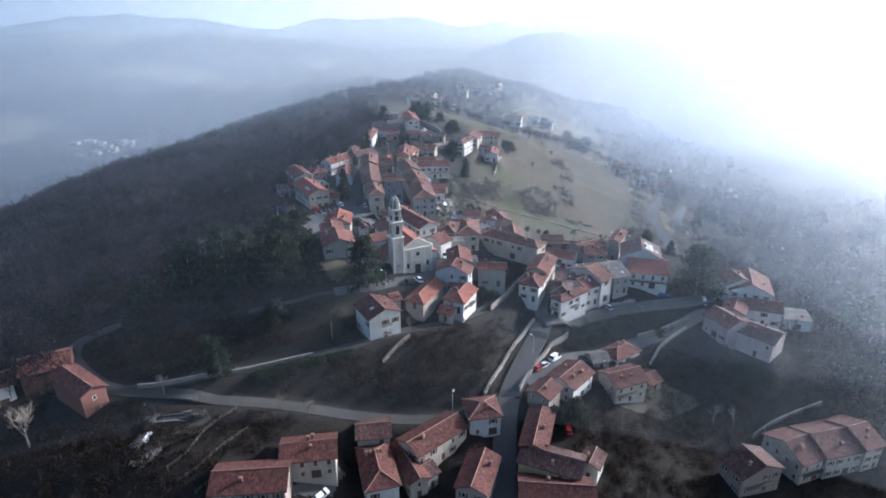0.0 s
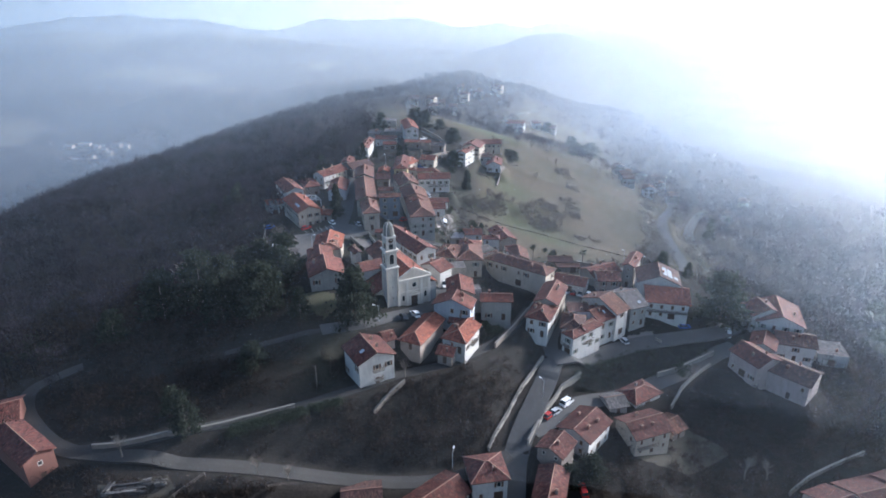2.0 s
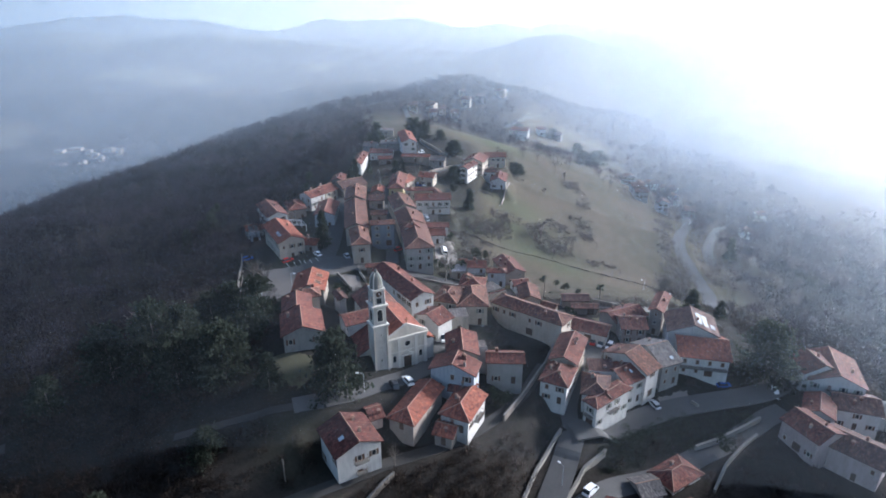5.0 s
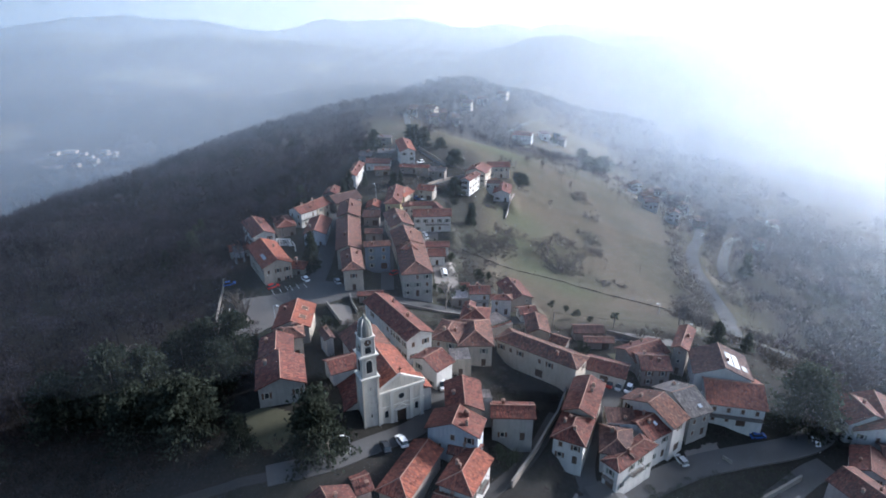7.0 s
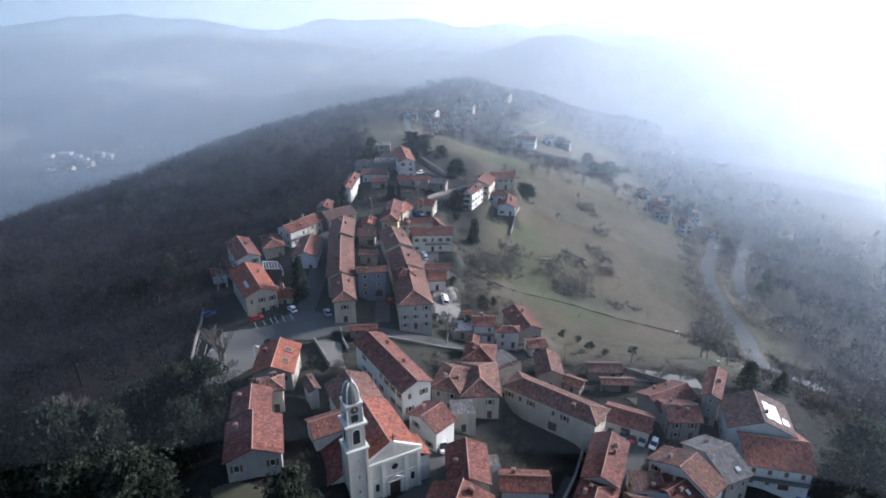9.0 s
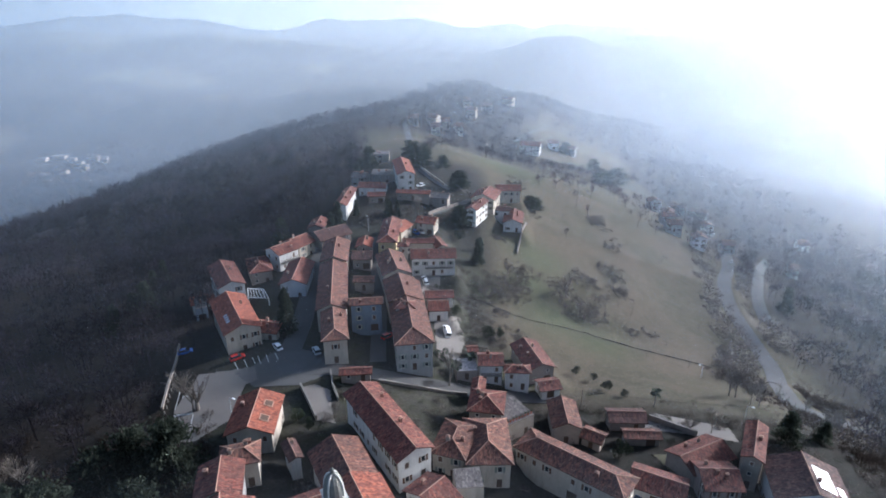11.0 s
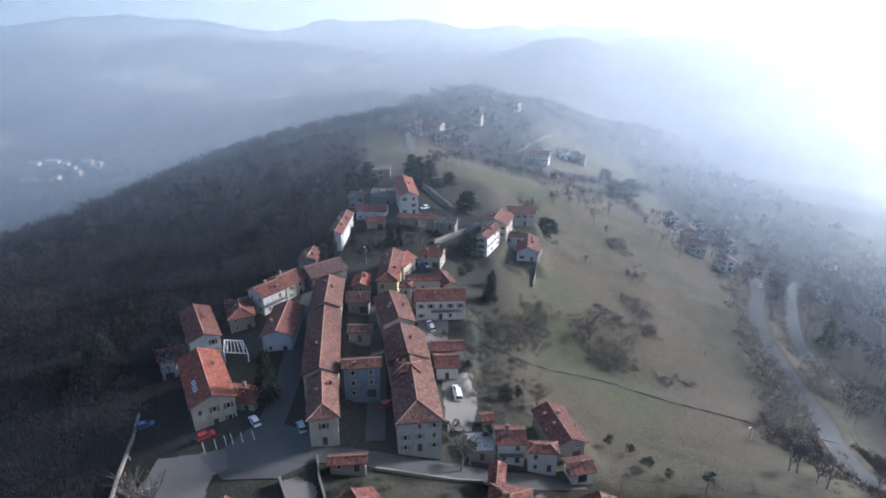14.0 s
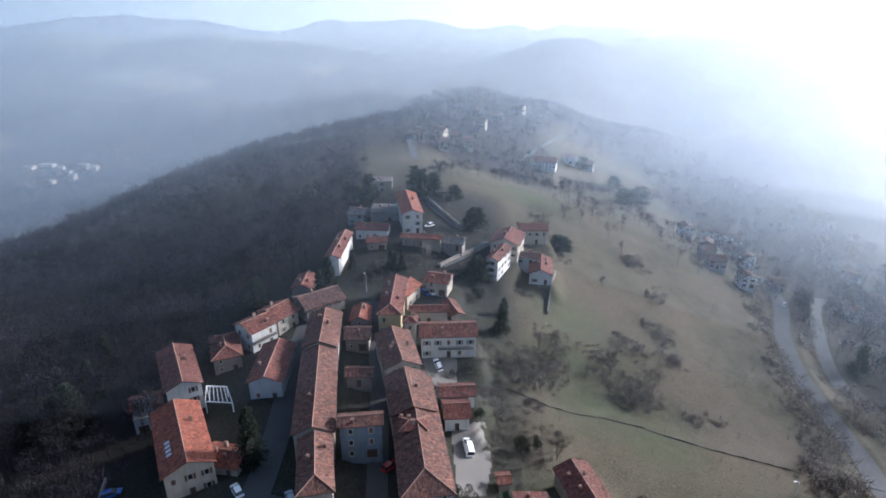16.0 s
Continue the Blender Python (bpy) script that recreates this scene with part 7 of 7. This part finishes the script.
pts = cover_points(-55, 120, 230, 470, 17000, 15, thicket_keep(THICKETS))
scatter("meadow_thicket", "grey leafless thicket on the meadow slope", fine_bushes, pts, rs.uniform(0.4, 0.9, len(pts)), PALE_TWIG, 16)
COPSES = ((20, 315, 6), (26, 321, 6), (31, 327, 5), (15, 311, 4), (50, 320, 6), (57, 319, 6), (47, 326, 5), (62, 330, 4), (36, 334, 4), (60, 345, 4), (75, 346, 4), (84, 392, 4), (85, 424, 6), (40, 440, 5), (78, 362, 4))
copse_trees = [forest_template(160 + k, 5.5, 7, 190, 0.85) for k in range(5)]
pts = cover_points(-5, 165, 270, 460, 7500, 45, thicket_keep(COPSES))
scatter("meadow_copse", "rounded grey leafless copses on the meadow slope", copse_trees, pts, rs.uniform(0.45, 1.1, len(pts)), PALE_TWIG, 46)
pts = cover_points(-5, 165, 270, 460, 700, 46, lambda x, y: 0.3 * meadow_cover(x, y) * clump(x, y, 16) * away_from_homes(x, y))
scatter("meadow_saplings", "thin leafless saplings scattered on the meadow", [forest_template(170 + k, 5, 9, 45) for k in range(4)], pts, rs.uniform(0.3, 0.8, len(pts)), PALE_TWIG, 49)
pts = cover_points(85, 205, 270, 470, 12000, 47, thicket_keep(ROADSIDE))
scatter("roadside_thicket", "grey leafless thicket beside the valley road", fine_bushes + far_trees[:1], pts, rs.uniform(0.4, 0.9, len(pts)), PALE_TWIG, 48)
pts = cover_points(0, 200, 240, 480, 5000, 17, lambda x, y: 0.35 * meadow_cover(x, y) * clump(x, y, 9) * away_from_homes(x, y))
scatter("meadow_tussocks", "dry tussocks scattered over the meadow", [bush_template(80 + k, 0.22, 26) for k in range(3)], pts, rs.uniform(0.5, 1.4, len(pts)), rough_paint("dry_grass", (0.12, 0.10, 0.08), 0.6, 1.0), 18)


def valley_wood(x, y):
    k = smooth(140, 165, x - 0.10 * (y - 300)) * (clump(x, y, 22) > 0.35) * smooth(520, 440, y)
    k = np.maximum(k, smooth(105, 125, x) * smooth(260, 225, y) * 0.9)
    k = np.maximum(k, smooth(40, 60, x) * smooth(430, 470, y) * smooth(560, 500, y) * 0.35 * clump(x, y, 14))
    return k * away_from_homes(x, y, 3)


pts = cover_points(40, 420, 130, 560, 11500, 19, valley_wood)
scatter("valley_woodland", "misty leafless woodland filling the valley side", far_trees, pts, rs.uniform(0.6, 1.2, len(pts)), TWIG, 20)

def garden_keep(x, y):
    k = smooth(150, 165, y) * smooth(330, 300, y) * smooth(-32, -26, x) * smooth(110, 95, x - 0.25 * (y - 200)) * (1 - meadow_cover(x, y))
    return k * clump(x, y, 4.0) * away_from_homes(x, y, 0.0) * 0.8


def leafy(seed, n):
    def place(g):
        d = g.normal(0, 1, 3)
        d /= np.linalg.norm(d)
        return np.array([d[0], d[1], abs(d[2])]) * g.uniform(0.4, 1.0), d

    return leaf_cloud(np.random.default_rng(seed), n, 0.2, place)


pts = cover_points(-35, 110, 150, 335, 6500, 23, garden_keep)
scatter("garden_plants", "small garden shrubs and hedging between the houses", [leafy(k, 60) for k in range(3)], pts[::2], rs.uniform(0.4, 1.1, len(pts[::2])), LEAF, 24)
scatter("bare_garden_shrubs", "leafless garden shrubs between the houses", fine_bushes, pts[1::2], rs.uniform(0.5, 1.3, len(pts[1::2])), PALE_TWIG, 25)


def belt_keep(x, y):
    """A belt of trees across the ridge beyond the meadow."""
    line = np.interp(x, (-10, 5, 27, 57, 80, 116, 144, 177), (480, 500, 523, 600, 612, 640, 655, 680))
    return np.exp(-((y - line) / 9) ** 2) * (x > -20) * (x < 190)


pts = cover_points(-20, 190, 460, 710, 5000, 61, belt_keep)
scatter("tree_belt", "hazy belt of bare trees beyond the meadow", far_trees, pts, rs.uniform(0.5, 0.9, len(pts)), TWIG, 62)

# ---- fittings of single houses ----
def on_slope(home, kind, side, u, v, w, l, mat, name, label="", lift=0.05, thick=0.06):
    """A flat fitting on a roof slope: u along the ridge from the middle, v from ridge (0) to eave (1), w along the ridge, l down the slope."""
    W, D, H, rise = SIZES[home.name]
    half = (W if kind == "d" else D) / 2
    run = math.hypot(half, rise)
    ang = math.degrees(math.atan2(rise, half))
    V, F = [], []
    box_into(V, F, -l / 2, l / 2, -w / 2, w / 2, lift, lift + thick)
    x, z = half * v, H + rise * (1 - v)
    m = pose(side * x, u, z, 0, 0, 0 if side > 0 else 180) if kind == "d" else pose(u, side * x, z, 0, 0, 90 * side)
    return simple(name, V, F, mat, home, m @ pose(0, 0, 0, 0, ang, 0), label)


def sheen(name, col, rough, metal=0.0):
    m, n, l, out = material(name)
    finish(n, l, out, col, rough, metal=metal, spec=0.7)
    return m


PANEL = sheen("solar_panel_glass", (0.30, 0.31, 0.34), 0.22, 0.3)
SKYLIGHT = sheen("skylight_glass", (0.45, 0.48, 0.52), 0.15, 0.2)
for i in range(6):
    for j in range(2):
        on_slope(solar_home, "d", 1, -3.2 + i * 1.08, 0.24 + j * 0.24, 1.0, 1.62, PANEL, "solar_panel", "glinting solar panel")
for i in range(2):
    on_slope(solar_home, "d", 1, -2.7 + i * 1.2, 0.76, 1.0, 1.4, PANEL, "solar_panel", "glinting solar panel")
for i in range(4):
    on_slope(crest_home, "d", -1, -6.0 + i * 1.3, 0.55, 0.7, 1.1, SKYLIGHT, "skylight", "pale skylight")
for u in (-2.6, 2.2):
    on_slope(left_c_home, "d", 1, u, 0.5, 2.0, 2.0, RIDGE, "roof_terrace_rim", lift=0.03, thick=0.10)
    # Flat dark panel on the slope stands in for the terrace's shaded hollow.
    on_slope(left_c_home, "d", 1, u, 0.5, 1.6, 1.6, DOOR, "roof_terrace", "flat dark panel standing for a shaded sunken roof terrace", lift=0.06, thick=0.09)
on_slope(white_h_home, "d", -1, -1.5, 0.45, 1.0, 1.2, SKYLIGHT, "skylight")
on_slope(hotel_b_home, "w", -1, 0.5, 0.4, 0.7, 1.1, SKYLIGHT, "skylight", "pale skylight")
on_slope(hotel_d_home, "w", -1, 1.0, 0.7, 1.0, 1.0, SKYLIGHT, "skylight", "pale skylight")


def balcony(home, face, s0, s1, z, deep=1.1):
    """A slab with a railing on the front (0), right (1) or left (3) wall, from s0 to s1 along it."""
    W, D, H, _ = SIZES[home.name]
    a, b = W / 2 - 0.45, D / 2 - 0.45
    m = {0: pose(0, -b, z), 1: pose(a, 0, z, 0, 0, 90), 3: pose(-a, 0, z, 0, 0, -90)}[face]
    V, F = [], []
    box_into(V, F, s0, s1, -deep, -0.01, -0.14, 0)
    slab = simple("balcony", V, F, CONCRETE, home, m)
    V, F = [], []
    n = max(2, int((s1 - s0) / 0.35))
    for k in range(n + 1):
        x = s0 + 0.03 + (s1 - s0 - 0.06) * k / n
        box_into(V, F, x - 0.02, x + 0.02, -deep + 0.02, -deep + 0.06, 0, 0.95)
    box_into(V, F, s0, s1, -deep, -deep + 0.08, 0.93, 1.0)
    for x in (s0, s1 - 0.05):
        box_into(V, F, x, x + 0.05, -deep + 0.08, -0.01, 0.93, 1.0)
    simple("railing", V, F, SHUTTER, slab, label="dark railing")


balcony(chalet_home, 0, -6.3, 6.3, 3.0, 1.4)
balcony(hotel_a_home, 0, -1.4, 1.4, 3.4)
balcony(hotel_a_home, 1, -2.5, 1.5, 3.4)
balcony(white_h_home, 0, -1.4, 1.6, 4.6)
balcony(white_h_home, 0, -1.0, 1.2, 1.9)
balcony(court_home, 0, -3.0, 7.0, 3.4)
balcony(sq_f_home, 0, -3.5, 3.5, 3.5)
balcony(house_r_home, 1, -2.0, 2.0, 1.6)
balcony(mid_a_home, 0, -2.8, 2.8, 3.0)
balcony(yellow_home, 0, -5.0, 1.0, 3.0)
balcony(villa_home, 0, -5.5, 5.0, 3.2)
balcony(row_r1_home, 0, -3.6, 3.6, 3.6)

# pots along the roof terrace
W, D, H, _ = SIZES[terrace_b_home.name]
for k in range(10):
    V, F = [], []
    tube_into(V, F, (0, 0, 0), (0, 0, 0.4), 0.18, 0.26, 8)
    pot = new("flower_pot")
    pot.matrix_basis = terrace_b_home.matrix_basis @ Matrix.Translation((-W / 2 + 0.5 + (W - 1) * k / 9, -D / 2 + 0.6, H + 0.08))
    tagged(pot, "terracotta pot with a small evergreen on the terrace", "pot", "terrace pots")
    simple("pot", V, F, ROOFS["new"], pot)
    V, F = [], []
    rr = random.Random(k)
    for _ in range(26):
        a = Vector((rr.gauss(0, 0.16), rr.gauss(0, 0.16), 0.45 + abs(rr.gauss(0, 0.3))))
        i = len(V)
        V += [tuple(a), tuple(a + Vector((0.12, rr.uniform(-0.1, 0.1), 0.1))), tuple(a + Vector((rr.uniform(-0.1, 0.1), 0.12, 0.14)))]
        F.append((i, i + 1, i + 2))
    simple("plant", V, F, LEAF, pot)


def pergola(p, q, r, s):
    ob = new("pergola")
    c = [Vector((a, b, at(a, b))) for a, b in (p, q, r, s)]
    tagged(ob, "white timber pergola beside a walled yard", "pergola")
    z = max(v.z for v in c) + 2.6
    for v in c:
        V, F = [], []
        box_into(V, F, v.x - 0.1, v.x + 0.1, v.y - 0.1, v.y + 0.1, v.z - 0.3, z)
        simple("post", V, F, WHITE, ob)
    for a, b in ((0, 1), (3, 2)):
        V, F = [], []
        tube_into(V, F, (c[a].x, c[a].y, z), (c[b].x, c[b].y, z), 0.12, 0.12, 4)
        simple("beam", V, F, WHITE, ob)
    for k in range(7):
        a, b = c[0].lerp(c[1], k / 6), c[3].lerp(c[2], k / 6)
        V, F = [], []
        tube_into(V, F, (a.x, a.y, z + 0.16), (b.x, b.y, z + 0.16), 0.09, 0.09, 4)
        simple("rafter", V, F, WHITE, ob)


ROAD_PAINT = rough_paint("worn_road_paint", (0.5, 0.5, 0.48), 0.7, 1.5)


def stripe(p, q):
    a, b = Vector((*p, at(*p) + 0.17)), Vector((*q, at(*q) + 0.17))
    d = (b - a).normalized()
    s = d.cross(Vector((0, 0, 1))).normalized() * 0.09
    n = max(2, int((b - a).length / 0.8))
    V, F = [], []
    for k in range(n + 1):
        c = a.lerp(b, k / n)
        c.z = at(c.x, c.y) + 0.19
        V += [tuple(c - s), tuple(c + s)]
    F = [(2 * k, 2 * k + 1, 2 * k + 3, 2 * k + 2) for k in range(n)]
    ob = mesh_object("parking_line", V, F, ROAD_PAINT)
    tagged(ob, "worn white parking line on the square", "marking", "parking lines", "structure")


def ivy_bank(line, half):
    rng = np.random.default_rng(int(half * 10))
    p = np.array(line)
    t = rng.uniform(0, len(p) - 1, 260)
    i = t.astype(int)
    f = (t - i)[:, None]
    q = p[i] * (1 - f) + p[np.minimum(i + 1, len(p) - 1)] * f + rng.normal(0, half / 2, (260, 2))
    tm = []
    for k in range(3):
        def place(g):
            d = g.normal(0, 1, 3)
            d /= np.linalg.norm(d)
            return np.array([d[0], d[1], abs(d[2]) * 0.9]) * g.uniform(0.6, 1.0), d
        tm.append(leaf_cloud(np.random.default_rng(k), 130, 0.16, place))
    pts = np.stack([q[:, 0], q[:, 1], height(q[:, 0], q[:, 1])], 1)
    scatter("ivy_bank", "dark evergreen ivy and laurel bank", tm, pts, rng.uniform(0.7, 1.5, len(pts)), LEAF, 3)


CABLE = rough_paint("black_cable", (0.02, 0.02, 0.02), 0.8, 2.0)


def cable(p, q):
    a, b = Vector((p[0], p[1], at(p[0], p[1]) + p[2])), Vector((q[0], q[1], at(q[0], q[1]) + q[2]))
    V, F = [], []
    last = a
    for k in range(1, 11):
        t = k / 10
        c = a.lerp(b, t) - Vector((0, 0, 3.2 * t * (1 - t)))
        tube_into(V, F, last, c, 0.025, 0.025, 4)
        last = c
    ob = new("overhead_cable", raw_mesh("overhead_cable", V, F, [CABLE]))
    tagged(ob, "thin black overhead cable between poles", "cable")




# ---- yard clutter and the square's edge ----
DARK_WOOD = rough_paint("weathered_dark_timber", (0.07, 0.065, 0.065), 0.5, 1.5)
PALE_WOOD = rough_paint("sawn_pale_timber", (0.2, 0.185, 0.175), 0.55, 1.5)
SHEET = rough_paint("white_plastic_sheet", (0.5, 0.51, 0.53), 0.75, 0.8, 0.5)


def timber_stack(x, y, rot, length, width, tall, tone):
    """Planks and beams piled in uneven layers on two bearers."""
    rng = random.Random(int(x * 10))
    ob = new("timber_stack")
    ob.matrix_basis = pose(x, y, at(x, y), 0, 0, rot)
    tagged(ob, "uneven stack of weathered dark planks in the yard" if tone == "dark" else "uneven stack of pale sawn planks in the yard", "timber", "timber stacks of the yard")
    for s in (-0.3, 0.3):
        V, F = [], []
        box_into(V, F, s * length - 0.08, s * length + 0.08, -width / 2, width / 2, -0.3, 0.16)
        simple("bearer", V, F, DARK_WOOD, ob)
    layers = max(2, int(tall / 0.3))
    for k in range(layers):
        for j in range(4):
            if k == layers - 1 and rng.random() < 0.5:
                continue
            V, F = [], []
            half, dx = length / 2 * rng.uniform(0.7, 1.0), rng.uniform(-0.15, 0.15) * length
            w = width / 4
            y0 = -width / 2 + j * w + rng.uniform(0, 0.05)
            z0 = 0.16 + k * 0.3
            box_into(V, F, dx - half, dx + half, y0, y0 + w * 0.88, z0, z0 + rng.uniform(0.2, 0.27))
            simple("plank", V, F, PALE_WOOD if (tone == "pale") != (rng.random() < 0.2) else DARK_WOOD, ob, pose(0, 0, 0, 0, 0, rng.uniform(-3, 3)))


def tarpaulin(x, y, rot, length, tall):
    """A stiff sheet thrown over a heap, with sagging folds."""
    V, F, n, m = [], [], 14, 9
    for i in range(n + 1):
        for j in range(m + 1):
            u, v = i / n * 2 - 1, j / m * 2 - 1
            z = tall * (1 - abs(v) ** 2.2) * (1 - 0.5 * abs(u) ** 4) + 0.10 * math.sin(7 * u + 3 * v) * (1 - abs(v))
            V.append((u * length / 2 + 0.08 * math.sin(9 * v), v * 0.75 + 0.06 * math.sin(6 * u), max(z, -0.05)))
    F = [(i * (m + 1) + j, (i + 1) * (m + 1) + j, (i + 1) * (m + 1) + j + 1, i * (m + 1) + j + 1) for i in range(n) for j in range(m)]
    k = len(V)
    V += [(a, b, c - 0.06) for a, b, c in V]
    F += [tuple(k + q for q in reversed(f)) for f in F[:]]
    ob = mesh_object("tarpaulin", V, F, SHEET, True)
    ob.matrix_basis = pose(x, y, at(x, y), 0, 0, rot)
    tagged(ob, "white plastic sheet thrown over a heap in the yard", "tarpaulin")


def log_heap(x, y, seed, size):
    rng = random.Random(seed)
    ob = new("log_heap")
    ob.matrix_basis = pose(x, y, at(x, y))
    tagged(ob, "loose heap of pale split logs in the yard", "logs")
    for k in range(46):
        r, a = size * math.sqrt(rng.random()), rng.uniform(0, 6.283)
        z = (1 - r / size) * size * 0.35 * rng.random() + 0.1
        d = Vector((rng.uniform(-1, 1), rng.uniform(-1, 1), rng.uniform(-0.3, 0.3))).normalized() * rng.uniform(0.3, 0.6)
        c = Vector((r * math.cos(a), r * math.sin(a), z))
        V, F = [], []
        tube_into(V, F, c - d, c + d, 0.13, 0.11, 5)
        simple("log", V, F, PALE_WOOD if k % 3 else BARK, ob)


def bollard(x, y):
    ob = new("bollard")
    ob.matrix_basis = pose(x, y, at(x, y))
    tagged(ob, "weathered concrete bollard along the edge of the square", "bollard", "bollards of the square")
    V, F = [], []
    tube_into(V, F, Vector((0, 0, -0.4)), Vector((0, 0, 0.95)), 0.16, 0.13, 8)
    simple("post", V, F, COPING, ob)
    V, F = [], []
    tube_into(V, F, Vector((0, 0, 0.95)), Vector((0, 0, 1.08)), 0.17, 0.09, 8)
    simple("cap", V, F, COPING, ob)


def big_pollard(x, y):
    """The old tree of the square: a thick bole and many upright bare limbs."""
    rng = random.Random(8)
    ob = new("pollarded_tree")
    ob.matrix_basis = pose(x, y, at(x, y) - 0.3)
    tagged(ob, "large old bare pollarded tree on the village square", "tree")
    V, F = [], []
    tube_into(V, F, Vector((0, 0, 0)), Vector((0.1, 0, 2.6)), 0.62, 0.48, 9)
    simple("trunk", V, F, BARK, ob)
    TV, TF = [], []
    for k in range(13):
        V, F = [], []
        a, lean = k * 2.4, rng.uniform(0.25, 0.75)
        p = Vector((0.1, 0, 2.3))
        d = Vector((math.cos(a) * lean, math.sin(a) * lean, 1)).normalized()
        r = 0.2
        for s in range(4):
            q = p + d * rng.uniform(1.5, 2.1)
            tube_into(V, F, p, q, r, r * 0.62, 5)
            r *= 0.62
            for _ in range(7):
                c = p.lerp(q, rng.random())
                e = c + (d + Vector((rng.uniform(-1, 1), rng.uniform(-1, 1), rng.uniform(0, 1))) * 0.7).normalized() * rng.uniform(0.7, 1.5)
                tube_into(TV, TF, c, e, 0.035, 0.012, 3)
            p = q
            d = (d + Vector((rng.uniform(-0.3, 0.3), rng.uniform(-0.3, 0.3), 0.15))).normalized()
        simple("limb", V, F, BARK, ob)
    simple("twig_crown", TV, TF, PALE_TWIG, ob)


pergola((-62.0, 277.3), (-55.4, 276.9), (-58.9, 283.1), (-64.0, 283.4))
stripe((-56.2, 246.0), (-54.1, 242.4))
stripe((-53.8, 246.7), (-51.9, 243.4))
stripe((-51.9, 247.7), (-50.1, 244.4))
stripe((-50.6, 248.2), (-48.6, 244.5))
stripe((-48.4, 248.5), (-46.6, 244.9))
stripe((-46.1, 249.1), (-44.3, 245.8))
stripe((-64.9, 232.5), (-60.5, 234.2))
stripe((-63.5, 225.9), (-59.5, 225.9))
ivy_bank([(39.3, 162.8), (45.4, 167.6), (51.8, 170.9), (59.4, 174.2), (66.8, 176.7), (74.4, 179.0), (83.3, 182.0)], 3.2)
ivy_bank([(-47.2, 125.7), (-43.6, 127.9), (-39.3, 129.9), (-34.8, 131.8), (-29.6, 134.5), (-24.2, 137.3)], 1.6)
cable((-20.8, 160.2, 6.6), (-30.8, 142.1, 5.8))
cable((-30.8, 142.1, 5.8), (-56.3, 126.8, 7.2))
cable((37.2, 244.5, 6.0), (80.2, 241.0, 5.0))
timber_stack(-63.4, 111.6, 8, 6.5, 2.2, 1.5, "dark")
timber_stack(-67.1, 111.7, 80, 3.0, 1.2, 1.3, "pale")
timber_stack(-60.1, 113.3, 20, 1.8, 1.4, 1.2, "pale")
timber_stack(-57.4, 113.3, 10, 2.4, 1.3, 1.0, "pale")
timber_stack(-68.2, 105.5, 84, 4.5, 2.0, 1.3, "dark")
timber_stack(-63.6, 103.6, 30, 2.5, 1.0, 0.7, "pale")
tarpaulin(-67.1, 107.1, 80, 3.2, 1.0)
log_heap(-65.7, 101.3, 5, 2.4)
log_heap(-64.4, 102.9, 6, 1.4)
bollard(-70.9, 242.5)
bollard(-69.5, 237.8)
bollard(-69.1, 235.8)
bollard(-68.5, 233.4)
bollard(-68.1, 231.5)
bollard(-67.3, 229.0)
bollard(-66.7, 226.6)
bollard(-66.0, 224.2)
bollard(-65.2, 221.7)
bollard(-64.5, 219.3)
stripe((-66.8, 236.1), (-64.8, 228.0))
stripe((-59.3, 225.5), (-58.1, 221.2))
stripe((-65.1, 233.0), (-63.2, 232.9))
stripe((-64.1, 225.6), (-60.0, 225.6))
big_pollard(-58.8, 227.1)
